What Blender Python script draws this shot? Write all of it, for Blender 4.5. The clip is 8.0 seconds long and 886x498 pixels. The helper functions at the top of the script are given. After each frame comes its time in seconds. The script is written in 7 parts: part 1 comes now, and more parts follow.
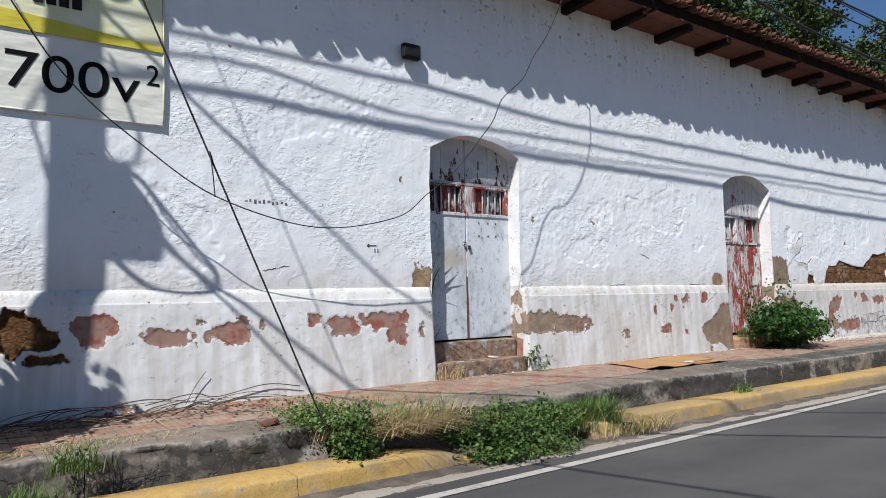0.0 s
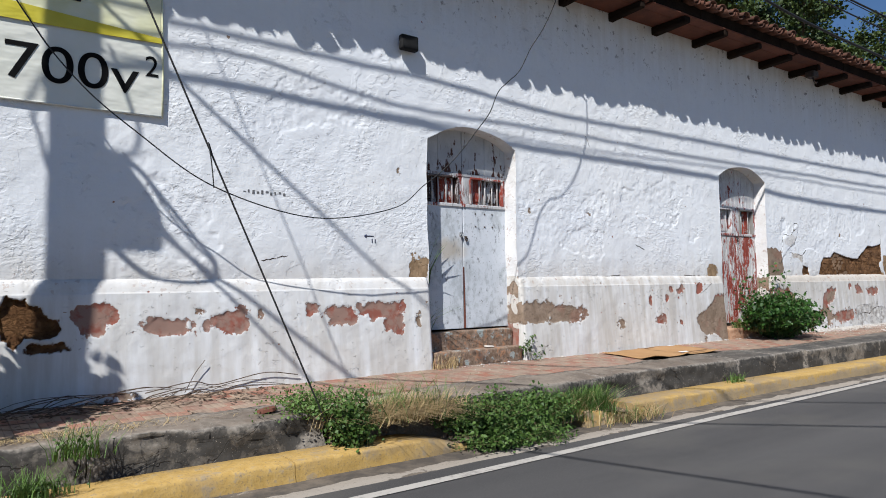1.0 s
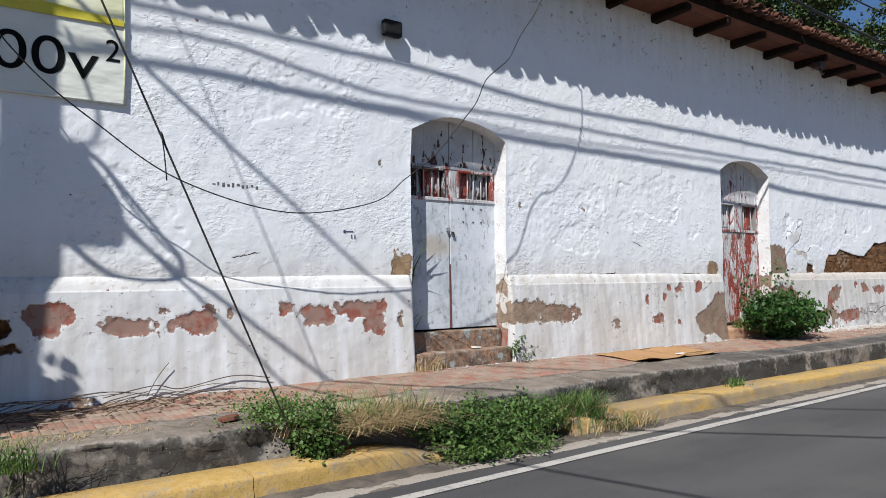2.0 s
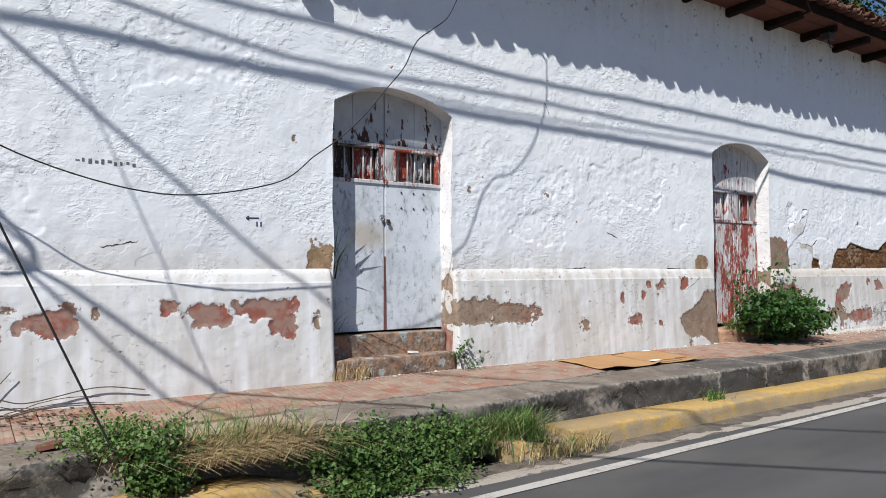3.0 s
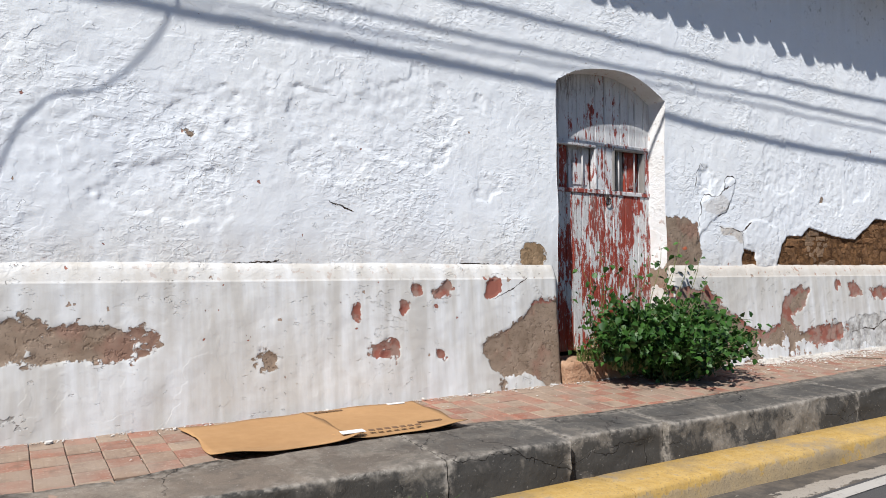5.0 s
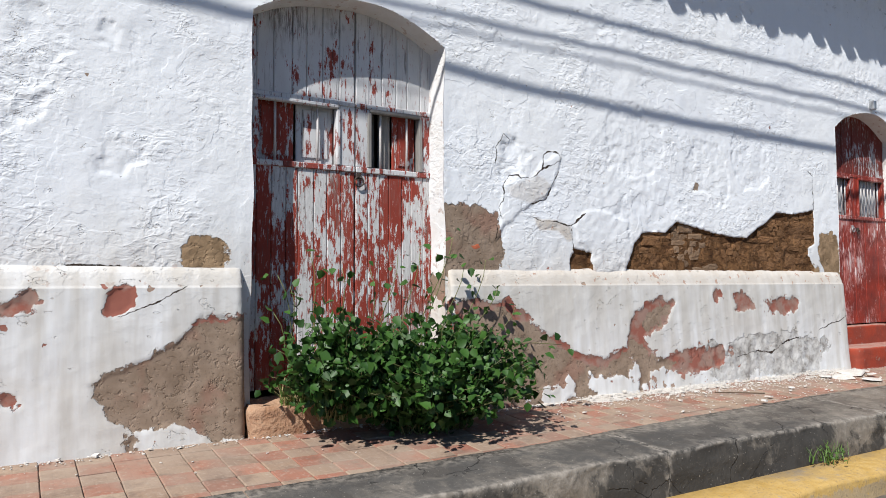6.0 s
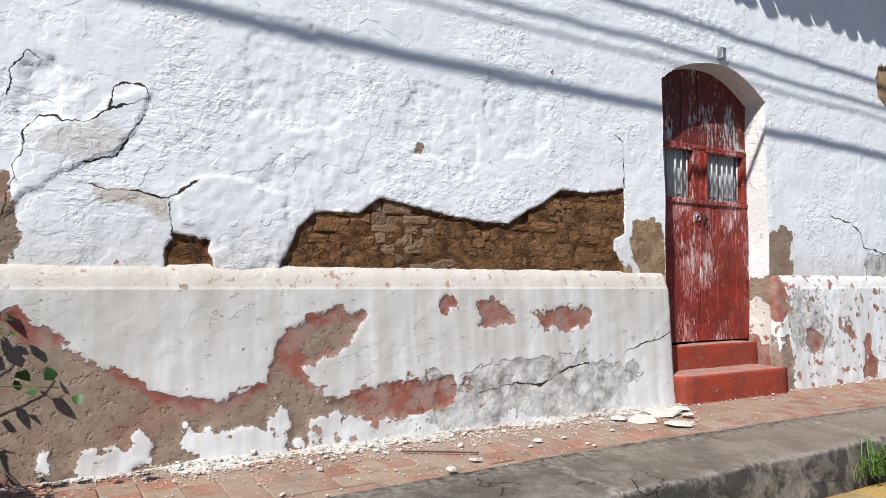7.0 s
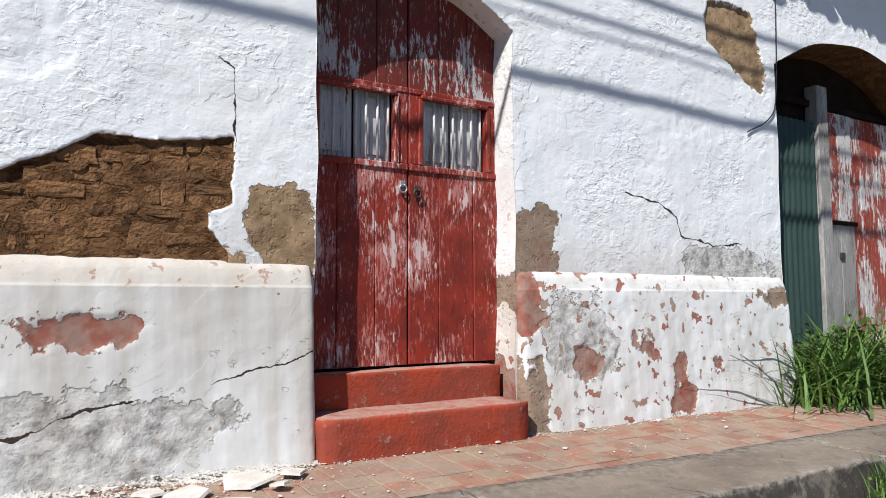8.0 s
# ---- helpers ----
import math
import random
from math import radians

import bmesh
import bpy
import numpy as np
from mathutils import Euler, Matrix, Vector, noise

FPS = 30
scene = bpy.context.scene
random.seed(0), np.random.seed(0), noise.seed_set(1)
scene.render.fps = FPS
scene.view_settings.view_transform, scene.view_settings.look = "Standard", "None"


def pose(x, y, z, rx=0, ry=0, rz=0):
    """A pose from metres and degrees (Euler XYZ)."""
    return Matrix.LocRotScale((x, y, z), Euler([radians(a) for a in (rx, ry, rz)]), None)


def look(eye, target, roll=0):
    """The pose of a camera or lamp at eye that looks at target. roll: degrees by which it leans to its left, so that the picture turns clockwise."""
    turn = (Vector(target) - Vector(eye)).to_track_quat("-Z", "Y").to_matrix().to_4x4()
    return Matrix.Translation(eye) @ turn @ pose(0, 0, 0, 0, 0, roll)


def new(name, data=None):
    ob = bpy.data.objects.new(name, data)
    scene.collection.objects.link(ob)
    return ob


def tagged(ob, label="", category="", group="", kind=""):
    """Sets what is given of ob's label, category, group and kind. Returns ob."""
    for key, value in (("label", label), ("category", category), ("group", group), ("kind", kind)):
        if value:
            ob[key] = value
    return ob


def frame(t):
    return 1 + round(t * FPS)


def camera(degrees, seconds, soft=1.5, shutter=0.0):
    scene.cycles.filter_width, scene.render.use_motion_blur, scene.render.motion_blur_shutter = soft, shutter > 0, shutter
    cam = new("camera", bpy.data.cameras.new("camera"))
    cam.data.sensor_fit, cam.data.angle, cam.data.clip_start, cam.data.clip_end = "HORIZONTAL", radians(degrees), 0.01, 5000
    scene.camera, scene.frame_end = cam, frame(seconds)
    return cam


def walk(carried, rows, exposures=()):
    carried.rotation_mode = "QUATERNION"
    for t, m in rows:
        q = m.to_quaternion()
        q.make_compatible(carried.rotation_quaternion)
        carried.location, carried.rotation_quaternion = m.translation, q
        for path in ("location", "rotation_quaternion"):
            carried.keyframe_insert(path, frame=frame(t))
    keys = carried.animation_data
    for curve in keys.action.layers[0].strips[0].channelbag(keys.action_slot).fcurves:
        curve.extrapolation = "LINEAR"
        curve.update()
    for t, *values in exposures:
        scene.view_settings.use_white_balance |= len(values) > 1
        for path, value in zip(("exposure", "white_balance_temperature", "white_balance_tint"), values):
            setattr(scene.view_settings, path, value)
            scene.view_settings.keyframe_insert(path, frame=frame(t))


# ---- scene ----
EXPO = 0.39
cam = camera(64.0, 8.0, 0.95)
PATH = [
    (0, (-0.156, 0.045, 0.807), (1.028, 1.651, 0.942), -1.1),
    (0.5, (-0.192, -0.008, 0.779), (1.0, 1.593, 0.902), -1.2),
    (1, (-0.182, -0.014, 0.811), (1.007, 1.591, 0.917), -0.9),
    (1.2, (-0.178, -0.018, 0.808), (1.010, 1.587, 0.914), -0.9),
    (2.3, (0.457, 0.205, 0.876), (1.623, 1.828, 0.955), -0.4),
    (2.5, (0.683, 0.244, 0.871), (1.837, 1.876, 0.95), -0.4),
    (3, (1.365, 0.453, 0.881), (2.497, 2.1, 0.945), -0.2),
    (3.5, (2.228, 0.757, 0.858), (3.334, 2.422, 0.918), -0.2),
    (4, (3.114, 1.056, 0.854), (4.204, 2.732, 0.911), -0.2),
    (4.2, (3.507, 1.173, 0.864), (4.593, 2.852, 0.916), -0.1),
    (5.3, (6.190, 1.668, 0.824), (7.226, 3.377, 0.902), -0.3),
    (5.5, (6.685, 1.72, 0.816), (7.711, 3.435, 0.9), -0.3),
    (6, (8.005, 1.907, 0.813), (9.031, 3.621, 0.91), -0.2),
    (6.5, (9.399, 2.143, 0.821), (10.435, 3.851, 0.919), -0.1),
    (7, (10.782, 2.298, 0.805), (11.82, 4.004, 0.913), -0.0),
    (7.5, (12.155, 2.418, 0.764), (13.188, 4.126, 0.891), -0.1),
    (8, (13.516, 2.562, 0.718), (14.553, 4.265, 0.872), -0.2),
]
walk(cam, [(t, look(eye, target, roll)) for t, eye, target, roll in PATH], [(0.0, EXPO - 0.0, 5700, 10), (4.0, EXPO + 0.07, 5760, 10), (8.0, EXPO + 0.13, 5820, 10)])

# ---- light ----
SUN = Vector((-1.65, -1.0, 2.1)).normalized()      # from the place towards the sun
world = bpy.data.worlds.new("sky")
scene.world = world
world.use_nodes = True
wn = world.node_tree
wn.nodes.clear()
sky = wn.nodes.new("ShaderNodeTexSky")
sky.sky_type, sky.sun_disc = "NISHITA", False
sky.sun_elevation, sky.sun_rotation = math.asin(SUN.z), math.atan2(SUN.x, SUN.y)
sky.air_density, sky.dust_density, sky.ozone_density = 1.0, 0.2, 5.5
wbg = wn.nodes.new("ShaderNodeBackground")
wbg.inputs["Strength"].default_value = 0.05
wout = wn.nodes.new("ShaderNodeOutputWorld")
wn.links.new(sky.outputs[0], wbg.inputs[0])
wn.links.new(wbg.outputs[0], wout.inputs[0])
lamp = bpy.data.lights.new("sun", "SUN")
lamp.energy, lamp.angle, lamp.color = 5.0, radians(0.53), (1.0, 0.912, 0.77)
new("sun", lamp).matrix_world = look(SUN * 60, (0, 0, 0))

# ---- node helpers ----


def nd(nt, kind, ins=None, operation="", data_type="", blend_type="", attribute_name=""):
    n = nt.nodes.new("ShaderNode" + kind)
    if operation:
        n.operation = operation
    if data_type:
        n.data_type = data_type
    if blend_type:
        n.blend_type = blend_type
    if attribute_name:
        n.attribute_name = attribute_name
    for k, v in (ins or {}).items():
        if isinstance(v, bpy.types.NodeSocket):
            nt.links.new(v, n.inputs[k])
        elif v is not None:
            n.inputs[k].default_value = v
    return n


def c4(c):
    return (c[0], c[1], c[2], 1.0)


def material(name, rough=0.85, metal=0.0, spec=0.3):
    m = bpy.data.materials.new(name)
    m.use_nodes = True
    nt = m.node_tree
    b = nt.nodes["Principled BSDF"]
    b.inputs["Roughness"].default_value = rough
    b.inputs["Metallic"].default_value = metal
    b.inputs["Specular IOR Level"].default_value = spec
    return m, nt, b


def where(nt, own=False, scale=(1, 1, 1)):
    src = nd(nt, "TexCoord").outputs["Object"] if own else nd(nt, "NewGeometry").outputs["Position"]
    return nd(nt, "Mapping", {"Vector": src, "Scale": scale}).outputs[0]


def fbm(nt, vec, scale, detail=4.0, rough=0.55, warp=0.0):
    return nd(nt, "TexNoise", {"Vector": vec, "Scale": scale, "Detail": detail, "Roughness": rough, "Distortion": warp}).outputs["Fac"]


def calc(nt, op, a, b=0.0, c=None):
    n = nd(nt, "Math", {0: a, 1: b}, operation=op)
    if c is not None:
        if isinstance(c, bpy.types.NodeSocket):
            nt.links.new(c, n.inputs[2])
        else:
            n.inputs[2].default_value = c
    return n.outputs[0]


def band(nt, v, lo, hi, a=0.0, b=1.0):
    """v mapped from lo..hi to a..b, clamped"""
    return nd(nt, "MapRange", {"Value": v, "From Min": lo, "From Max": hi, "To Min": a, "To Max": b}).outputs[0]


def blend(nt, fac, a, b, mode="MIX"):
    n = nd(nt, "Mix", data_type="RGBA", blend_type=mode)
    for sock, v in ((n.inputs[0], fac), (n.inputs[6], a), (n.inputs[7], b)):
        if isinstance(v, bpy.types.NodeSocket):
            nt.links.new(v, sock)
        elif isinstance(v, (tuple, list)):
            sock.default_value = c4(v)
        else:
            sock.default_value = v
    return n.outputs[2]


def relief(nt, bsdf, height, strength=0.5, dist=0.01, normal=None):
    n = nd(nt, "Bump", {"Height": height, "Strength": strength, "Distance": dist, "Normal": normal})
    nt.links.new(n.outputs[0], bsdf.inputs["Normal"])
    return n.outputs[0]


def attr(nt, name):
    return nd(nt, "Attribute", attribute_name=name).outputs["Fac"]


def simple(name, ca, cb, scale=8.0, rough=0.85, own=True, bump=0.3, dist=0.004, metal=0.0, spec=0.3, grain=(1, 1, 1), rnd=0.0):
    """two-tone mottled surface with fine relief"""
    m, nt, b = material(name, rough, metal, spec)
    v = where(nt, own, grain)
    big, small = fbm(nt, v, scale, 5), fbm(nt, v, scale * 7, 4)
    f = band(nt, calc(nt, "ADD", calc(nt, "MULTIPLY", big, 0.65), calc(nt, "MULTIPLY", small, 0.35)), 0.32, 0.68)
    col = blend(nt, f, ca, cb)
    if rnd:
        r = nd(nt, "ObjectInfo").outputs["Random"]
        col = blend(nt, 1.0, col, nd(nt, "CombineColor", {0: band(nt, r, 0, 1, 1 - rnd, 1), 1: band(nt, r, 0, 1, 1 - rnd, 1), 2: band(nt, r, 0, 1, 1 - rnd, 1)}).outputs[0], "MULTIPLY")
    nt.links.new(col, b.inputs["Base Color"])
    relief(nt, b, calc(nt, "ADD", small, big), bump, dist)
    return m


# ---- materials ----
def plaster_material():
    """limewash over older red paint, mud render, cement and adobe; layers laid bare by the fields stored in the mesh"""
    m, nt, b = material("limewashed_plaster", 0.92, 0, 0.15)
    v = where(nt)
    edge = calc(nt, "SUBTRACT", fbm(nt, v, 17, 5, 0.62), 0.5)
    tiny = fbm(nt, v, 70, 4, 0.6)
    mid = fbm(nt, v, 9, 5, 0.6, 0.15)
    big = fbm(nt, v, 1.3, 4)
    fold = fbm(nt, v, 11, 5, 0.6, 0.3)
    layer = fbm(nt, v, 3.6, 3.5, 0.55, 0.25)
    zone = band(nt, fbm(nt, v, 0.9, 3), 0.38, 0.62, 0.25, 1.0)
    streak = fbm(nt, where(nt, False, (6.0, 6.0, 0.55)), 1.6, 4)
    # limewash: bluish white, chalky, with warm and grey washes
    white = blend(nt, band(nt, big, 0.35, 0.7), (0.76, 0.785, 0.83), (0.80, 0.815, 0.835))
    white = blend(nt, band(nt, mid, 0.56, 0.74, 0.0, 0.22), white, (0.66, 0.675, 0.69))
    white = blend(nt, band(nt, fbm(nt, v, 38, 4, 0.6), 0.70, 0.74, 0.0, 0.5), white, (0.42, 0.40, 0.37))
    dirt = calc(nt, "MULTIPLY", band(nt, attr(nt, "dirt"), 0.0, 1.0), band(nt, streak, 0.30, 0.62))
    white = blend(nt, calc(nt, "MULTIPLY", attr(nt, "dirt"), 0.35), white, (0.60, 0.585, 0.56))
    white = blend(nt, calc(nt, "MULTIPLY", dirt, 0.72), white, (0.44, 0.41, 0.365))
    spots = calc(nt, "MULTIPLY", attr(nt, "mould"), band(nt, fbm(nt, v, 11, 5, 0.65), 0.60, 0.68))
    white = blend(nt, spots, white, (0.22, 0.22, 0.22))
    cream = calc(nt, "MULTIPLY", attr(nt, "cream"), band(nt, mid, 0.35, 0.65, 0.55, 1.0))
    white = blend(nt, cream, white, (0.50, 0.445, 0.385))
    wash = calc(nt, "MULTIPLY", band(nt, fbm(nt, v, 2.3, 5, 0.65, 0.8), 0.54, 0.66, 0.0, 0.30), band(nt, attr(nt, "dirt"), 0.1, 0.7, 0.25, 1.0))
    white = blend(nt, wash, white, (0.52, 0.485, 0.44))
    bits = calc(nt, "MULTIPLY", attr(nt, "cream"), band(nt, fbm(nt, v, 19, 4, 0.6), 0.62, 0.64))
    white = blend(nt, bits, white, (0.34, 0.20, 0.14))

    def mask(name, amp, soft=0.004):
        d = calc(nt, "MULTIPLY_ADD", edge, amp, attr(nt, name))
        return band(nt, d, -soft, soft)

    grey = blend(nt, band(nt, fbm(nt, v, 7, 5, 0.65), 0.40, 0.60), (0.25, 0.235, 0.215), (0.55, 0.54, 0.52))
    redp = blend(nt, band(nt, mid, 0.42, 0.56), (0.26, 0.098, 0.072), (0.285, 0.185, 0.15))
    mud = blend(nt, band(nt, mid, 0.35, 0.65), (0.205, 0.15, 0.108), (0.295, 0.225, 0.17))
    mud = blend(nt, band(nt, tiny, 0.56, 0.7, 0, 0.6), mud, (0.12, 0.09, 0.068))
    mud = blend(nt, band(nt, fbm(nt, v, 3.2, 3), 0.54, 0.64, 0, 0.35), mud, (0.27, 0.115, 0.085))
    sand = blend(nt, band(nt, mid, 0.38, 0.62), (0.20, 0.135, 0.078), (0.36, 0.25, 0.15))
    earth = blend(nt, band(nt, mid, 0.38, 0.64), (0.095, 0.046, 0.020), (0.20, 0.105, 0.046))
    earth = blend(nt, band(nt, tiny, 0.55, 0.72, 0, 0.7), earth, (0.11, 0.062, 0.03))
    col = blend(nt, calc(nt, "MULTIPLY", mask("grey", 0.16, 0.006), band(nt, fbm(nt, v, 21, 4, 0.6), 0.40, 0.56, 1.0, 0.55)), white, grey)
    mred, mmud, msand, mdeep = mask("red", 0.12), mask("mud", 0.13), mask("sand", 0.13), mask("deep", 0.03)
    # small flakes where the plinth is worst
    fl = calc(nt, "ADD", calc(nt, "SUBTRACT", fbm(nt, v, 13, 3, 0.5), 0.76), calc(nt, "MULTIPLY", attr(nt, "flake"), 0.26))
    mfl = band(nt, fl, -0.004, 0.004)
    under = blend(nt, band(nt, fbm(nt, v, 4, 2), 0.45, 0.55), (0.30, 0.13, 0.10), (0.33, 0.245, 0.19))
    col = blend(nt, mfl, col, under)
    col = blend(nt, mred, col, redp)
    col = blend(nt, mmud, col, mud)
    col = blend(nt, msand, col, sand)
    col = blend(nt, mdeep, col, earth)
    # open cracks: a thin gap along the stored line, earth showing inside
    side = calc(nt, "ABSOLUTE", calc(nt, "MULTIPLY_ADD", edge, 0.05, attr(nt, "crack")))
    wide = band(nt, fbm(nt, v, 7, 3), 0.42, 0.68, 0.0015, 0.0085)
    gap = calc(nt, "LESS_THAN", side, wide)
    gap = calc(nt, "MULTIPLY", gap, band(nt, calc(nt, "MULTIPLY_ADD", edge, 0.06, attr(nt, "crack_far")), 0.016, 0.020, 1.0, 0.0))
    col = blend(nt, gap, col, (0.045, 0.032, 0.025))
    bare = calc(nt, "MAXIMUM", calc(nt, "MAXIMUM", mred, mmud), calc(nt, "MAXIMUM", calc(nt, "MAXIMUM", msand, mdeep), mfl))
    nt.links.new(col, b.inputs["Base Color"])
    ridge = calc(nt, "ABSOLUTE", calc(nt, "SUBTRACT", fold, 0.5))
    h = calc(nt, "MULTIPLY", calc(nt, "SUBTRACT", 0.3, ridge), 0.0016)
    h = calc(nt, "ADD", h, calc(nt, "MULTIPLY", band(nt, layer, 0.53, 0.55), 0.0020))
    h = calc(nt, "ADD", h, calc(nt, "MULTIPLY", band(nt, layer, 0.39, 0.41), 0.0014))
    h = calc(nt, "MULTIPLY", h, zone)
    # sharp lips where one coat of limewash ends over another
    lips = calc(nt, "ABSOLUTE", calc(nt, "SUBTRACT", fbm(nt, where(nt, False, (1.0, 1.0, 1.25)), 5.0, 2.5, 0.5, 0.9), 0.5))
    face = band(nt, nd(nt, "SeparateXYZ", {0: v}).outputs[1], 5.735, 5.765, 0.30, 1.0)
    patchy = calc(nt, "MULTIPLY", band(nt, fbm(nt, v, 1.7, 4, 0.6), 0.46, 0.60), face)
    h = calc(nt, "ADD", h, calc(nt, "MULTIPLY", band(nt, lips, 0.0, 0.030, 0.0012, 0.0), patchy))
    h = calc(nt, "ADD", h, calc(nt, "MULTIPLY", band(nt, fbm(nt, where(nt, False, (1.0, 1.0, 1.5)), 21, 2.2, 0.5, 0.5), 0.40, 0.62, 0.0, 0.0027), band(nt, patchy, 0.0, 1.0, 0.15, 1.0)))
    h = calc(nt, "ADD", h, calc(nt, "MULTIPLY", band(nt, big, 0.36, 0.6, 0.45, 1.1), calc(nt, "ADD", calc(nt, "MULTIPLY", mid, 0.0062), calc(nt, "MULTIPLY", fbm(nt, v, 24, 3, 0.5, 0.6), 0.0012))))
    h = calc(nt, "ADD", h, calc(nt, "MULTIPLY", tiny, 0.0005))
    h = calc(nt, "MULTIPLY", h, band(nt, face, 0.3, 1.0, 0.42, 1.0))
    h = calc(nt, "SUBTRACT", h, calc(nt, "MULTIPLY", bare, 0.006))
    gouge = calc(nt, "ABSOLUTE", calc(nt, "SUBTRACT", fbm(nt, where(nt, False, (0.8, 1, 1.5)), 12, 4, 0.6, 1.0), 0.5))
    crack = calc(nt, "MULTIPLY", mdeep, calc(nt, "ADD", calc(nt, "MULTIPLY", tiny, 0.009), band(nt, gouge, 0.0, 0.05, -0.022, 0.0)))
    crack = calc(nt, "ADD", crack, calc(nt, "MULTIPLY", calc(nt, "MAXIMUM", mmud, msand), calc(nt, "MULTIPLY", band(nt, fbm(nt, v, 30, 4, 0.6), 0.55, 0.68), -0.004)))
    pits = band(nt, calc(nt, "MULTIPLY_ADD", band(nt, fbm(nt, v, 1.7, 3), 0.42, 0.62, -0.04, 0.05), 1.0, fbm(nt, where(nt, False, (1, 1, 1.7)), 13, 4, 0.6)), 0.655, 0.67)
    h = calc(nt, "SUBTRACT", h, calc(nt, "MULTIPLY", pits, 0.008))
    h = calc(nt, "SUBTRACT", h, calc(nt, "MULTIPLY", gap, 0.02))
    mgrey = mask("grey", 0.16, 0.006)
    h = calc(nt, "SUBTRACT", h, calc(nt, "MULTIPLY", mgrey, calc(nt, "ADD", 0.003, calc(nt, "MULTIPLY", fbm(nt, v, 26, 4, 0.65), 0.010))))
    relief(nt, b, calc(nt, "ADD", h, crack), 0.85, 1.0)
    return m


def peeling_wood(name, top, under, wood, bare, side=0.0, scale=1.0):
    """old paint in flakes that run along the boards: top coat, undercoat and bare grey wood"""
    m, nt, b = material(name, 0.7, 0, 0.3)
    long = where(nt, False, (1.0, 1.0, 0.24))
    wide = where(nt, False, (1.0, 1.0, 0.45))
    f1 = fbm(nt, long, 40 * scale, 7, 0.74)
    f2 = fbm(nt, wide, 5.0, 3)
    f3 = fbm(nt, long, 70, 3, 0.6)
    rnd = nd(nt, "ObjectInfo").outputs["Random"]
    k = calc(nt, "ADD", calc(nt, "MULTIPLY", f1, 0.55), calc(nt, "MULTIPLY", f2, 0.45))
    k = calc(nt, "ADD", k, band(nt, rnd, 0, 1, -0.035, 0.035))
    peel = band(nt, k, bare - 0.006, bare + 0.006)
    deeper = band(nt, calc(nt, "ADD", k, calc(nt, "MULTIPLY", calc(nt, "SUBTRACT", f3, 0.5), 0.25)), bare + 0.085 + side, bare + 0.10 + side)
    tone = blend(nt, band(nt, f2, 0.35, 0.65), tuple(c * 0.82 for c in top), top)
    un = blend(nt, band(nt, f3, 0.35, 0.65), tuple(c * 0.78 for c in under), under)
    wd = blend(nt, band(nt, f3, 0.35, 0.65), tuple(c * 0.6 for c in wood), wood)
    col = blend(nt, peel, tone, un)
    col = blend(nt, deeper, col, wd)
    # a scraped cloud where the coats are rubbed thin, and dark grain lines
    rub = calc(nt, "MULTIPLY", band(nt, fbm(nt, wide, 2.6, 4, 0.6), 0.52, 0.60), band(nt, fbm(nt, where(nt, False, (1.0, 1.0, 0.10)), 120, 4, 0.7), 0.44, 0.56))
    col = blend(nt, calc(nt, "MULTIPLY", rub, 0.7), col, wd)
    line = fbm(nt, where(nt, False, (1.0, 1.0, 0.05)), 75, 3, 0.6)
    col = blend(nt, band(nt, line, 0.60, 0.66, 0, 0.6), col, tuple(c * 0.35 for c in wood))
    col = blend(nt, band(nt, fbm(nt, where(nt, False, (1.0, 1.0, 0.13)), 95, 4, 0.75), 0.60, 0.66, 0, 0.7), col, un)
    nt.links.new(col, b.inputs["Base Color"])
    h = calc(nt, "SUBTRACT", calc(nt, "MULTIPLY", f3, 0.35), calc(nt, "ADD", calc(nt, "MULTIPLY", peel, 0.5), calc(nt, "MULTIPLY", deeper, 0.4)))
    relief(nt, b, h, 0.6, 0.003)
    return m


def tile_material(name, ca, cb):
    """ribbed pavement tile: colour varies from piece to piece, four ribs along it, grime in the grooves"""
    m, nt, b = material(name, 0.85, 0, 0.25)
    v = where(nt)
    r = nd(nt, "ObjectInfo").outputs["Random"]
    isl = nd(nt, "NewGeometry").outputs["Random Per Island"]
    k = calc(nt, "FRACT", calc(nt, "ADD", r, isl))
    base = blend(nt, k, ca, cb)
    base = blend(nt, band(nt, fbm(nt, v, 3, 4), 0.40, 0.66, 0, 0.7), base, (0.22, 0.16, 0.125))
    base = blend(nt, band(nt, fbm(nt, v, 45, 4), 0.55, 0.72, 0, 0.5), base, (0.42, 0.36, 0.30))
    sep = nd(nt, "SeparateXYZ", {0: v})
    wave = calc(nt, "ABSOLUTE", calc(nt, "SINE", calc(nt, "MULTIPLY", sep.outputs[0], math.pi / 0.05)))
    ribbed = band(nt, sep.outputs[0], 3.9, 5.6, 1.0, 0.18)
    groove = calc(nt, "MULTIPLY", band(nt, wave, 0.03, 0.24, 0.65, 0.0), ribbed)
    base = blend(nt, groove, base, (0.10, 0.066, 0.048))
    base = blend(nt, band(nt, fbm(nt, v, 9, 6, 0.7), 0.50, 0.66, 0.0, 0.65), base, (0.15, 0.105, 0.08))
    base = blend(nt, band(nt, fbm(nt, v, 2.1, 5, 0.7), 0.44, 0.62, 0.0, 0.6), base, (0.30, 0.235, 0.185))
    nt.links.new(base, b.inputs["Base Color"])
    relief(nt, b, calc(nt, "ADD", calc(nt, "MULTIPLY", calc(nt, "MULTIPLY", wave, ribbed), 0.8), fbm(nt, v, 60, 4)), 0.5, 0.004)
    return m


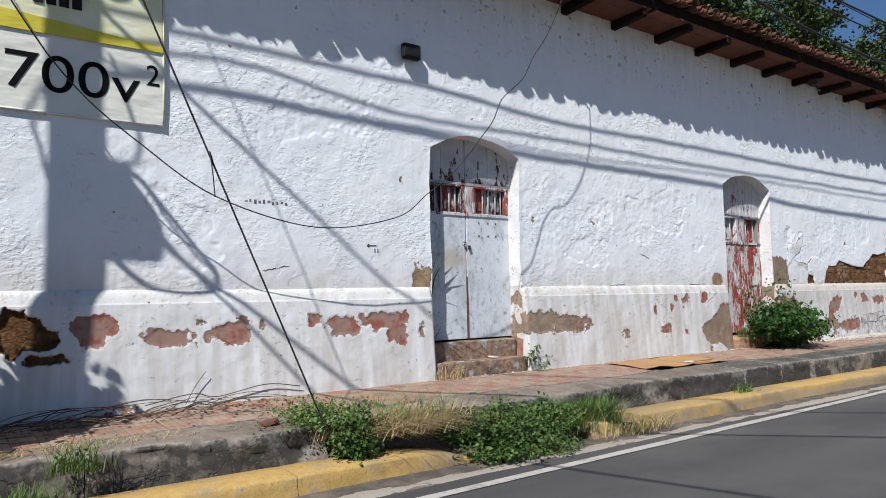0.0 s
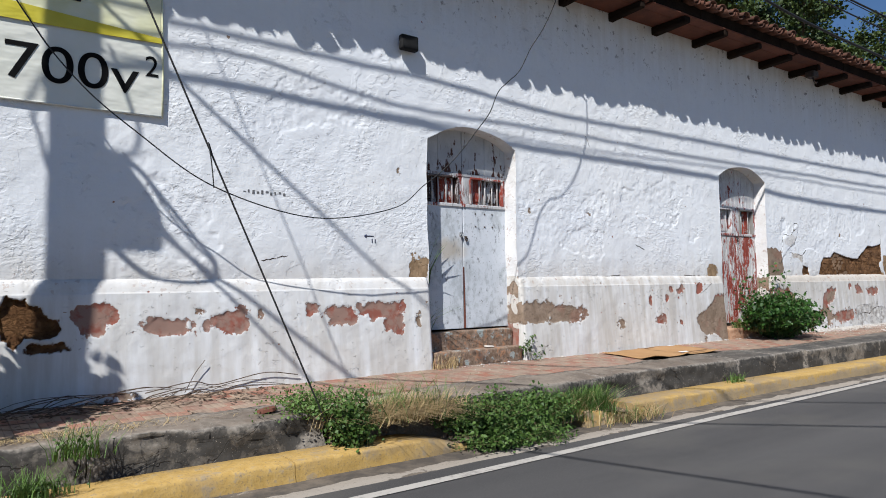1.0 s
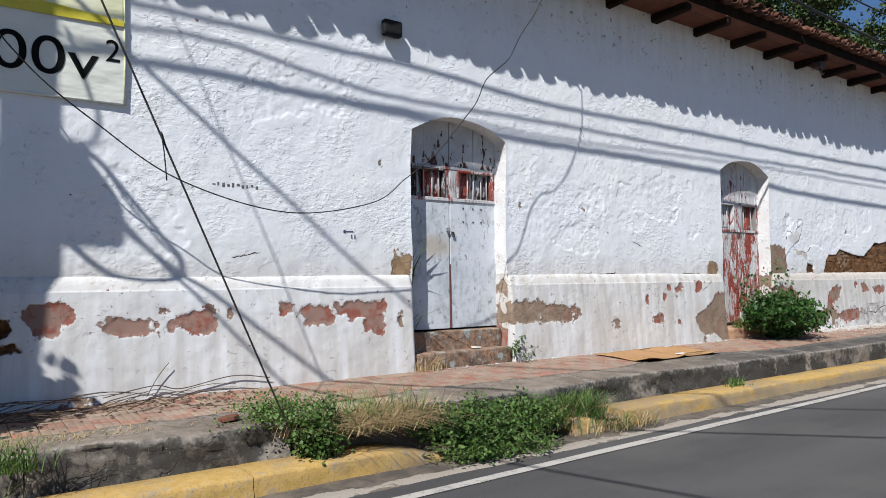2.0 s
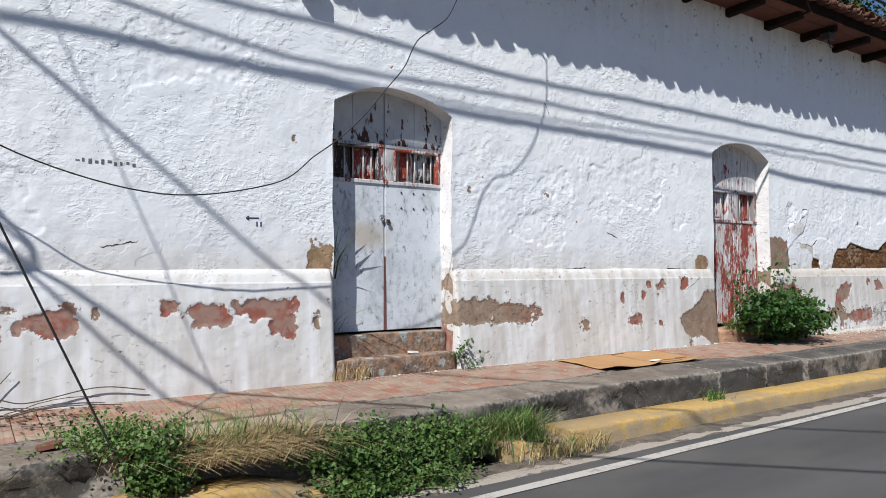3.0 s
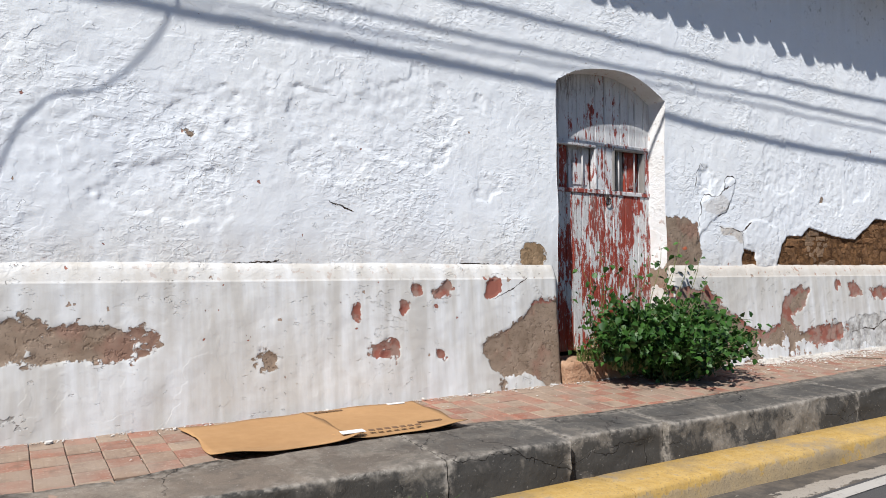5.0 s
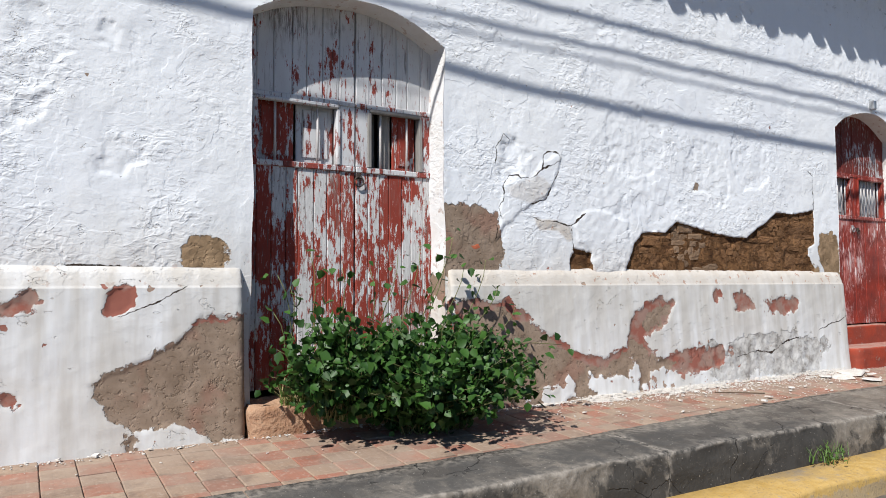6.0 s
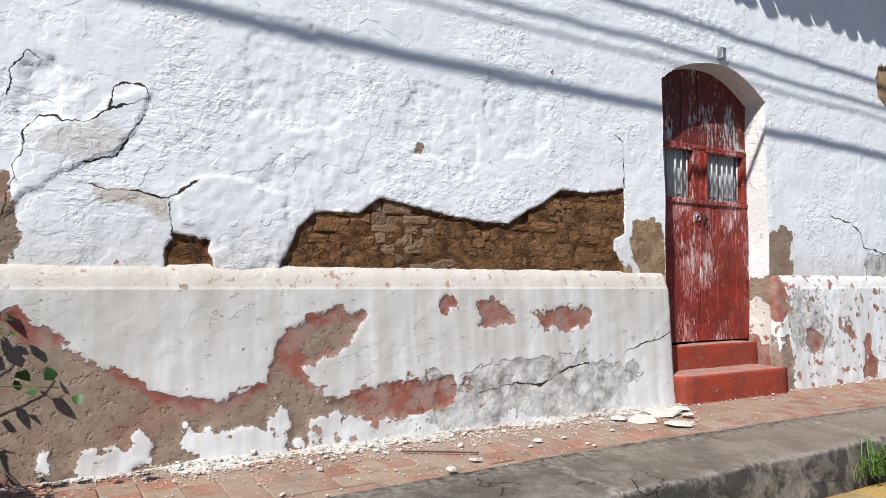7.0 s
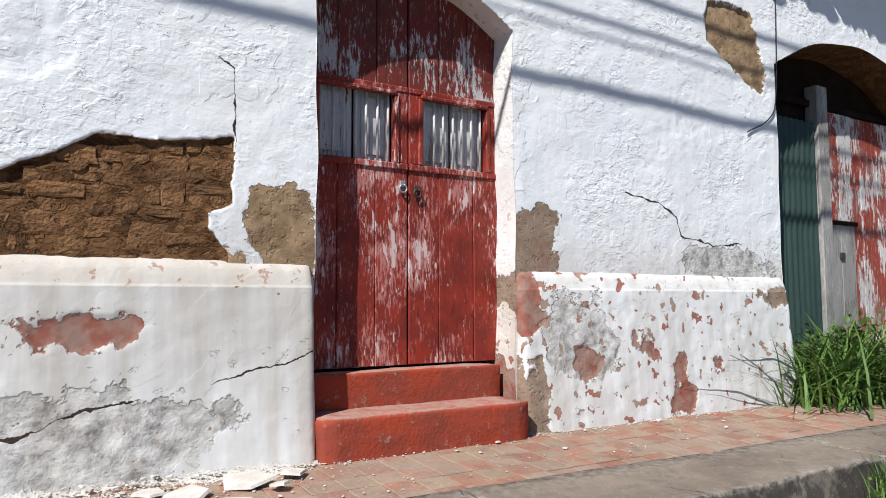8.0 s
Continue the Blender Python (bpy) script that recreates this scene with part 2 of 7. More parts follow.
def concrete_material():
    """old cast kerb: grey-brown cement, black lichen, dusty top, pale rubbed edges, hairline cracks"""
    m, nt, b = material("weathered_concrete", 0.93, 0, 0.2)
    v = where(nt)
    big, mid, tiny = fbm(nt, v, 1.5, 6, 0.66), fbm(nt, v, 7, 6, 0.66, 0.5), fbm(nt, v, 75, 4, 0.65)
    grit = fbm(nt, v, 26, 5, 0.62)
    geo = nd(nt, "NewGeometry")
    up = nd(nt, "SeparateXYZ", {0: geo.outputs["Normal"]}).outputs[2]
    sx = nd(nt, "SeparateXYZ", {0: v}).outputs[0]
    top = band(nt, up, 0.70, 0.95)
    col = blend(nt, band(nt, mid, 0.36, 0.64), (0.135, 0.120, 0.102), (0.255, 0.225, 0.19))
    col = blend(nt, band(nt, grit, 0.52, 0.70, 0, 0.55), col, (0.32, 0.285, 0.245))
    lichen = calc(nt, "ADD", calc(nt, "MULTIPLY", big, 0.6), calc(nt, "MULTIPLY", mid, 0.4))
    col = blend(nt, band(nt, calc(nt, "ADD", lichen, band(nt, up, 0.3, 0.8, 0.035, 0.0)), 0.475, 0.535, 0, 0.88), col, (0.034, 0.033, 0.032))
    # dust lies on the top of the western stretch, soot on the middle one
    dust = calc(nt, "MULTIPLY", top, band(nt, sx, 6.4, 8.0, 0.6, 0.1))
    dust = calc(nt, "ADD", dust, calc(nt, "MULTIPLY", top, band(nt, sx, 11.8, 14.5, 0.0, 0.65)))
    col = blend(nt, calc(nt, "MULTIPLY", dust, band(nt, mid, 0.36, 0.56, 0.45, 1.0)), col, (0.215, 0.170, 0.134))
    soot = calc(nt, "MULTIPLY", top, calc(nt, "MULTIPLY", band(nt, sx, 6.4, 8.0), band(nt, sx, 11.0, 13.5, 1.0, 0.1)))
    col = blend(nt, calc(nt, "MULTIPLY", soot, band(nt, mid, 0.42, 0.62, 0.85, 0.30)), col, (0.060, 0.058, 0.056))
    edge = band(nt, geo.outputs["Pointiness"], 0.515, 0.56, 0.0, 0.7)
    col = blend(nt, calc(nt, "MULTIPLY", edge, band(nt, grit, 0.40, 0.6)), col, (0.34, 0.305, 0.265))
    cell = nd(nt, "TexVoronoi", {"Vector": nd(nt, "Mapping", {"Vector": nd(nt, "VectorMath", {0: v, 1: nd(nt, "VectorMath", {0: nd(nt, "TexNoise", {"Vector": v, "Scale": 5.0, "Detail": 4.0}).outputs["Color"], 1: (0.22, 0.22, 0.22)}, operation="MULTIPLY").outputs[0]}, operation="ADD").outputs[0], "Scale": (0.8, 0.8, 1.6)}).outputs[0], "Scale": 1.3})
    cell.feature = "DISTANCE_TO_EDGE"
    split = calc(nt, "MULTIPLY", band(nt, cell.outputs["Distance"], 0.0015, 0.005, 0.8, 0.0), band(nt, big, 0.48, 0.56))
    col = blend(nt, calc(nt, "MULTIPLY", split, 0.85), col, (0.022, 0.020, 0.019))
    col = blend(nt, band(nt, tiny, 0.655, 0.69, 0, 0.7), col, (0.42, 0.39, 0.35))
    nt.links.new(col, b.inputs["Base Color"])
    hgt = calc(nt, "ADD", calc(nt, "MULTIPLY", mid, 0.010), calc(nt, "ADD", calc(nt, "MULTIPLY", grit, 0.004), calc(nt, "MULTIPLY", tiny, 0.0012)))
    relief(nt, b, calc(nt, "SUBTRACT", hgt, calc(nt, "MULTIPLY", split, 0.010)), 0.9, 1.0)
    return m


def kerb_paint_material():
    m, nt, b = material("worn_yellow_paint", 0.85, 0, 0.25)
    v = where(nt)
    big, mid, tiny = fbm(nt, v, 2.2, 4, 0.6), fbm(nt, v, 14, 5, 0.65), fbm(nt, v, 70, 3)
    paint = blend(nt, band(nt, mid, 0.35, 0.65), (0.40, 0.255, 0.070), (0.48, 0.325, 0.115))
    paint = blend(nt, band(nt, big, 0.45, 0.7, 0, 0.6), paint, (0.36, 0.26, 0.13))
    sp = nd(nt, "SeparateXYZ", {0: v})
    scrub = calc(nt, "MULTIPLY", band(nt, sp.outputs[0], 4.5, 8.0), band(nt, sp.outputs[2], -0.335, -0.295, 0.13, -0.03))
    worn = band(nt, calc(nt, "ADD", scrub, calc(nt, "ADD", calc(nt, "MULTIPLY", mid, 0.6), calc(nt, "MULTIPLY", big, 0.4))), 0.535, 0.575)
    col = blend(nt, calc(nt, "MULTIPLY", worn, 0.55), paint, (0.27, 0.23, 0.18))
    col = blend(nt, band(nt, tiny, 0.56, 0.70, 0, 0.6), col, (0.16, 0.13, 0.095))
    col = blend(nt, band(nt, fbm(nt, v, 1.1, 5, 0.7), 0.50, 0.60, 0, 0.40), col, (0.20, 0.165, 0.125))
    nt.links.new(col, b.inputs["Base Color"])
    relief(nt, b, calc(nt, "ADD", mid, calc(nt, "MULTIPLY", tiny, 0.4)), 0.6, 0.008)
    return m


def asphalt_material():
    m, nt, b = material("asphalt", 0.85, 0, 0.3)
    v = where(nt)
    lanes = where(nt, False, (0.12, 1.0, 1.0))
    tiny = fbm(nt, v, 160, 3, 0.7)
    col = blend(nt, band(nt, fbm(nt, lanes, 1.2, 4), 0.35, 0.7), (0.050, 0.048, 0.049), (0.088, 0.084, 0.083))
    col = blend(nt, band(nt, tiny, 0.55, 0.75, 0, 0.55), col, (0.16, 0.155, 0.15))
    col = blend(nt, band(nt, fbm(nt, v, 0.8, 5), 0.55, 0.7, 0, 0.35), col, (0.12, 0.112, 0.10))
    nt.links.new(col, b.inputs["Base Color"])
    relief(nt, b, tiny, 0.35, 0.004)
    return m


def line_material():
    m, nt, b = material("worn_white_road_paint", 0.8, 0, 0.3)
    v = where(nt)
    k = calc(nt, "ADD", calc(nt, "MULTIPLY", fbm(nt, v, 30, 5, 0.7), 0.6), calc(nt, "MULTIPLY", fbm(nt, v, 4, 3), 0.4))
    col = blend(nt, band(nt, k, 0.52, 0.60), (0.40, 0.375, 0.345), (0.27, 0.25, 0.23))
    nt.links.new(col, b.inputs["Base Color"])
    relief(nt, b, fbm(nt, v, 120, 3), 0.3, 0.003)
    return m


def gutter_material():
    """old asphalt with brown dust and a pale ragged strip of cement along it"""
    m, nt, b = material("dusty_gutter", 0.93, 0, 0.2)
    v = where(nt)
    mid, tiny = fbm(nt, v, 6, 5, 0.65), fbm(nt, v, 70, 3)
    col = blend(nt, band(nt, mid, 0.38, 0.64), (0.075, 0.066, 0.058), (0.15, 0.125, 0.10))
    y = nd(nt, "SeparateXYZ", {0: v}).outputs[1]
    strip = band(nt, calc(nt, "ABSOLUTE", calc(nt, "SUBTRACT", y, 3.945)), 0.02, 0.10, 0.16, -0.10)
    pale = band(nt, calc(nt, "ADD", fbm(nt, where(nt, False, (0.45, 1.0, 1.0)), 5, 5, 0.65), strip), 0.535, 0.565)
    col = blend(nt, pale, col, (0.30, 0.265, 0.225))
    col = blend(nt, band(nt, tiny, 0.58, 0.72, 0, 0.5), col, (0.07, 0.06, 0.052))
    nt.links.new(col, b.inputs["Base Color"])
    relief(nt, b, calc(nt, "ADD", mid, calc(nt, "MULTIPLY", pale, 0.3)), 0.7, 0.012)
    return m


def panel_material():
    """chalky pale panel: soft grey washes, small chips, an ochre stain round the lock"""
    m, nt, b = material("chalky_white_painted_panel", 0.75, 0, 0.25)
    v = where(nt)
    a, c, t = fbm(nt, v, 3.2, 5, 0.65, 0.6), fbm(nt, where(nt, False, (1, 1, 0.55)), 20, 5, 0.65), fbm(nt, v, 55, 4, 0.6)
    col = blend(nt, band(nt, a, 0.42, 0.62), (0.60, 0.63, 0.68), (0.52, 0.555, 0.60))
    worn = band(nt, calc(nt, "ADD", calc(nt, "MULTIPLY", a, 0.45), calc(nt, "MULTIPLY", c, 0.55)), 0.505, 0.565, 0, 0.6)
    col = blend(nt, worn, col, (0.38, 0.405, 0.43))
    far = nd(nt, "VectorMath", {0: nd(nt, "Mapping", {"Vector": v, "Scale": (1, 0, 1.6)}).outputs[0], 1: (4.36, 0, 1.93)}, operation="DISTANCE").outputs["Value"]
    stain = calc(nt, "MULTIPLY", band(nt, calc(nt, "MULTIPLY_ADD", calc(nt, "SUBTRACT", a, 0.5), 0.5, far), 0.10, 0.26, 1, 0), 0.7)
    col = blend(nt, stain, col, (0.40, 0.34, 0.26))
    col = blend(nt, band(nt, c, 0.62, 0.64, 0, 0.75), col, (0.22, 0.23, 0.25))
    col = blend(nt, band(nt, t, 0.665, 0.685, 0, 0.8), col, (0.12, 0.11, 0.11))
    nt.links.new(col, b.inputs["Base Color"])
    relief(nt, b, calc(nt, "SUBTRACT", c, worn), 0.35, 0.003)
    return m


def splotched_boards():
    """pale boards whose paint has come off in dark splotches and fine vertical hairlines"""
    m, nt, b = material("splotched_pale_boards", 0.75, 0, 0.25)
    v, lng = where(nt), where(nt, False, (1, 1, 0.10))
    a, s, h = fbm(nt, v, 4, 4), fbm(nt, where(nt, False, (1, 1, 0.42)), 13, 5, 0.65), fbm(nt, lng, 80, 4, 0.65)
    col = blend(nt, band(nt, a, 0.4, 0.62), (0.50, 0.515, 0.535), (0.40, 0.41, 0.43))
    col = blend(nt, band(nt, h, 0.60, 0.66, 0, 0.75), col, (0.20, 0.19, 0.19))
    z = nd(nt, "SeparateXYZ", {0: v}).outputs[2]
    col = blend(nt, band(nt, calc(nt, "ADD", s, band(nt, z, 2.0, 2.4, 0.07, 0.0)), 0.625, 0.64), col, (0.065, 0.028, 0.022))
    nt.links.new(col, b.inputs["Base Color"])
    relief(nt, b, calc(nt, "SUBTRACT", calc(nt, "MULTIPLY", h, -0.4), s), 0.4, 0.003)
    return m


def scuffed_red():
    """red door paint rubbed through in fine pale scuffs, in clouds"""
    m, nt, b = material("scuffed_red_painted_wood", 0.6, 0, 0.3)
    v, lng = where(nt), where(nt, False, (1, 1, 0.22))
    cloud, fine, fl, tone = fbm(nt, where(nt, False, (1, 1, 0.6)), 3.4, 3), fbm(nt, lng, 75, 5, 0.72), fbm(nt, lng, 34, 5, 0.65), fbm(nt, v, 6, 4)
    col = blend(nt, band(nt, tone, 0.38, 0.62), (0.245, 0.027, 0.014), (0.15, 0.018, 0.011))
    k = calc(nt, "ADD", fine, band(nt, cloud, 0.40, 0.66, -0.10, 0.11))
    col = blend(nt, band(nt, k, 0.53, 0.63, 0, 0.8), col, (0.46, 0.21, 0.19))
    k2 = calc(nt, "ADD", fl, band(nt, cloud, 0.42, 0.68, -0.09, 0.07))
    col = blend(nt, band(nt, k2, 0.60, 0.615, 0, 0.9), col, (0.56, 0.45, 0.44))
    col = blend(nt, band(nt, fbm(nt, lng, 50, 4, 0.65), 0.56, 0.66, 0, 0.75), col, (0.085, 0.014, 0.012))
    nt.links.new(col, b.inputs["Base Color"])
    relief(nt, b, calc(nt, "SUBTRACT", fine, k2), 0.35, 0.003)
    return m


def leaf_material(name, ca, cb, rough=0.55):
    m, nt, b = material(name, rough, 0, 0.35)
    isl = nd(nt, "NewGeometry").outputs["Random Per Island"]
    col = blend(nt, isl, ca, cb)
    col = blend(nt, band(nt, fbm(nt, where(nt), 30, 3), 0.4, 0.7, 0, 0.35), col, tuple(0.5 * (p + q) * 1.3 for p, q in zip(ca, cb)))
    nt.links.new(col, b.inputs["Base Color"])
    b.inputs["Transmission Weight"].default_value = 0.0
    tr = nd(nt, "BsdfTranslucent", {"Color": col})
    mx = nd(nt, "MixShader", {0: 0.12, 1: b.outputs[0], 2: tr.outputs[0]})
    nt.links.new(mx.outputs[0], nt.nodes["Material Output"].inputs[0])
    return m


PLASTER = plaster_material()
DOOR_GREY = peeling_wood("grey_white_painted_wood", (0.52, 0.53, 0.54), (0.42, 0.42, 0.42), (0.16, 0.075, 0.055), 0.56, 0.06)
DOOR_SHEET = panel_material()
DARK_FLAKED = peeling_wood("dark_wood_with_white_scraps", (0.045, 0.022, 0.018), (0.46, 0.46, 0.48), (0.30, 0.28, 0.28), 0.54, 0.06, 0.8)
DOOR_MIX = peeling_wood("flaking_red_over_white_wood", (0.265, 0.042, 0.025), (0.58, 0.57, 0.565), (0.24, 0.19, 0.17), 0.512, 0.03)
DOOR_PALE = peeling_wood("flaking_white_over_red_wood", (0.58, 0.58, 0.59), (0.26, 0.055, 0.04), (0.07, 0.05, 0.045), 0.56, 0.04)
DOOR_RED = scuffed_red()
# darkened red: the arch's shade on door 3's upper boards, put into the colour
DOOR_SHADED = peeling_wood("shade_darkened_red_boards_with_grey_streaks", (0.15, 0.024, 0.017), (0.46, 0.44, 0.45), (0.075, 0.045, 0.04), 0.525, 0.04)
IRON = simple("dark_rusty_iron", (0.05, 0.045, 0.042), (0.10, 0.07, 0.055), 30, 0.6, False, 0.3, 0.002, 0.6)
PALE_IRON = simple("white_painted_iron_bar", (0.58, 0.58, 0.58), (0.42, 0.38, 0.36), 25, 0.6, False, 0.3, 0.002)
CONCRETE = concrete_material()
YELLOW = kerb_paint_material()
ASPHALT = asphalt_material()
LINE = line_material()
TILE_RED = tile_material("red_pavement_tile", (0.245, 0.102, 0.068), (0.325, 0.160, 0.110))
TILE_TAN = tile_material("tan_pavement_tile", (0.255, 0.175, 0.124), (0.32, 0.24, 0.175))
BEDDING = simple("sandy_mortar", (0.22, 0.17, 0.13), (0.32, 0.26, 0.20), 5, 0.95, False)
SOIL = simple("dry_soil", (0.15, 0.105, 0.07), (0.26, 0.20, 0.14), 6, 0.95, False, 0.8, 0.02)
GUTTER = gutter_material()
CLAY = simple("clay_roof_tile", (0.20, 0.082, 0.05), (0.055, 0.034, 0.027), 7, 0.9, False, 0.4, 0.006, rnd=0.45)
CLAY_UNDER = simple("clay_soffit_slab", (0.19, 0.07, 0.042), (0.095, 0.042, 0.03), 5, 0.9, False, 0.3, 0.005, rnd=0.3)
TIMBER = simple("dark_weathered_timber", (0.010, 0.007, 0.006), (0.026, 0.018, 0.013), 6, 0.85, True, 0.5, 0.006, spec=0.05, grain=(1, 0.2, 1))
CARD = simple("brown_cardboard", (0.31, 0.175, 0.075), (0.39, 0.23, 0.105), 3, 0.85, True, 0.15, 0.002)
CARD_INK = simple("brown_print_ink", (0.13, 0.075, 0.04), (0.17, 0.10, 0.055), 20, 0.8, True, 0.1)
PAPER = simple("white_paper_label", (0.72, 0.72, 0.72), (0.62, 0.62, 0.63), 20, 0.7, True, 0.1)
BLACK = simple("black_plastic", (0.012, 0.012, 0.013), (0.025, 0.025, 0.026), 20, 0.85, True, 0.1, spec=0.12)
CABLE = simple("black_cable_sheath", (0.012, 0.012, 0.013), (0.03, 0.03, 0.03), 20, 0.6, False, 0.1)
POLE = simple("concrete_pole", (0.30, 0.29, 0.27), (0.40, 0.385, 0.36), 5, 0.9, False)
STEEL = simple("galvanised_steel", (0.33, 0.34, 0.35), (0.45, 0.46, 0.47), 12, 0.45, True, 0.15, 0.002, 0.7)
CHIP = simple("fallen_plaster", (0.62, 0.60, 0.57), (0.40, 0.36, 0.32), 15, 0.95, False, 0.5, 0.004)
ADOBE = simple("adobe_lump", (0.15, 0.072, 0.029), (0.29, 0.155, 0.070), 12, 0.95, False, 0.9, 0.012, rnd=0.4)
ADOBE_PALE = simple("pale_adobe_brick", (0.185, 0.112, 0.062), (0.29, 0.195, 0.125), 12, 0.95, False, 0.9, 0.012, rnd=0.3)
TWIG = simple("dry_twig", (0.06, 0.042, 0.030), (0.13, 0.092, 0.065), 20, 0.9, False)
STRAW = leaf_material("dry_grass", (0.34, 0.25, 0.12), (0.48, 0.37, 0.20), 0.8)
GRASS = leaf_material("green_grass", (0.055, 0.11, 0.018), (0.12, 0.20, 0.042))
WEED = leaf_material("weed_leaf", (0.026, 0.060, 0.010), (0.080, 0.140, 0.026))
VINE = leaf_material("vine_leaf", (0.012, 0.040, 0.006), (0.050, 0.118, 0.018), 0.5)
TREE = leaf_material("tree_leaf", (0.012, 0.030, 0.008), (0.075, 0.105, 0.022))
STEM = simple("green_stem", (0.12, 0.16, 0.05), (0.17, 0.14, 0.07), 20, 0.8, False)
BARK = simple("bark", (0.10, 0.075, 0.055), (0.19, 0.15, 0.115), 6, 0.95, False, 0.8, 0.02)
EARTHWORK = simple("crumbling_orange_masonry", (0.30, 0.16, 0.09), (0.40, 0.27, 0.18), 7, 0.95, False, 0.8, 0.015)
CORRUGATED = simple("dark_green_sheet_metal", (0.022, 0.048, 0.042), (0.05, 0.078, 0.07), 6, 0.5, False, 0.2, 0.003, 0.3, grain=(1, 1, 0.25))
GROUND = simple("bare_ground", (0.16, 0.13, 0.09), (0.24, 0.20, 0.14), 0.7, 0.95, False)


def old_step_material():
    m, nt, b = material("layered_old_paint_on_stone", 0.9, 0, 0.2)
    v = where(nt)
    a, c, d = fbm(nt, v, 7, 4), fbm(nt, v, 16, 5, 0.65), fbm(nt, v, 40, 4)
    col = blend(nt, band(nt, c, 0.4, 0.62), (0.17, 0.115, 0.080), (0.33, 0.255, 0.20))
    col = blend(nt, band(nt, calc(nt, "ADD", a, calc(nt, "MULTIPLY", calc(nt, "SUBTRACT", c, 0.5), 0.6)), 0.58, 0.62, 0, 0.85), col, (0.33, 0.385, 0.385))
    col = blend(nt, band(nt, calc(nt, "ADD", c, calc(nt, "MULTIPLY", a, -0.5)), 0.29, 0.35, 0, 0.75), col, (0.33, 0.165, 0.085))
    col = blend(nt, band(nt, d, 0.55, 0.68, 0, 0.75), col, (0.07, 0.055, 0.045))
    nt.links.new(col, b.inputs["Base Color"])
    relief(nt, b, calc(nt, "ADD", c, d), 0.7, 0.01)
    return m


STEP_OLD = old_step_material()


def red_step_material():
    m, nt, b = material("red_painted_masonry", 0.8, 0, 0.25)
    v = where(nt)
    a, c, d = fbm(nt, v, 5, 4), fbm(nt, v, 18, 5, 0.65), fbm(nt, v, 60, 4)
    col = blend(nt, band(nt, a, 0.38, 0.62), (0.33, 0.050, 0.022), (0.235, 0.048, 0.028))
    up = nd(nt, "SeparateXYZ", {0: nd(nt, "NewGeometry").outputs["Normal"]}).outputs[2]
    worn = calc(nt, "MULTIPLY", band(nt, up, 0.6, 0.95), band(nt, c, 0.35, 0.6, 0.35, 0.95))
    col = blend(nt, worn, col, (0.36, 0.24, 0.20))
    col = blend(nt, band(nt, c, 0.60, 0.66, 0, 0.8), col, (0.27, 0.19, 0.155))
    col = blend(nt, band(nt, d, 0.60, 0.72, 0, 0.5), col, (0.14, 0.05, 0.04))
    nt.links.new(col, b.inputs["Base Color"])
    relief(nt, b, calc(nt, "ADD", c, calc(nt, "MULTIPLY", d, 0.5)), 0.6, 0.01)
    return m


STEP_RED = red_step_material()


def banner_material(name, ca, cb):
    m, nt, b = material(name, 0.5, 0, 0.35)
    v = where(nt)
    col = blend(nt, band(nt, fbm(nt, v, 3.5, 3), 0.35, 0.65), ca, cb)
    nt.links.new(col, b.inputs["Base Color"])
    relief(nt, b, fbm(nt, where(nt, False, (1, 1, 2.5)), 4, 2), 0.4, 0.03)
    return m


BANNER_WHITE = banner_material("white_vinyl", (0.68, 0.69, 0.62), (0.74, 0.74, 0.68))
BANNER_YELLOW = banner_material("pale_yellow_vinyl", (0.66, 0.66, 0.40), (0.72, 0.72, 0.55))
BANNER_STRIPE = banner_material("yellow_vinyl", (0.52, 0.45, 0.03), (0.62, 0.55, 0.06))

# ---- mesh helpers ----
TAB = np.random.RandomState(5).rand(256, 256)


def vnoise(x, z, seed=0):
    """smooth lattice noise, 0..1"""
    x, z = np.asarray(x, float) + 17.3 * seed + 400, np.asarray(z, float) + 9.7 * seed + 400
    i, j = np.floor(x).astype(int), np.floor(z).astype(int)
    u, w = x - i, z - j
    u, w = u * u * (3 - 2 * u), w * w * (3 - 2 * w)
    a, b2 = TAB[i % 256, j % 256], TAB[(i + 1) % 256, j % 256]
    c, d = TAB[i % 256, (j + 1) % 256], TAB[(i + 1) % 256, (j + 1) % 256]
    return (a * (1 - u) + b2 * u) * (1 - w) + (c * (1 - u) + d * u) * w


def rough2(x, z, scale, seed=0, octaves=4):
    """fractal noise, -1..1"""
    out, amp, total = 0, 1.0, 0
    for k in range(octaves):
        out = out + amp * (vnoise(x * scale * 2 ** k, z * scale * 2 ** k, seed + k) - 0.5) * 2
        total += amp
        amp *= 0.55
    return out / total


def mesh_from(name, verts, faces, mat, smooth=False):
    me = bpy.data.meshes.new(name)
    me.from_pydata([tuple(map(float, v)) for v in verts], [], [tuple(map(int, f)) for f in faces])
    me.materials.append(mat)
    if smooth:
        me.polygons.foreach_set("use_smooth", [True] * len(me.polygons))
    me.update()
    return me


def empty(name, x=0, y=0, z=0, label="", category="", group="", kind=""):
    ob = new(name)
    ob.location = (x, y, z)
    ob.empty_display_size = 0.1
    return tagged(ob, label, category, group, kind)


def under(ob, parent):
    """make ob a part of parent, both built in world places"""
    if parent is not None:
        ob.parent = parent
        p, loc = parent, Vector()
        while p is not None:
            loc += p.location
            p = p.parent
        ob.location = ob.location - loc
    return ob


def mesh_part(name, verts, faces, mat, parent=None, label="", smooth=False):
    ob = new(name, mesh_from(name, verts, faces, mat, smooth))
    if label:
        ob["label"] = label
    return under(ob, parent)


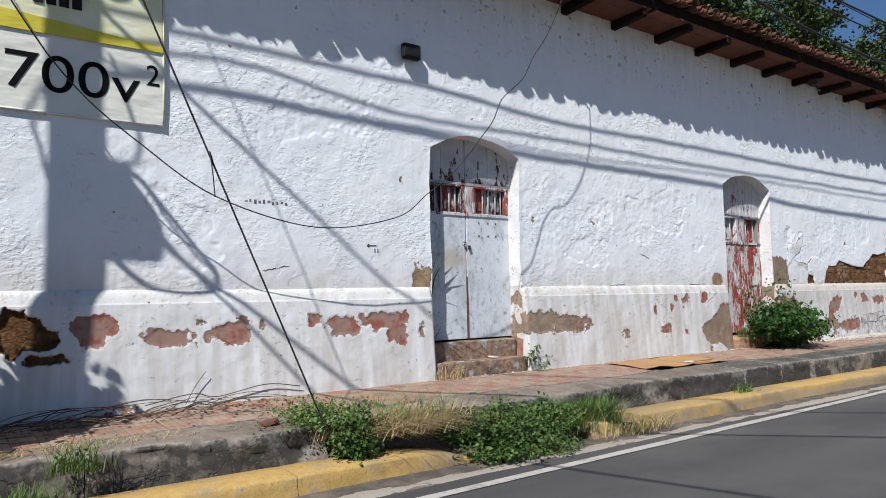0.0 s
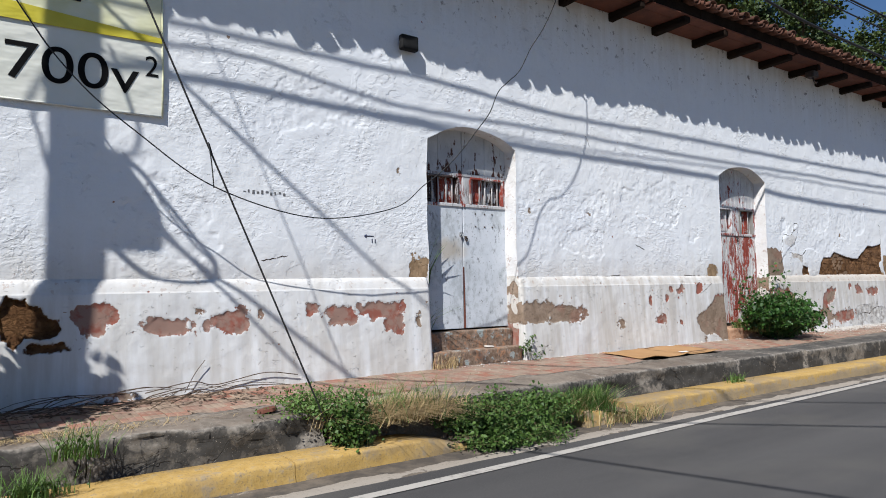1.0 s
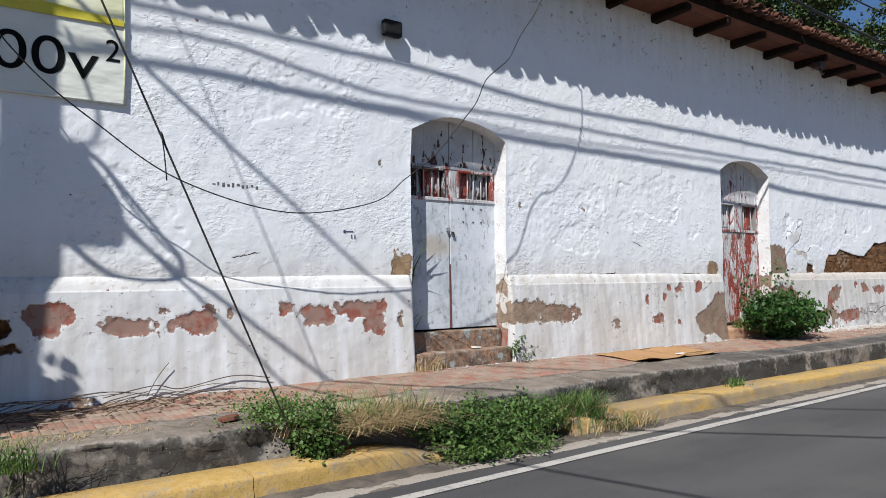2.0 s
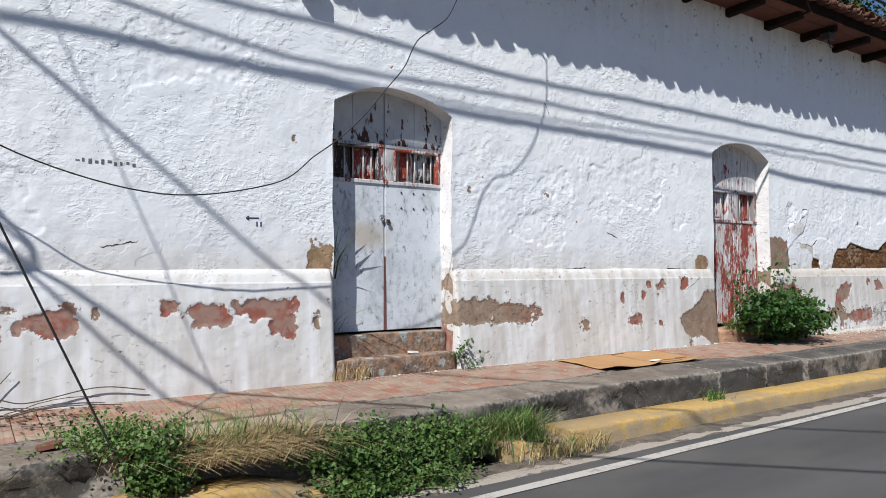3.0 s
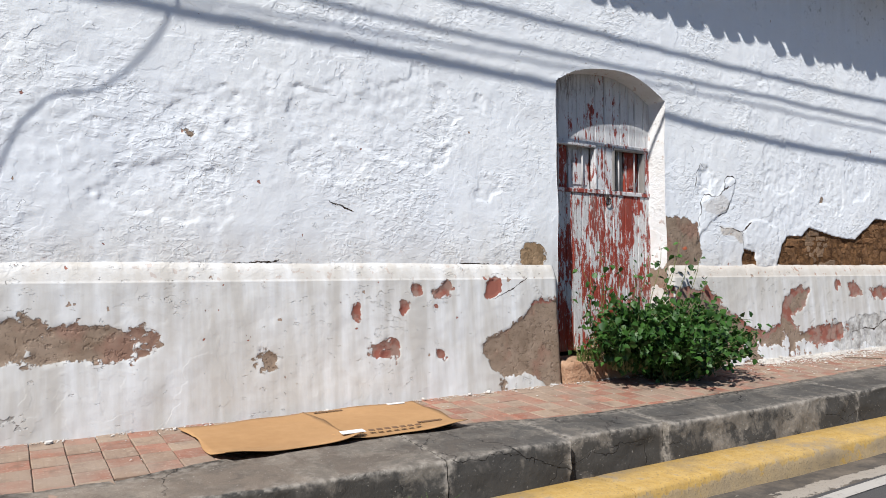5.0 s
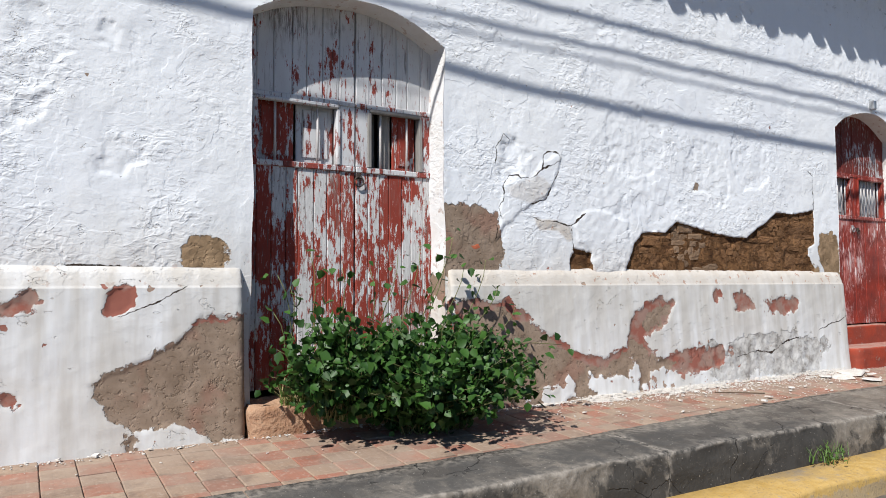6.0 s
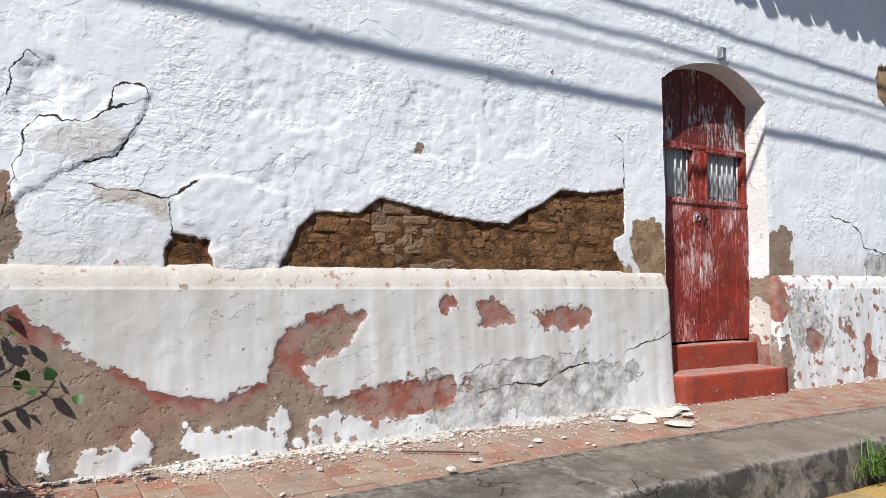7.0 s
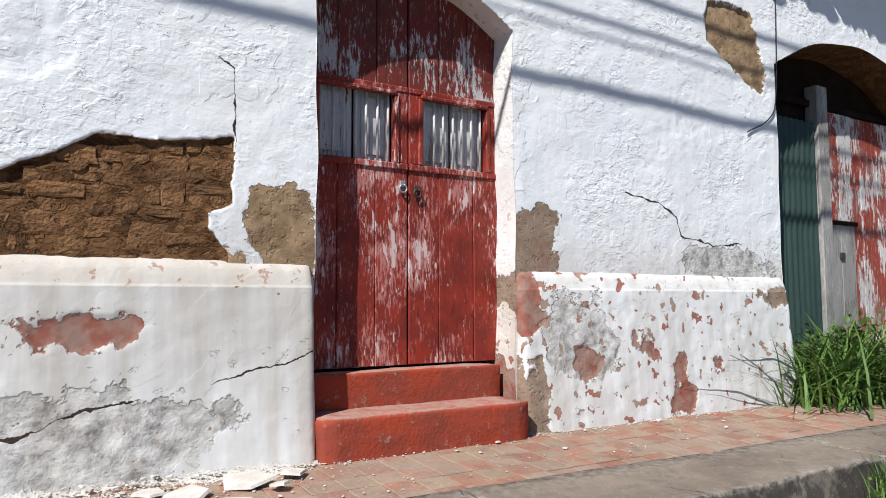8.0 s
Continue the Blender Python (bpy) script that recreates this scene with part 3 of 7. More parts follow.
def part(name, bm, mat, parent=None, label="", smooth=False):
    me = bpy.data.meshes.new(name)
    bm.to_mesh(me)
    bm.free()
    me.materials.append(mat)
    if smooth:
        me.polygons.foreach_set("use_smooth", [True] * len(me.polygons))
    ob = new(name, me)
    if label:
        ob["label"] = label
    return under(ob, parent)


def slab(bm, x0, x1, y0, y1, z0, z1, bevel=0.004):
    """a box with softened edges added to bm"""
    r = bmesh.ops.create_cube(bm, size=1.0)
    for v in r["verts"]:
        v.co = Vector((x0 + (v.co.x + 0.5) * (x1 - x0), y0 + (v.co.y + 0.5) * (y1 - y0), z0 + (v.co.z + 0.5) * (z1 - z0)))
    if bevel:
        edges = {e for v in r["verts"] for e in v.link_edges}
        bmesh.ops.bevel(bm, geom=list(edges), offset=bevel, segments=1, affect="EDGES")
    return bm


def box(name, x0, x1, y0, y1, z0, z1, mat, parent=None, label="", bevel=0.004):
    return part(name, slab(bmesh.new(), x0, x1, y0, y1, z0, z1, bevel), mat, parent, label)


def tube_data(points, radius, sides=8, tip=None):
    """verts and faces of a round rod along points, tapering to tip"""
    pts = [Vector(p) for p in points]
    verts, faces = [], []
    for i, p in enumerate(pts):
        d = (pts[min(i + 1, len(pts) - 1)] - pts[max(i - 1, 0)]).normalized()
        a = d.orthogonal().normalized() if i == 0 else (a - d * a.dot(d)).normalized()
        b2 = d.cross(a)
        r = radius if tip is None else radius + (tip - radius) * i / (len(pts) - 1)
        for k in range(sides):
            t = 2 * math.pi * k / sides
            verts.append(p + (a * math.cos(t) + b2 * math.sin(t)) * r)
        if i:
            for k in range(sides):
                q, k2 = (i - 1) * sides, (k + 1) % sides
                faces.append((q + k, q + k2, q + sides + k2, q + sides + k))
    faces.append(tuple(range(sides))[::-1])
    faces.append(tuple(range(len(verts) - sides, len(verts))))
    return verts, faces


def tube(name, points, radius, mat, parent=None, label="", sides=8, tip=None):
    v, f = tube_data(points, radius, sides, tip)
    return mesh_part(name, v, f, mat, parent, label, True)


def joined(name, pieces, mat, parent=None, label="", smooth=False):
    """one mesh of many (verts, faces) pieces"""
    verts, faces = [], []
    for v, f in pieces:
        n = len(verts)
        verts += list(v)
        faces += [tuple(i + n for i in q) for q in f]
    return mesh_part(name, verts, faces, mat, parent, label, smooth)


# ---- the facade ----
WALL_Y, DOOR_Y, FOOT_Y = 5.79, 5.975, 5.68
X0, X1, TOP = -8.0, 34.0, 4.28
# doorways: left, right, spring of the arch, crown
DOORWAYS = [(3.93, 5.135, 2.31, 2.49), (9.10, 10.34, 2.35, 2.53), (14.76, 15.96, 2.31, 2.52), (18.47, 20.85, 2.55, 2.90)]


def arch_top(op, x):
    a, b2, zs, zc = op
    half, rise = (b2 - a) / 2, zc - zs
    rad = (half * half + rise * rise) / (2 * rise)
    u = np.clip(np.abs(x - (a + b2) / 2), 0, half)
    return zc - rad + np.sqrt(rad * rad - u * u) + 0.006 * np.sin(9 * np.asarray(x))


def side_shift(z, k):
    return 0.007 * np.sin(4.1 * z + k) + 0.004 * np.sin(11.0 * z + 2 * k)


def opening_depth(op, x, z):
    """how far a place on the wall lies inside the doorway (negative outside)"""
    a, b2 = op[0] + side_shift(z, op[0]), op[1] + side_shift(z, op[1])
    return np.minimum(np.minimum(x - a, b2 - x), arch_top(op, x) - z)


def blob(X, Z, x0, x1, z0, z1, seed, wild=0.45, square=2.6):
    """ragged patch within a rectangle: distance inside its edge, in metres"""
    w, h = (x1 - x0) / 2, (z1 - z0) / 2
    u, q = np.abs(X - (x0 + x1) / 2) / w, np.abs(Z - (z0 + z1) / 2) / h
    r = (u ** square + q ** square) ** (1 / square)
    s = min(w, h)
    return (1 - r) * s + 1.5 * wild * s * rough2(X, Z, 0.9 / s, seed, 5)


def polygon(X, Z, pts, seed, wild=0.03):
    """signed distance inside a closed outline, with a ragged edge"""
    best, inside = np.full(X.shape, 1e9), np.zeros(X.shape, bool)
    for (ax, az), (bx, bz) in zip(pts, pts[1:] + pts[:1]):
        ex, ez = bx - ax, bz - az
        t = np.clip(((X - ax) * ex + (Z - az) * ez) / (ex * ex + ez * ez), 0, 1)
        best = np.minimum(best, np.hypot(X - ax - t * ex, Z - az - t * ez))
        hit = ((az > Z) != (bz > Z)) & (X < ax + (Z - az) * ex / (ez if ez else 1e-9))
        inside ^= hit
    return np.where(inside, best, -best) + wild * rough2(X, Z, 7, seed, 4)


def most(X, fields):
    out = np.full(X.shape, -1.0)
    for f in fields:
        out = np.maximum(out, f)
    return out


def sheet(name, X, Y, Z, keep, fields, mat, flip=False):
    """a gridded surface with named float fields on its corners"""
    n, k = X.shape
    idx = np.arange(n * k).reshape(n, k)
    q = np.stack([idx[:-1, :-1], idx[1:, :-1], idx[1:, 1:], idx[:-1, 1:]], -1)[keep].reshape(-1, 4)
    if flip:
        q = q[:, ::-1]
    used = np.unique(q)
    remap = np.full(n * k, -1)
    remap[used] = np.arange(len(used))
    co = np.stack([X.ravel(), Y.ravel(), Z.ravel()], -1)[used]
    me = bpy.data.meshes.new(name)
    me.vertices.add(len(co))
    me.vertices.foreach_set("co", co.ravel())
    me.loops.add(q.size)
    me.loops.foreach_set("vertex_index", remap[q].ravel())
    me.polygons.add(len(q))
    me.polygons.foreach_set("loop_start", np.arange(0, q.size, 4))
    me.polygons.foreach_set("loop_total", np.full(len(q), 4))
    me.update(calc_edges=True)
    me.polygons.foreach_set("use_smooth", np.ones(len(q), bool))
    for key, val in fields.items():
        me.attributes.new(key, "FLOAT", "POINT").data.foreach_set("value", val.ravel()[used].astype(np.float32))
    me.materials.append(mat)
    me.validate()
    return new(name, me)


def snap(X, Z, d, step):
    """move the corners nearest to the line d = 0 onto it; returns places and d"""
    gx, gz = np.gradient(d, step, axis=0), np.gradient(d, step, axis=1)
    g2 = np.maximum(gx * gx + gz * gz, 0.3)
    near = np.abs(d) < 0.56 * step
    X = np.where(near, X - d * gx / g2, X)
    Z = np.where(near, Z - d * gz / g2, Z)
    return X, Z, np.where(near, 0.0, d)


# adobe laid bare above the ledge, as outlines in x, z
BIG_ADOBE = [(11.93, 0.86), (12.03, 1.12), (12.12, 1.21), (12.38, 1.22), (12.50, 1.30), (12.78, 1.26), (13.10, 1.20), (13.38, 1.19), (13.66, 1.36), (13.80, 1.43), (14.36, 1.47), (14.36, 1.17), (14.25, 1.13), (14.25, 1.05), (14.35, 0.96), (14.35, 0.86)]
SMALL_ADOBE = [(11.38, 0.86), (11.40, 1.08), (11.50, 1.06), (11.60, 1.03), (11.62, 0.86)]
HIGH_ADOBE = [(17.67, 2.77), (17.72, 2.88), (17.95, 2.92), (18.20, 2.88), (18.36, 2.45), (18.30, 2.30), (18.12, 2.34), (17.69, 2.60)]
SLUMP = [(10.36, 0.72), (10.80, 0.70), (10.95, 0.59), (11.38, 0.34), (11.63, 0.27), (11.84, 0.36), (11.90, 0.50), (12.06, 0.65), (12.23, 0.70), (12.39, 0.66), (12.35, 0.55), (12.18, 0.44), (12.02, 0.40), (12.12, 0.30), (12.55, 0.26), (12.95, 0.25), (12.90, 0.14), (12.30, 0.10), (11.90, -0.08), (10.36, -0.08)]


def crack_fields(X, Z, lines):
    """signed offset from the nearest broken line, and the plain distance to it"""
    best, sign = np.full(X.shape, 1.0), np.ones(X.shape)
    for pts in lines:
        for (ax, az), (bx, bz) in zip(pts, pts[1:]):
            ex, ez = bx - ax, bz - az
            t = np.clip(((X - ax) * ex + (Z - az) * ez) / (ex * ex + ez * ez), 0, 1)
            d = np.hypot(X - ax - t * ex, Z - az - t * ez)
            s = np.sign((X - ax) * ez - (Z - az) * ex)
            nearer = d < best
            best, sign = np.where(nearer, d, best), np.where(nearer, s, sign)
    return best * sign, best


CRACKS = [[(10.86, 1.80), (10.82, 1.83), (10.76, 1.75), (10.75, 1.64)], [(11.29, 1.67), (11.21, 1.64), (11.14, 1.61), (11.06, 1.55), (10.96, 1.53), (10.92, 1.55), (10.86, 1.54), (10.80, 1.47), (10.81, 1.39), (10.77, 1.33), (10.78, 1.28), (10.74, 1.12)],
          [(11.29, 1.60), (11.24, 1.52), (11.18, 1.40), (11.05, 1.36)], [(11.06, 1.27), (11.13, 1.25), (11.27, 1.25), (11.40, 1.22), (11.52, 1.31)], [(11.40, 1.22), (11.42, 1.06)], [(11.14, 1.61), (11.16, 1.72), (11.19, 1.74), (11.29, 1.74), (11.31, 1.67)],
          [(14.37, 1.45), (14.36, 1.80), (14.30, 1.84)], [(16.85, 1.42), (17.15, 1.38), (17.32, 1.30), (17.36, 1.16), (17.55, 1.15), (17.7, 1.11), (18.0, 1.14)], [(6.6, 0.905), (6.85, 0.92)], [(8.2, 0.905), (8.55, 0.90)]]
THIN = [[(6.3, 2.6), (6.36, 2.5)], [(7.2, 1.3), (7.35, 1.25)], [(2.2, 1.06), (2.4, 1.1)]]


# places where the top coat has come away, and loose sheets of plaster that stand proud
SCABS = [(11.7, 12.35, 1.62, 2.15), (12.6, 13.15, 1.5, 1.92), (2.1, 3.2, 2.25, 2.75), (10.82, 11.0, 1.58, 1.82), (0.9, 1.8, 1.1, 1.6), (6.6, 8.4, 1.5, 2.2), (5.9, 6.6, 1.15, 1.5), (10.77, 10.97, 1.5, 1.83), (13.2, 13.7, 1.6, 2.1)]
FLAPS = [[(10.80, 1.47), (10.92, 1.55), (11.06, 1.55), (11.16, 1.66), (11.29, 1.70), (11.28, 1.58), (11.18, 1.40), (11.05, 1.36), (10.90, 1.25), (10.75, 1.12), (10.77, 1.33)],
         [(11.42, 1.22), (11.52, 1.31), (11.78, 1.34), (11.98, 1.28), (12.02, 1.12), (11.92, 0.93), (11.62, 0.90), (11.60, 1.04), (11.44, 1.10)]]
BEIGE = [(10.82, 1.46), (10.96, 1.51), (11.14, 1.57), (11.23, 1.50), (11.17, 1.41), (11.05, 1.37), (10.85, 1.40)]
UNDER_LIP = [(11.05, 1.285), (11.14, 1.255), (11.27, 1.252), (11.40, 1.225), (11.41, 1.12), (11.36, 1.12), (11.29, 1.18), (11.12, 1.19)]


def wall_lay(X, Z):
    """unevenness of the plaster, in metres towards the street"""
    lay = 0.006 * rough2(X, Z, 1.1, 1, 2) + 0.004 * rough2(X, Z, 5, 3, 2) + 0.0012 * rough2(X, Z, 16, 7, 2)
    pond = np.clip(rough2(X, Z, 1.4, 12, 3) * 4 - 0.6, 0, 1)
    return lay + 0.004 * pond * rough2(X, Z, 20, 8, 2)


def wall_sheet(x0, x1, step, name):
    """the upper wall with its arched doorways, trowel marks, cracks and bare adobe"""
    xs, zs = np.arange(x0, x1 + step / 2, step), np.arange(-0.06, TOP, step)
    X, Z = np.meshgrid(xs, zs, indexing="ij")
    hole = np.full(X.shape, -9.0)
    for op in DOORWAYS:
        hole = np.maximum(hole, opening_depth(op, X, Z))
    deep = most(X, [polygon(X, Z, BIG_ADOBE, 2, 0.022), polygon(X, Z, SMALL_ADOBE, 4, 0.07)])
    X2, Z2, hole = snap(X, Z, hole, step)
    X3, Z3, dd = snap(X2, Z2, deep, step)
    free = hole < -0.01
    X2, Z2 = np.where(free, X3, X2), np.where(free, Z3, Z2)
    cells = (hole[:-1, :-1] + hole[1:, :-1] + hole[1:, 1:] + hole[:-1, 1:]) / 4
    keep = cells < 0.0
    lay = wall_lay(X, Z)
    for k, (xa, xb, za, zb) in enumerate(SCABS):
        scab = np.clip(blob(X, Z, xa, xb, za, zb, 100 + k, 0.6) / 0.012, 0, 1)
        lay += scab * (0.0045 * rough2(X, Z, 18, 90 + k, 3) - 0.005)
    for k, pts in enumerate(FLAPS):
        lay += 0.0065 * np.clip(polygon(X, Z, pts, 110 + k, 0.075) / 0.013, 0, 1)
    fade = np.clip(-hole / 0.05, 0, 1)
    Y = WALL_Y - lay * fade
    Y += 0.018 * np.clip(polygon(X, Z, HIGH_ADOBE, 6, 0.03) / 0.012, 0, 1)
    step_in = np.clip(dd / 0.013, 0, 1)
    Y += step_in * (0.019 + 0.012 * rough2(X, Z, 9, 21, 4))
    fields = {"deep": np.where(dd > 0.0, dd + 0.01, np.where(dd == 0, -0.005, dd))}
    fields["sand"] = most(X, [polygon(X, Z, HIGH_ADOBE, 6, 0.03), blob(X, Z, 3.70, 3.94, 0.84, 1.12, 3, 0.45), blob(X, Z, 14.44, 14.78, 0.86, 1.30, 8, 0.35), blob(X, Z, 8.74, 8.99, 0.84, 1.06, 15, 0.35), blob(X, Z, 14.0, 14.42, 0.84, 1.0, 7)])
    fields["mud"] = most(X, [blob(X, Z, 10.30, 10.78, 0.84, 1.33, 5, 0.22, 4.0), blob(X, Z, 15.90, 16.28, 0.84, 1.30, 9, 0.35, 3.5), blob(X, Z, 12.73, 12.77, 1.57, 1.63, 4), blob(X, Z, 6.30, 6.36, 1.62, 1.67, 5), blob(X, Z, 5.315, 5.345, 1.62, 1.675, 6), blob(X, Z, 3.58, 3.61, 1.92, 1.97, 6)])
    fields["grey"] = most(X, [blob(X, Z, 17.2, 18.4, 0.84, 1.12, 13, 0.4)])- 0.02
    fields["crack"], fields["crack_far"] = crack_fields(X2, Z2, CRACKS + THIN)
    fields["red"] = np.full(X.shape, -1.0)
    fields["flake"] = np.clip(0.06 - 0.1 * np.abs(Z - 0.95), 0, 1)
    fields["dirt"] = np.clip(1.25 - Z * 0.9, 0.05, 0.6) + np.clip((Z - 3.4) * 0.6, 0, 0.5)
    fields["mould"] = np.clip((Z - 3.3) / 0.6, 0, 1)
    fields["cream"] = np.maximum(np.clip(1 - (Z - 0.86) / 0.25, 0, 1) * 0.4, np.maximum(0.55 * np.clip(polygon(X, Z, BEIGE, 52, 0.04) / 0.02, 0, 1), np.clip(polygon(X, Z, UNDER_LIP, 51, 0.03) / 0.01, 0, 1)))
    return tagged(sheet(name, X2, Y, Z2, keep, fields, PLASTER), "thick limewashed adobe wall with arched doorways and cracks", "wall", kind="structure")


wall = wall_sheet(-1.0, 20.98, 0.0125, "wall_south")
wall_far = wall_sheet(20.96, X1, 0.08, "wall_south_east")
wall_near = wall_sheet(X0, -0.96, 0.08, "wall_south_west")


def reveal(op):
    """sides and soffit of one doorway, through the thickness of the wall"""
    zs = np.arange(-0.06, op[2], 0.06)
    left = [(op[0] + side_shift(z, op[0]), z) for z in zs]
    right = [(op[1] + side_shift(z, op[1]), z) for z in zs[::-1]]
    xs = np.linspace(op[0] + side_shift(op[2], op[0]), op[1] + side_shift(op[2], op[1]), 40)
    line = left + [(x, float(arch_top(op, x))) for x in xs] + right
    ys = np.array([WALL_Y - 0.002, WALL_Y + 0.015, WALL_Y + 0.06, WALL_Y + 0.12, WALL_Y + 0.2, WALL_Y + 0.32, WALL_Y + 0.46])
    n = len(line)
    lx, lz = np.array([p[0] for p in line]), np.array([p[1] for p in line])
    X, Y = np.repeat(lx[:, None], len(ys), 1), np.repeat(ys[None, :], n, 0)
    Z = np.repeat(lz[:, None], len(ys), 1)
    wob = 0.006 * rough2(Y + X, Z, 9, 4, 2) * np.clip((Y - WALL_Y) / 0.05, 0, 1)
    X = X + wob
    none = np.full(X.shape, -1.0)
    low = np.clip((0.82 - Z) / 0.1, -0.2, 1)
    # wide doorway only: the reveal takes the dark earth colour above z = 2.30
    f = {"mould": none * 0, "crack": none, "crack_far": -none, "deep": none if op[0] < 16 else Z - 2.30, "sand": none, "red": 0.35 - Z * 0.8 + 0.25 * rough2(Y, Z, 4, 3) if op[0] < 16 else none, "mud": 0.10 - np.abs(Z - 0.78) + 0.16 * rough2(Y + 4, Z, 4, 8) if op[0] < 16 else Z - 2.45, "grey": none, "flake": np.clip(low, 0, 0.5), "dirt": np.clip(low, 0, 1), "cream": none * 0 + 0.5}
    return f, X, Y, Z


for k, op in enumerate(DOORWAYS):
    f, X, Y, Z = reveal(op)
    r = sheet(f"trim_reveal_{k + 1}", X, Y, Z, np.ones((X.shape[0] - 1, X.shape[1] - 1), bool), f, PLASTER, True)
    tagged(r, "whitewashed splayed reveal of an arched doorway", "door reveal", kind="structure")

# ---- plinths ----
LEDGE = 0.797


def plinth(name, x0, x1, marks, wear, dirt, ends=(True, True), step=0.0135):
    """one stretch of the projecting base, leaning slightly, with a sloped ledge on top"""
    run = np.arange(x0, x1 + step / 2, step)
    run[-1] = x1
    back = np.arange(0.02, 0.30, 0.03)
    ux = np.concatenate([np.full(len(back), x0), run, np.full(len(back), x1)]) if ends[0] else np.concatenate([run, np.full(len(back), x1)])
    uy = np.concatenate([back[::-1], np.zeros(len(run)), back]) if ends[0] else np.concatenate([np.zeros(len(run)), back])
    zs = np.concatenate([np.arange(-0.08, LEDGE - 0.007, step), [LEDGE - 0.005, LEDGE]])
    top = [(0.004, LEDGE + 0.004), (0.008, LEDGE + 0.014), (0.016, LEDGE + 0.040), (0.030, LEDGE + 0.072), (0.046, LEDGE + 0.100), (0.075, LEDGE + 0.122)]
    prof_y = np.concatenate([FOOT_Y + (zs / LEDGE) * 0.055, [FOOT_Y + 0.055 + a for a, _ in top]])
    prof_z = np.concatenate([zs, [b2 for _, b2 in top]])
    X, Z = np.repeat(ux[:, None], len(prof_z), 1), np.repeat(prof_z[None, :], len(ux), 0)
    Y = prof_y[None, :] + uy[:, None]
    S = X + np.where(uy[:, None] > 0, uy[:, None] * (1 if x1 > 0 else -1), 0)
    lay = 0.008 * rough2(S, Z, 1.3, 41, 3) + 0.004 * rough2(S, Z, 8, 43, 3)
    bare = most(X, [m(S, Z) for m in marks["mud"]] + [m(S, Z) for m in marks["red"]])
    lay -= 0.007 * np.clip(bare / 0.012, 0, 1)
    lay -= 0.035 * np.clip(most(X, [m(S, Z) for m in marks.get("deep", [])]) / 0.02, 0, 1)
    lay += 0.004 * np.clip(wear(S, Z), 0, 1) * rough2(S, Z, 20, 44, 2)
    lay += 0.012 * np.clip(most(X, [m(S, Z) for m in marks.get("grey", [])]) / 0.06, 0, 1) * rough2(S, Z, 11, 46, 4)
    edge_in = np.clip(1 - np.minimum(X - x0, x1 - X) / 0.03, 0, 1) ** 2 * 0.012
    Y = Y - lay + np.where(uy[:, None] > 0, 0, edge_in)
    side = np.where(uy[:, None] > 0, 1.0, 0.0)
    X = X + side * lay * np.where(np.arange(len(ux))[:, None] < len(ux) / 2, 1, -1)
    cr, cfar = crack_fields(S, Z, marks.get("crack", []))
    f = {"mould": np.zeros(X.shape), "crack": cr, "crack_far": cfar, "deep": most(X, [m(S, Z) for m in marks.get("deep", [])]), "sand": np.full(X.shape, -1.0), "mud": most(X, [m(S, Z) for m in marks["mud"]]), "red": most(X, [m(S, Z) for m in marks["red"]]),
         "grey": most(X, [m(S, Z) for m in marks.get("grey", [])]), "flake": np.clip(wear(S, Z), 0, 1), "dirt": dirt(S, Z), "cream": np.clip((Z - LEDGE + 0.01) / 0.02, 0, 1) * (0.75 if 10 < x0 < 15 else 0.32)}
    ob = sheet(name, X, Y, Z, np.ones((X.shape[0] - 1, X.shape[1] - 1), bool), f, PLASTER)
    return tagged(ob, "whitewashed plinth with sloped ledge, paint peeling to red and mud", "plinth", kind="structure")


def B(x0, x1, z0, z1, seed, wild=0.55, square=2.6):
    return lambda X, Z: blob(X, Z, x0, x1, z0, z1, seed, wild, square)


def REMNANT(X, Z):
    """scraps of limewash still clinging low on the slumped stretch"""
    return most(X, [blob(X, Z, 10.95, 11.32, -0.06, 0.13, 3, 0.7), blob(X, Z, 11.55, 12.0, -0.06, 0.15, 6, 0.8), blob(X, Z, 12.05, 12.45, 0.0, 0.14, 8, 0.8), blob(X, Z, 11.88, 11.96, 0.05, 0.25, 9, 0.6), blob(X, Z, 12.15, 12.32, 0.24, 0.31, 10, 0.5)])


CORNER = [(8.28, 0.33), (8.45, 0.40), (8.62, 0.50), (8.85, 0.60), (9.3, 0.66), (9.3, 0.02), (8.95, 0.0), (8.75, 0.09), (8.5, 0.10), (8.40, 0.20)]


def low_dirt(X, Z):
    return np.clip(0.95 - Z * 0.5, 0.5, 0.95)


plinth("plinth_1", X0 + 0.05, 3.905,
       {"red": [B(0.74, 1.00, 0.50, 0.71, 2), B(1.18, 1.60, 0.46, 0.60, 3, 0.5), B(1.70, 2.08, 0.47, 0.64, 4), B(2.55, 2.68, 0.58, 0.68, 5), B(2.75, 3.08, 0.47, 0.66, 6, 0.4, 4), B(3.12, 3.56, 0.52, 0.67, 7, 0.4, 4), B(3.40, 3.58, 0.36, 0.56, 8)],
        "deep": [B(0.24, 0.60, 0.47, 0.73, 9, 0.6), B(0.42, 0.70, 0.38, 0.45, 11, 0.6)], "mud": [B(3.72, 3.78, 0.44, 0.55, 10), B(0.95, 1.15, 0.0, 0.06, 12), B(1.62, 1.68, 0.62, 0.66, 13), B(2.12, 2.17, 0.58, 0.66, 14)]},
       lambda X, Z: 0.16 * np.clip(1 - np.abs(Z - 0.55) / 0.3, 0, 1) + 0.05, low_dirt, (False, True))
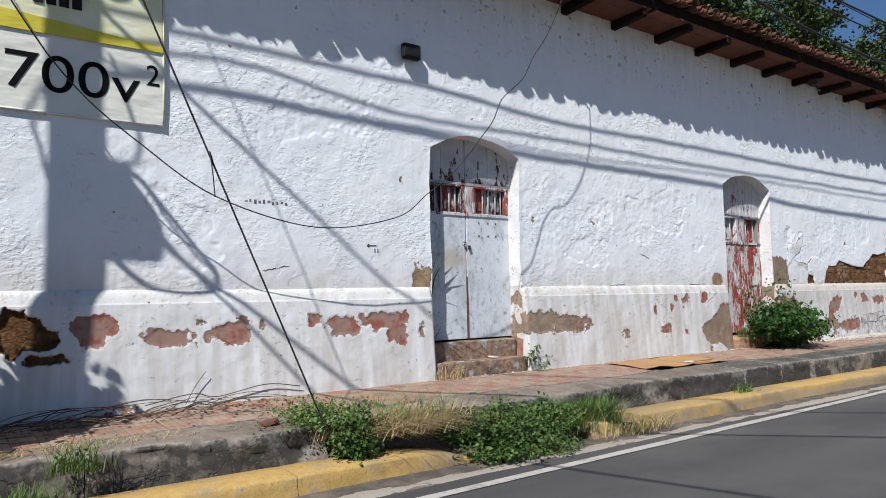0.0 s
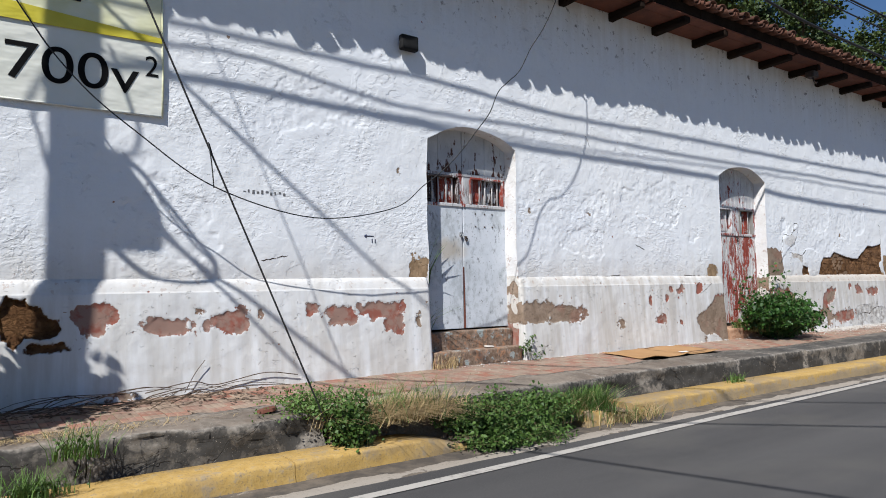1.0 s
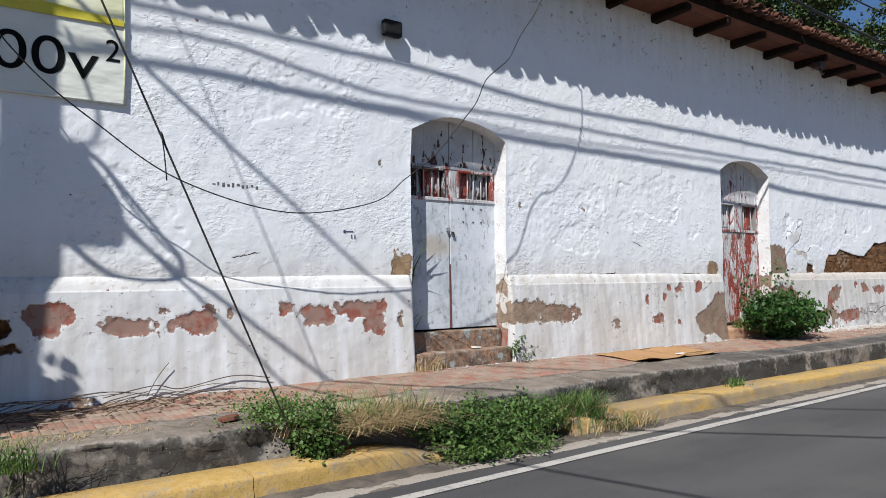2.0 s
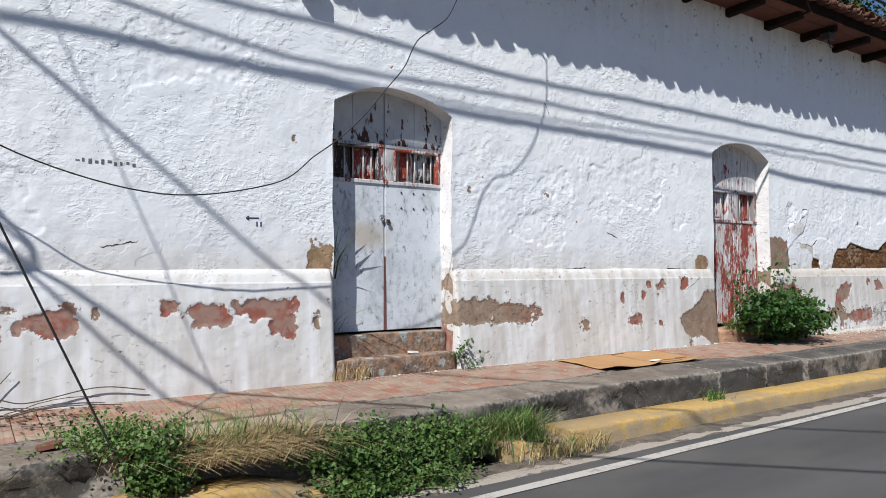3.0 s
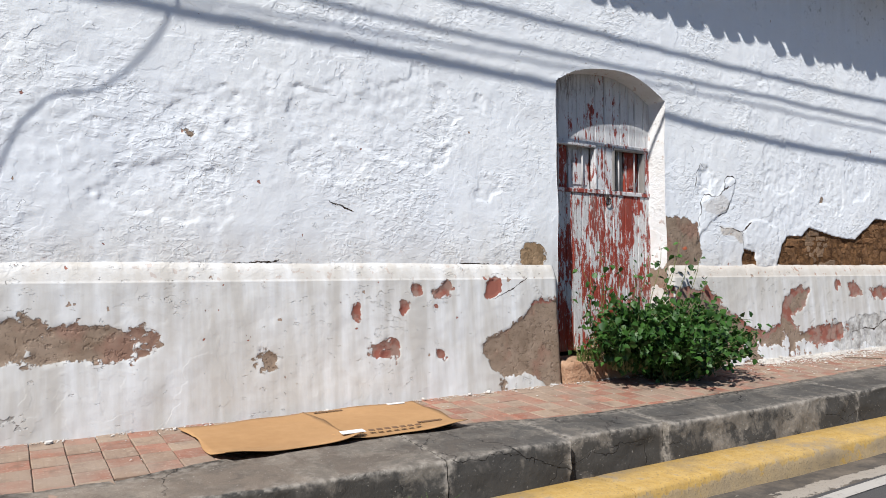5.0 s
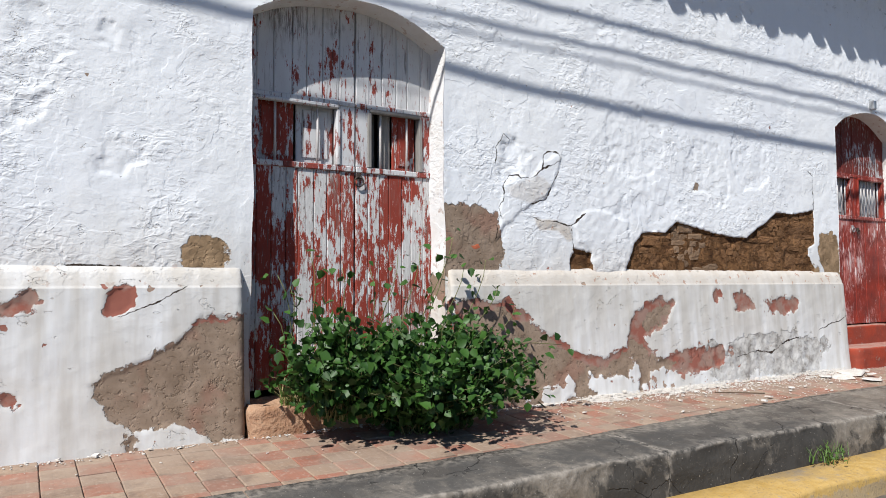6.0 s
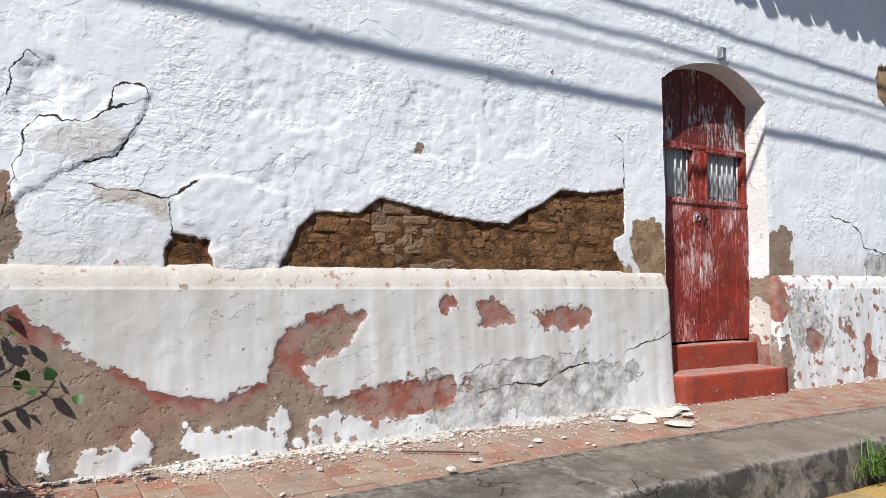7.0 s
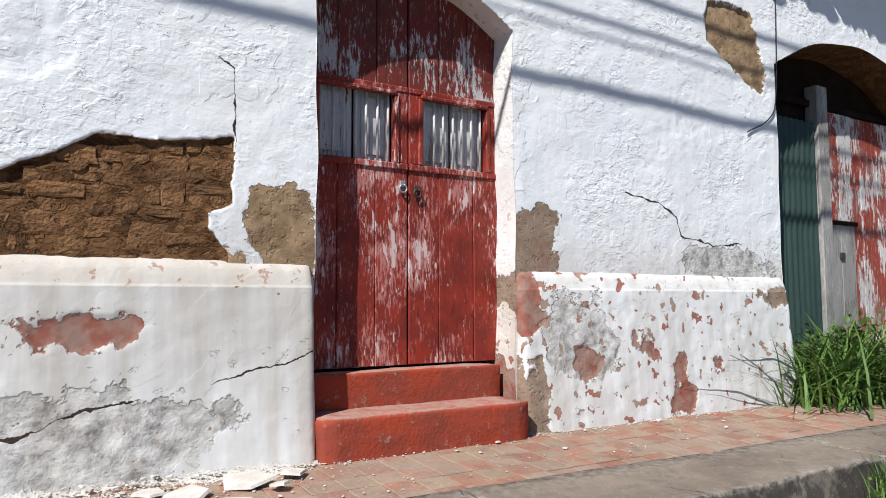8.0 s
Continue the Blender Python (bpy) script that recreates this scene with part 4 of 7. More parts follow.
plinth("plinth_2", 5.145, 9.045,
       {"red": [B(7.32, 7.38, 0.53, 0.65, 21), B(7.76, 7.85, 0.68, 0.78, 22), B(8.00, 8.10, 0.69, 0.79, 23), B(7.52, 7.66, 0.27, 0.40, 24), B(7.43, 7.51, 0.30, 0.37, 25), B(7.95, 8.02, 0.25, 0.32, 26), B(7.67, 7.74, 0.58, 0.65, 27), B(8.37, 8.50, 0.67, 0.80, 28), B(7.92, 8.0, 0.68, 0.73, 29), B(8.75, 9.1, 0.40, 0.66, 20)],
        "mud": [B(5.10, 5.60, 0.39, 0.62, 31, 0.4, 3), B(5.50, 6.12, 0.38, 0.56, 32, 0.4, 3), B(6.70, 6.83, 0.28, 0.40, 33), lambda X, Z: polygon(X, Z, CORNER, 34, 0.045), B(8.45, 8.52, -0.02, 0.07, 35)],
        "grey": [B(5.2, 5.5, 0.03, 0.14, 36, 0.7)], "crack": [[(8.45, 0.66), (8.6, 0.72), (8.75, 0.80)]]},
       lambda X, Z: 0.12 + 0.12 * np.clip((X - 7.2) / 1.5, 0, 1) * np.clip((Z - 0.5) / 0.3, 0, 1), lambda X, Z: np.clip(1.55 - Z * 0.6, 0.9, 1.5))
plinth("plinth_3", 10.365, 14.735,
       {"red": [B(12.87, 12.97, 0.65, 0.76, 41), B(13.08, 13.34, 0.58, 0.73, 42), B(13.53, 13.95, 0.54, 0.69, 43), lambda X, Z: np.minimum(polygon(X, Z, SLUMP, 44, 0.05), -REMNANT(X, Z)), B(12.4, 13.0, 0.16, 0.30, 45, 0.6)],
        "mud": [lambda X, Z: np.minimum(polygon(X, Z, SLUMP, 47, 0.10) - 0.055, -REMNANT(X, Z))],
        "grey": [B(12.7, 14.3, 0.02, 0.36, 48, 0.5), B(13.3, 14.3, 0.06, 0.32, 49, 0.6)],
        "crack": [[(13.1, 0.20), (13.35, 0.24), (13.55, 0.215), (13.75, 0.30), (13.95, 0.33)], [(14.28, 0.38), (14.45, 0.43), (14.6, 0.45), (14.73, 0.50)]]},
       lambda X, Z: 0.10 + 0.62 * np.clip(1 - np.abs(Z - 0.10) / 0.25, 0, 1) * np.clip(1 - np.abs(X - 12.4) / 1.3, 0, 1),
       lambda X, Z: 0.85 + 1.5 * np.clip((Z - 0.22) / 0.42, 0, 1))
plinth("plinth_4", 15.975, 18.455,
       {"red": [B(15.7, 16.10, 0.56, 0.90, 61), B(17.1, 17.34, 0.02, 0.20, 62), B(16.33, 16.53, 0.27, 0.45, 63), B(16.88, 17.01, 0.34, 0.50, 64), B(17.16, 17.28, 0.19, 0.40, 65), B(16.79, 16.86, 0.44, 0.55, 66), B(17.55, 17.63, 0.25, 0.36, 67)],
        "mud": [B(15.95, 16.12, 0.02, 0.40, 68), B(18.1, 18.5, 0.70, 0.82, 69)], "grey": [B(16.1, 16.6, 0.3, 0.7, 70, 0.7)]},
       lambda X, Z: 0.47 + 0.14 * np.clip(1 - np.abs(X - 16.4) / 0.9, 0, 1), low_dirt)
plinth("plinth_5", 20.86, X1 - 0.05, {"red": [B(21.5, 21.9, 0.3, 0.5, 81)], "mud": [B(22.5, 23.2, 0.1, 0.5, 82)]}, lambda X, Z: 0.2 + 0 * X, low_dirt, step=0.06)

# back and ends of the building, closed and plain
INNER = simple("dim_inner_plaster", (0.45, 0.43, 0.40), (0.55, 0.53, 0.50), 3, 0.95, False)


def back_sheet():
    """inner face of the street wall, open at the doorways"""
    bm = bmesh.new()
    y0, y1 = WALL_Y + 0.40, WALL_Y + 0.47
    x = X0
    for a, b2, zs, zc in DOORWAYS:
        slab(bm, x, a - 0.03, y0, y1, -0.08, TOP, 0)
        slab(bm, a - 0.03, b2 + 0.03, y0, y1, zc + 0.05, TOP, 0)
        x = b2 + 0.03
    slab(bm, x, X1, y0, y1, -0.08, TOP, 0)
    return bm


tagged(part("wall_south_inner", back_sheet(), INNER), "plain inner face of the street wall", "wall", kind="structure")
tagged(box("wall_north", X0, X1, 12.4, 12.8, -0.1, TOP, INNER), "plain rear wall of the building", "wall", kind="structure")
tagged(box("wall_west", X0, X0 + 0.4, 5.83, 12.4, -0.1, TOP, INNER), "plain end wall of the building", "wall", kind="structure")
tagged(box("wall_east", X1 - 0.4, X1, 5.83, 12.4, -0.1, TOP, INNER), "plain end wall of the building", "wall", kind="structure")
tagged(box("floor", X0 + 0.4, X1 - 0.4, 6.26, 12.4, -0.1, 0.1, BEDDING), "dark floor inside the building", "floor", kind="structure")

# ---- ground, road, kerbs ----
ROAD_Z, EDGE_Y = -0.415, 4.50
tagged(mesh_part("ground", [(-1500, -1500, -0.46), (1500, -1500, -0.46), (1500, 1500, -0.46), (-1500, 1500, -0.46)], [(0, 1, 2, 3)], GROUND), "bare ground reaching to the horizon", "ground", kind="structure")


def grid(x0, x1, nx, y0, y1, ny, height):
    xs, ys = np.linspace(x0, x1, nx), np.linspace(y0, y1, ny)
    verts = [(x, y, height(x, y)) for x in xs for y in ys]
    faces = [(i * ny + j, (i + 1) * ny + j, (i + 1) * ny + j + 1, i * ny + j + 1) for i in range(nx - 1) for j in range(ny - 1)]
    return verts, faces


def road_z(x, y):
    return ROAD_Z + 0.02 * math.sin(min(1, max(0, (3.9 - y) / 6)) * math.pi / 2) + 0.003 * float(rough2(x, y, 0.5, 3, 2))


v, f = grid(-60, 120, 361, -4.0, 3.95, 18, road_z)
tagged(mesh_part("road", v, f, ASPHALT, smooth=True), "dark grey asphalt road with worn surface", "road", kind="structure")
v, f = grid(-30, 60, 451, 3.86, 4.24, 8, lambda x, y: ROAD_Z + 0.008 + 0.012 * float(rough2(x, y, 1.5, 8, 3)) * (1 if y > 3.9 else 0) - (0.02 if y < 3.88 else 0) + 0.02 * max(0, (y - 4.0)))
tagged(mesh_part("gutter", v, f, GUTTER, smooth=True), "dusty pale gutter strip along the kerb", "gutter", kind="structure")


def line_y(x):
    return 3.665 + 0.021 * (x - 2.5)


v, f = [], []
xs = np.arange(-30, 60, 0.25)
for i, x in enumerate(xs):
    for s in (-0.045, 0.045):
        y = line_y(min(max(x, -5), 22)) + s + 0.006 * float(rough2(x, s * 50, 2, 5, 2))
        v.append((x, y, road_z(x, y) + 0.006))
    if i:
        f.append((2 * i - 2, 2 * i, 2 * i + 1, 2 * i - 1))
tagged(mesh_part("trim_road_line", v, f, LINE), "worn white line painted along the road edge", "road marking", kind="structure")


def pave_z(y):
    return -0.055 * (FOOT_Y - y)


def inner_edge(x):
    """where the tiles give way to the concrete border"""
    return 4.84 + 0.05 * math.sin(0.6 * x) + 0.22 * math.exp(-((x - 7.2) / 0.9) ** 2) + 0.10 * max(0, min(1, (x - 10.5) / 3))


def kerb_edge(x):
    wave = EDGE_Y + 0.06 * math.sin(0.9 * x + 2.0) + 0.05 * math.sin(0.37 * x + 1)
    even = EDGE_Y + 0.015 * math.sin(0.5 * x) + (0.045 if 8.05 <= x <= 8.82 else 0.0)
    s = max(0, min(1, (x - 5.5) / 1.5))
    return wave * (1 - s) + even * s


def kerb_block(x0, x1, parent, seed):
    """cast concrete border: flat top, worn edge, rough face"""
    nx = max(4, int((x1 - x0) / 0.03))
    calm = 1.0 if x0 < 4 else 0.75 if x0 < 6 else 0.38
    prof = [(0.0, -0.10), (0.0, 0.0), (0.25, 0.0), (0.5, 0.0), (0.75, 0.0), (0.95, 0.0), (0.992, -0.005), (1.0, -0.018), (1.005, -0.07), (1.01, -0.11), (1.015, -0.15), (1.02, -0.19), (1.02, -0.24), (1.02, -0.40)]
    verts, faces = [], []
    xs = np.linspace(x0 + 0.0015, x1 - 0.0015, nx)
    for i, x in enumerate(xs):
        yi, yo = inner_edge(x) + 0.07, kerb_edge(x)
        end = min(i, nx - 1 - i)
        chip = 0.003 if end == 0 else 0
        for k, (t, dz) in enumerate(prof):
            y = yi + (yo - yi) * t
            z = pave_z(y) + dz + (0.006 if dz >= -0.01 else 0)
            nz = float(rough2(x, y * 2 + dz * 3, 3.0, 50, 4))
            if 1 <= k <= 6:
                z += calm * (0.014 * nz + 0.008 * float(rough2(x, y, 14, 5, 2)) - 0.03 * max(0, nz - 0.35) * t) - chip * 0.3
            if k >= 5:
                y += calm * (0.05 * nz * min(1, (k - 4) / 3) + 0.07 * max(0, nz - 0.25) * (k > 6)) + 0.012 * float(rough2(x * 2, dz * 9, 7, 8, 3)) * (k > 6)
            verts.append((x + (chip if i == 0 else -chip if i == nx - 1 else 0), y, z))
        if i:
            m = len(prof)
            for k in range(m - 1):
                a = (i - 1) * m + k
                faces.append((a, a + 1, a + m + 1, a + m))
    m = len(prof)
    n = len(verts)
    verts += verts[:m] + verts[(nx - 1) * m:nx * m]
    faces += [tuple(range(n, n + m))[::-1], tuple(range(n + m, n + 2 * m))]
    return mesh_part("kerb_block", verts, faces, CONCRETE, parent, "", True)


border = empty("kerb", 6, EDGE_Y, -0.2, "blackened rough concrete border along the raised pavement", "kerb", kind="structure")
cuts = [-8, -5.6, -3.2, -1.0, 0.62, 2.12]
for a, b2 in zip(cuts, cuts[1:]):
    kerb_block(a, b2, border, int(a * 3) % 11)
cuts = [3.15, 5.0, 7.26, 8.05, 8.82, 10.9, 13.0, 15.1, 17.3, 19.6, 22.5, 26, 30, 34]
for a, b2 in zip(cuts, cuts[1:]):
    kerb_block(a, b2, border, int(a * 3) % 11)


def yellow_block(x0, x1, parent, seed, broken=False):
    """low kerb stone, painted yellow, edges worn round"""
    nx = max(5, int((x1 - x0) / 0.06))
    prof = [(0.40, -0.10), (0.30, 0.0), (0.18, 0.002), (0.03, 0.0), (0.008, -0.006), (0.0, -0.022), (-0.004, -0.07), (-0.010, -0.11), (-0.016, -0.18)]
    verts, faces = [], []
    m = len(prof)
    xs = np.linspace(x0 + 0.003, x1 - 0.003, nx)
    for i, x in enumerate(xs):
        end = min(i, nx - 1 - i)
        fall = 0.003 if end == 0 else 0
        if broken:
            fall += 0.10 * max(0, 1 - (x1 - x) / 0.5) ** 2 if broken > 0 else 0.10 * max(0, 1 - (x - x0) / 0.5) ** 2
        for k, (dy, dz) in enumerate(prof):
            nz = float(rough2(x, dy * 4 + dz * 4, 3.5, 60, 4))
            y = 4.19 - 0.004 * (x - 3) + dy + 0.016 * nz * (k > 2)
            z = -0.275 + dz + 0.010 * nz * (1 < k < 6) - fall * (k < 6)
            verts.append((x, y, z))
        if i:
            for k in range(m - 1):
                a = (i - 1) * m + k
                faces.append((a, a + 1, a + m + 1, a + m))
    n = len(verts)
    verts += verts[:m] + verts[(nx - 1) * m:nx * m]
    faces += [tuple(range(n, n + m))[::-1], tuple(range(n + m, n + 2 * m))]
    return mesh_part("kerb_stone", verts, faces, YELLOW, parent, "", True)


gold = empty("kerb_yellow", 6, 4.2, -0.4, "low kerb painted worn yellow beside the road", "kerb", kind="structure")
cuts = [-8, -5, -2, 1.75]
for a, b2 in zip(cuts, cuts[1:]):
    yellow_block(a, b2, gold, int(a * 5) % 9)
yellow_block(1.75, 3.12, gold, 4, 1)
yellow_block(4.42, 4.92, gold, 5, 1)
cuts = [5.05, 8.2, 11.5, 14.6, 17.9, 22, 26, 30, 34]
for a, b2 in zip(cuts, cuts[1:]):
    yellow_block(a, b2, gold, int(a * 5) % 9)

v, f = grid(-8, 34, 421, 4.20, 4.75, 10, lambda x, y: -0.36 + 0.06 * float(rough2(x, y, 2.5, 5, 3)) * (1 if 2.0 < x < 5.2 else 0.2) + (0.22 * max(0, min(1, (y - 4.42) / 0.2)) if 2.12 < x < 3.15 else 0) + (0.05 if 3.0 < x < 5.2 else 0))
tagged(mesh_part("ground_verge", v, f, SOIL, smooth=True), "dry crumbly soil between the two kerbs", "soil", kind="structure")

# ---- roof ----
EAVE_Y, EAVE_Z = 5.152, 4.375
roof = empty("roof", 12, 6, TOP, "old clay barrel tile roof with overhanging eave", "roof", kind="structure")
v = [(X0 - 0.3, 5.80, 4.285), (X1 + 0.3, 5.80, 4.285), (X1 + 0.3, 9.3, 5.85), (X0 - 0.3, 9.3, 5.85), (X1 + 0.3, 13.2, 4.2), (X0 - 0.3, 13.2, 4.2)]
v += [(x, y, z + 0.05) for x, y, z in v]
f = [(0, 3, 2, 1), (3, 5, 4, 2), (6, 7, 8, 9), (9, 8, 10, 11), (0, 1, 7, 6), (5, 11, 10, 4), (0, 6, 9, 3), (3, 9, 11, 5), (1, 2, 8, 7), (2, 4, 10, 8)]
mesh_part("roof_deck", v, f, CLAY, roof)


def barrel(r, length, thick, up, segs=7):
    """half-round clay tile lying along y, its mouth at y = 0"""
    verts, faces = [], []
    for y, k in ((0.0, 1.0), (length, 0.86)):
        for rad in (r * k, r * k - thick):
            for s in range(segs + 1):
                a = math.pi * s / segs
                verts.append((rad * math.cos(a), y, (rad * math.sin(a)) * (1 if up else -1) * 0.8))
    n = segs + 1
    for s in range(segs):
        faces += [(s, s + 1, 2 * n + s + 1, 2 * n + s), (n + s, 3 * n + s, 3 * n + s + 1, n + s + 1), (s, n + s, n + s + 1, s + 1), (2 * n + s, 2 * n + s + 1, 3 * n + s + 1, 3 * n + s)]
    faces += [(0, 2 * n, 3 * n, n), (segs, n + segs, 3 * n + segs, 2 * n + segs)]
    return verts, faces


PERIOD = 0.25
cv, cf = barrel(0.088, 0.62, 0.014, True)
hv, hf = barrel(0.098, 0.62, 0.014, False)
cover_me, pan_me = mesh_from("roof_tile", cv, cf, CLAY, True), mesh_from("roof_tile", hv, hf, CLAY, True)
SLITS = (1.95, 2.20, 2.46, 2.95, 3.20, 6.95, 10.45, 13.4, 14.2, 17.2, 17.75, 18.5)
rng = random.Random(3)
more = []
for i in range(int((X0 - 0.2) / PERIOD), int((X1 + 0.2) / PERIOD)):
    x = i * PERIOD + rng.uniform(-0.012, 0.012)
    slit = any(abs(x + PERIOD / 2 - s) < PERIOD / 2 for s in SLITS)
    for me, data, dx, dz, skip in ((pan_me, (hv, hf), 0.0, 0.075, False), (cover_me, (cv, cf), PERIOD / 2, 0.055, slit)):
        if skip:
            continue
        m = Matrix.LocRotScale((x + dx, EAVE_Y + rng.uniform(-0.03, 0.03), EAVE_Z + dz + rng.uniform(-0.008, 0.008)), Euler((0.13 + rng.uniform(-0.03, 0.03), 0, rng.uniform(-0.05, 0.05))), None)
        if -1.0 < x < 26:
            ob = new("roof_tile", me)
            ob.matrix_basis = Matrix.Translation((-12, -6, -TOP)) @ m
            ob.parent = roof
        else:
            more.append(([m @ Vector(q) for q in data[0]], data[1]))
    for row in range(9):
        y = 5.80 + row * 0.40
        m = Matrix.LocRotScale((x + PERIOD / 2, y, 4.40 + (y - 5.80) * 0.43 + 0.06), Euler((0.42, 0, rng.uniform(-0.04, 0.04))), Vector((1, 0.72, 1)))
        more.append(([m @ Vector(q) for q in barrel(0.088, 0.62, 0.014, True, 4)[0]], barrel(0.088, 0.62, 0.014, True, 4)[1]))
tagged(joined("roof_tile_field", more, CLAY, roof, "", True), kind="stuff")
for k in range(21):
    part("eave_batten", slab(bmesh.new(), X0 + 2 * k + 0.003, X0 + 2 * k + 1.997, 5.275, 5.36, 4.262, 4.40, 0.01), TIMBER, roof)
RAFTERS = [6.82 + 0.885 * k for k in range(-16, 30)]
for k, x in enumerate(RAFTERS):
    bm = bmesh.new()
    w = 0.052 + 0.010 * math.sin(k * 2.3)
    slab(bm, x - w, x + w, 5.29 + 0.02 * math.sin(k), 5.86, 4.125, 4.235, 0.012)
    for vv in bm.verts:
        if vv.co.y < 5.35:
            vv.co.z += 0.03 if vv.co.z < 4.18 else 0.0
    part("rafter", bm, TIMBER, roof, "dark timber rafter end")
for xa, xb in zip(RAFTERS, RAFTERS[1:]):
    marks = [s for s in SLITS if xa + 0.05 < s < xb - 0.05]
    ends = [xa + 0.004] + [e for s in marks for e in (s - 0.035, s + 0.035)] + [xb - 0.004]
    for p, q in zip(ends[::2], ends[1::2]):
        bm = slab(bmesh.new(), p, q, 5.28 + 0.015 * math.sin(7 * p), 5.44, 4.238, 4.258, 0.004)
        part("soffit_slab", bm, CLAY_UNDER, roof)
    part("soffit_slab", slab(bmesh.new(), xa + 0.004, xb - 0.004, 5.443, 5.80, 4.238, 4.258, 0.004), CLAY_UNDER, roof)

# ---- doors ----


def plank_data(x0, x1, y, z0, za, zb, t=0.03, c=0.005):
    """one board with chamfered front edges and a sloping top"""
    sec = [(x0, y + t), (x1, y + t), (x1, y + c), (x1 - c, y), (x0 + c, y), (x0, y + c)]
    verts = [(x, yy, z0) for x, yy in sec] + [(x, yy, za + (zb - za) * (x - x0) / (x1 - x0)) for x, yy in sec]
    faces = [tuple(range(6))[::-1], tuple(range(6, 12))] + [(i, (i + 1) % 6, 6 + (i + 1) % 6, 6 + i) for i in range(6)]
    return verts, faces


def boards(x0, x1, width, y, z0, top, mat, parent, seed, name="board"):
    n = max(1, round((x1 - x0) / width))
    rng = random.Random(seed)
    cut = [x0 + (x1 - x0) * (i + (rng.uniform(-0.12, 0.12) if 0 < i < n else 0)) / n for i in range(n + 1)]
    for a, b2 in zip(cut, cut[1:]):
        v, f = plank_data(a + 0.0012, b2 - 0.0012, y + rng.uniform(-0.002, 0.002), z0 + rng.uniform(0, 0.008), float(top(a)), float(top(b2)))
        mesh_part(name, v, f, mat, parent)


def double_door(name, op, split, z0, wz0, wz1, windows, mats, widths, bars, label, seed, gone=(), trims=None):
    """two leaves: boarded below, barred lights in the middle, boards up to the arch"""
    lower, upper, shutter, bar_mat, frame_mat = mats
    y = DOOR_Y
    door = empty(name, (op[0] + op[1]) / 2, y, z0, label, "door", kind="structure")
    sides = [(op[0] - 0.02, split - 0.004), (split + 0.004, op[1] + 0.02)]
    for k, ((xa, xb), (wa, wb)) in enumerate(zip(sides, windows)):
        bm = bmesh.new()
        slab(bm, xa, wa, y + 0.012, y + 0.055, wz0 - 0.05, wz1 + 0.06, 0.003)
        slab(bm, wb, xb, y + 0.012, y + 0.055, wz0 - 0.05, wz1 + 0.06, 0.003)
        slab(bm, xa, xb, y + 0.034, y + 0.06, z0, wz0 - 0.05, 0)
        leaf = part("leaf", bm, frame_mat, door)
        boards(xa, xb, widths[0], y, z0, lambda x: wz0 - 0.012, lower, leaf, seed + k)
        boards(xa, xb, widths[1], y, wz1 + 0.012, lambda x: arch_top(op, x) + 0.06, upper, leaf, seed + 5 + k)
        part("rail", slab(bmesh.new(), xa, xb, y - 0.012, y + 0.03, wz0 - 0.022, wz0 + 0.014, 0.005), frame_mat, leaf)
        part("rail", slab(bmesh.new(), xa, xb, y - 0.010, y + 0.03, wz1 - 0.012, wz1 + 0.020, 0.005), frame_mat, leaf)
        for a, b2 in ((xa, wa), (wb, xb)):
            if b2 - a > 0.02:
                part("stile", slab(bmesh.new(), a, b2, y - 0.004, y + 0.012, wz0 + 0.014, wz1 - 0.012, 0.004), frame_mat, leaf)
        n = 2 if wb - wa > 0.3 else 1
        for s in range(n):
            a, b2 = wa + (wb - wa) * s / n + 0.008, wa + (wb - wa) * (s + 1) / n - 0.008
            if (k, s) in gone:
                part("back_board", slab(bmesh.new(), a, (a + b2) / 2, y + 0.12, y + 0.14, wz0 - 0.05, wz1 + 0.05, 0.003), GREY_BOARD, leaf)
                part("back_board", slab(bmesh.new(), (a + b2) / 2 + 0.002, b2, y + 0.06, y + 0.08, wz0 - 0.05, wz1 + 0.05, 0.003), GREY_BOARD, leaf)
                continue
            bm = slab(bmesh.new(), a, b2, y + 0.052, y + 0.075, wz0 + 0.0, wz1, 0.004)
            slab(bm, a + 0.035, b2 - 0.035, y + 0.044, y + 0.053, wz0 + 0.05, wz1 - 0.05, 0.006)
            part("shutter", bm, shutter[(s + k) % 2], leaf)
        # moulded frame round the light
        part("moulding", slab(bmesh.new(), wa - 0.004, wb + 0.004, y - 0.022, y + 0.02, wz1 - 0.034, wz1 - 0.010, 0.006), trims[k] if trims else frame_mat, leaf)
        part("moulding", slab(bmesh.new(), wa - 0.018, wa + 0.010, y - 0.016, y + 0.04, wz0 + 0.012, wz1 - 0.034, 0.006), trims[k] if trims else frame_mat, leaf)
        part("moulding", slab(bmesh.new(), wb - 0.010, wb + 0.018, y - 0.016, y + 0.04, wz0 + 0.012, wz1 - 0.034, 0.006), trims[k] if trims else frame_mat, leaf)
        for i in range(bars):
            x = wa + (wb - wa) * (i + 0.5) / bars + 0.006 * math.sin(3.1 * i + seed)
            tube("bar", [(x, y + 0.022, wz0), (x + 0.003 * math.sin(i), y + 0.020, (wz0 + wz1) / 2), (x, y + 0.022, wz1)], 0.0075, bar_mat, leaf, "", 6)
    return door


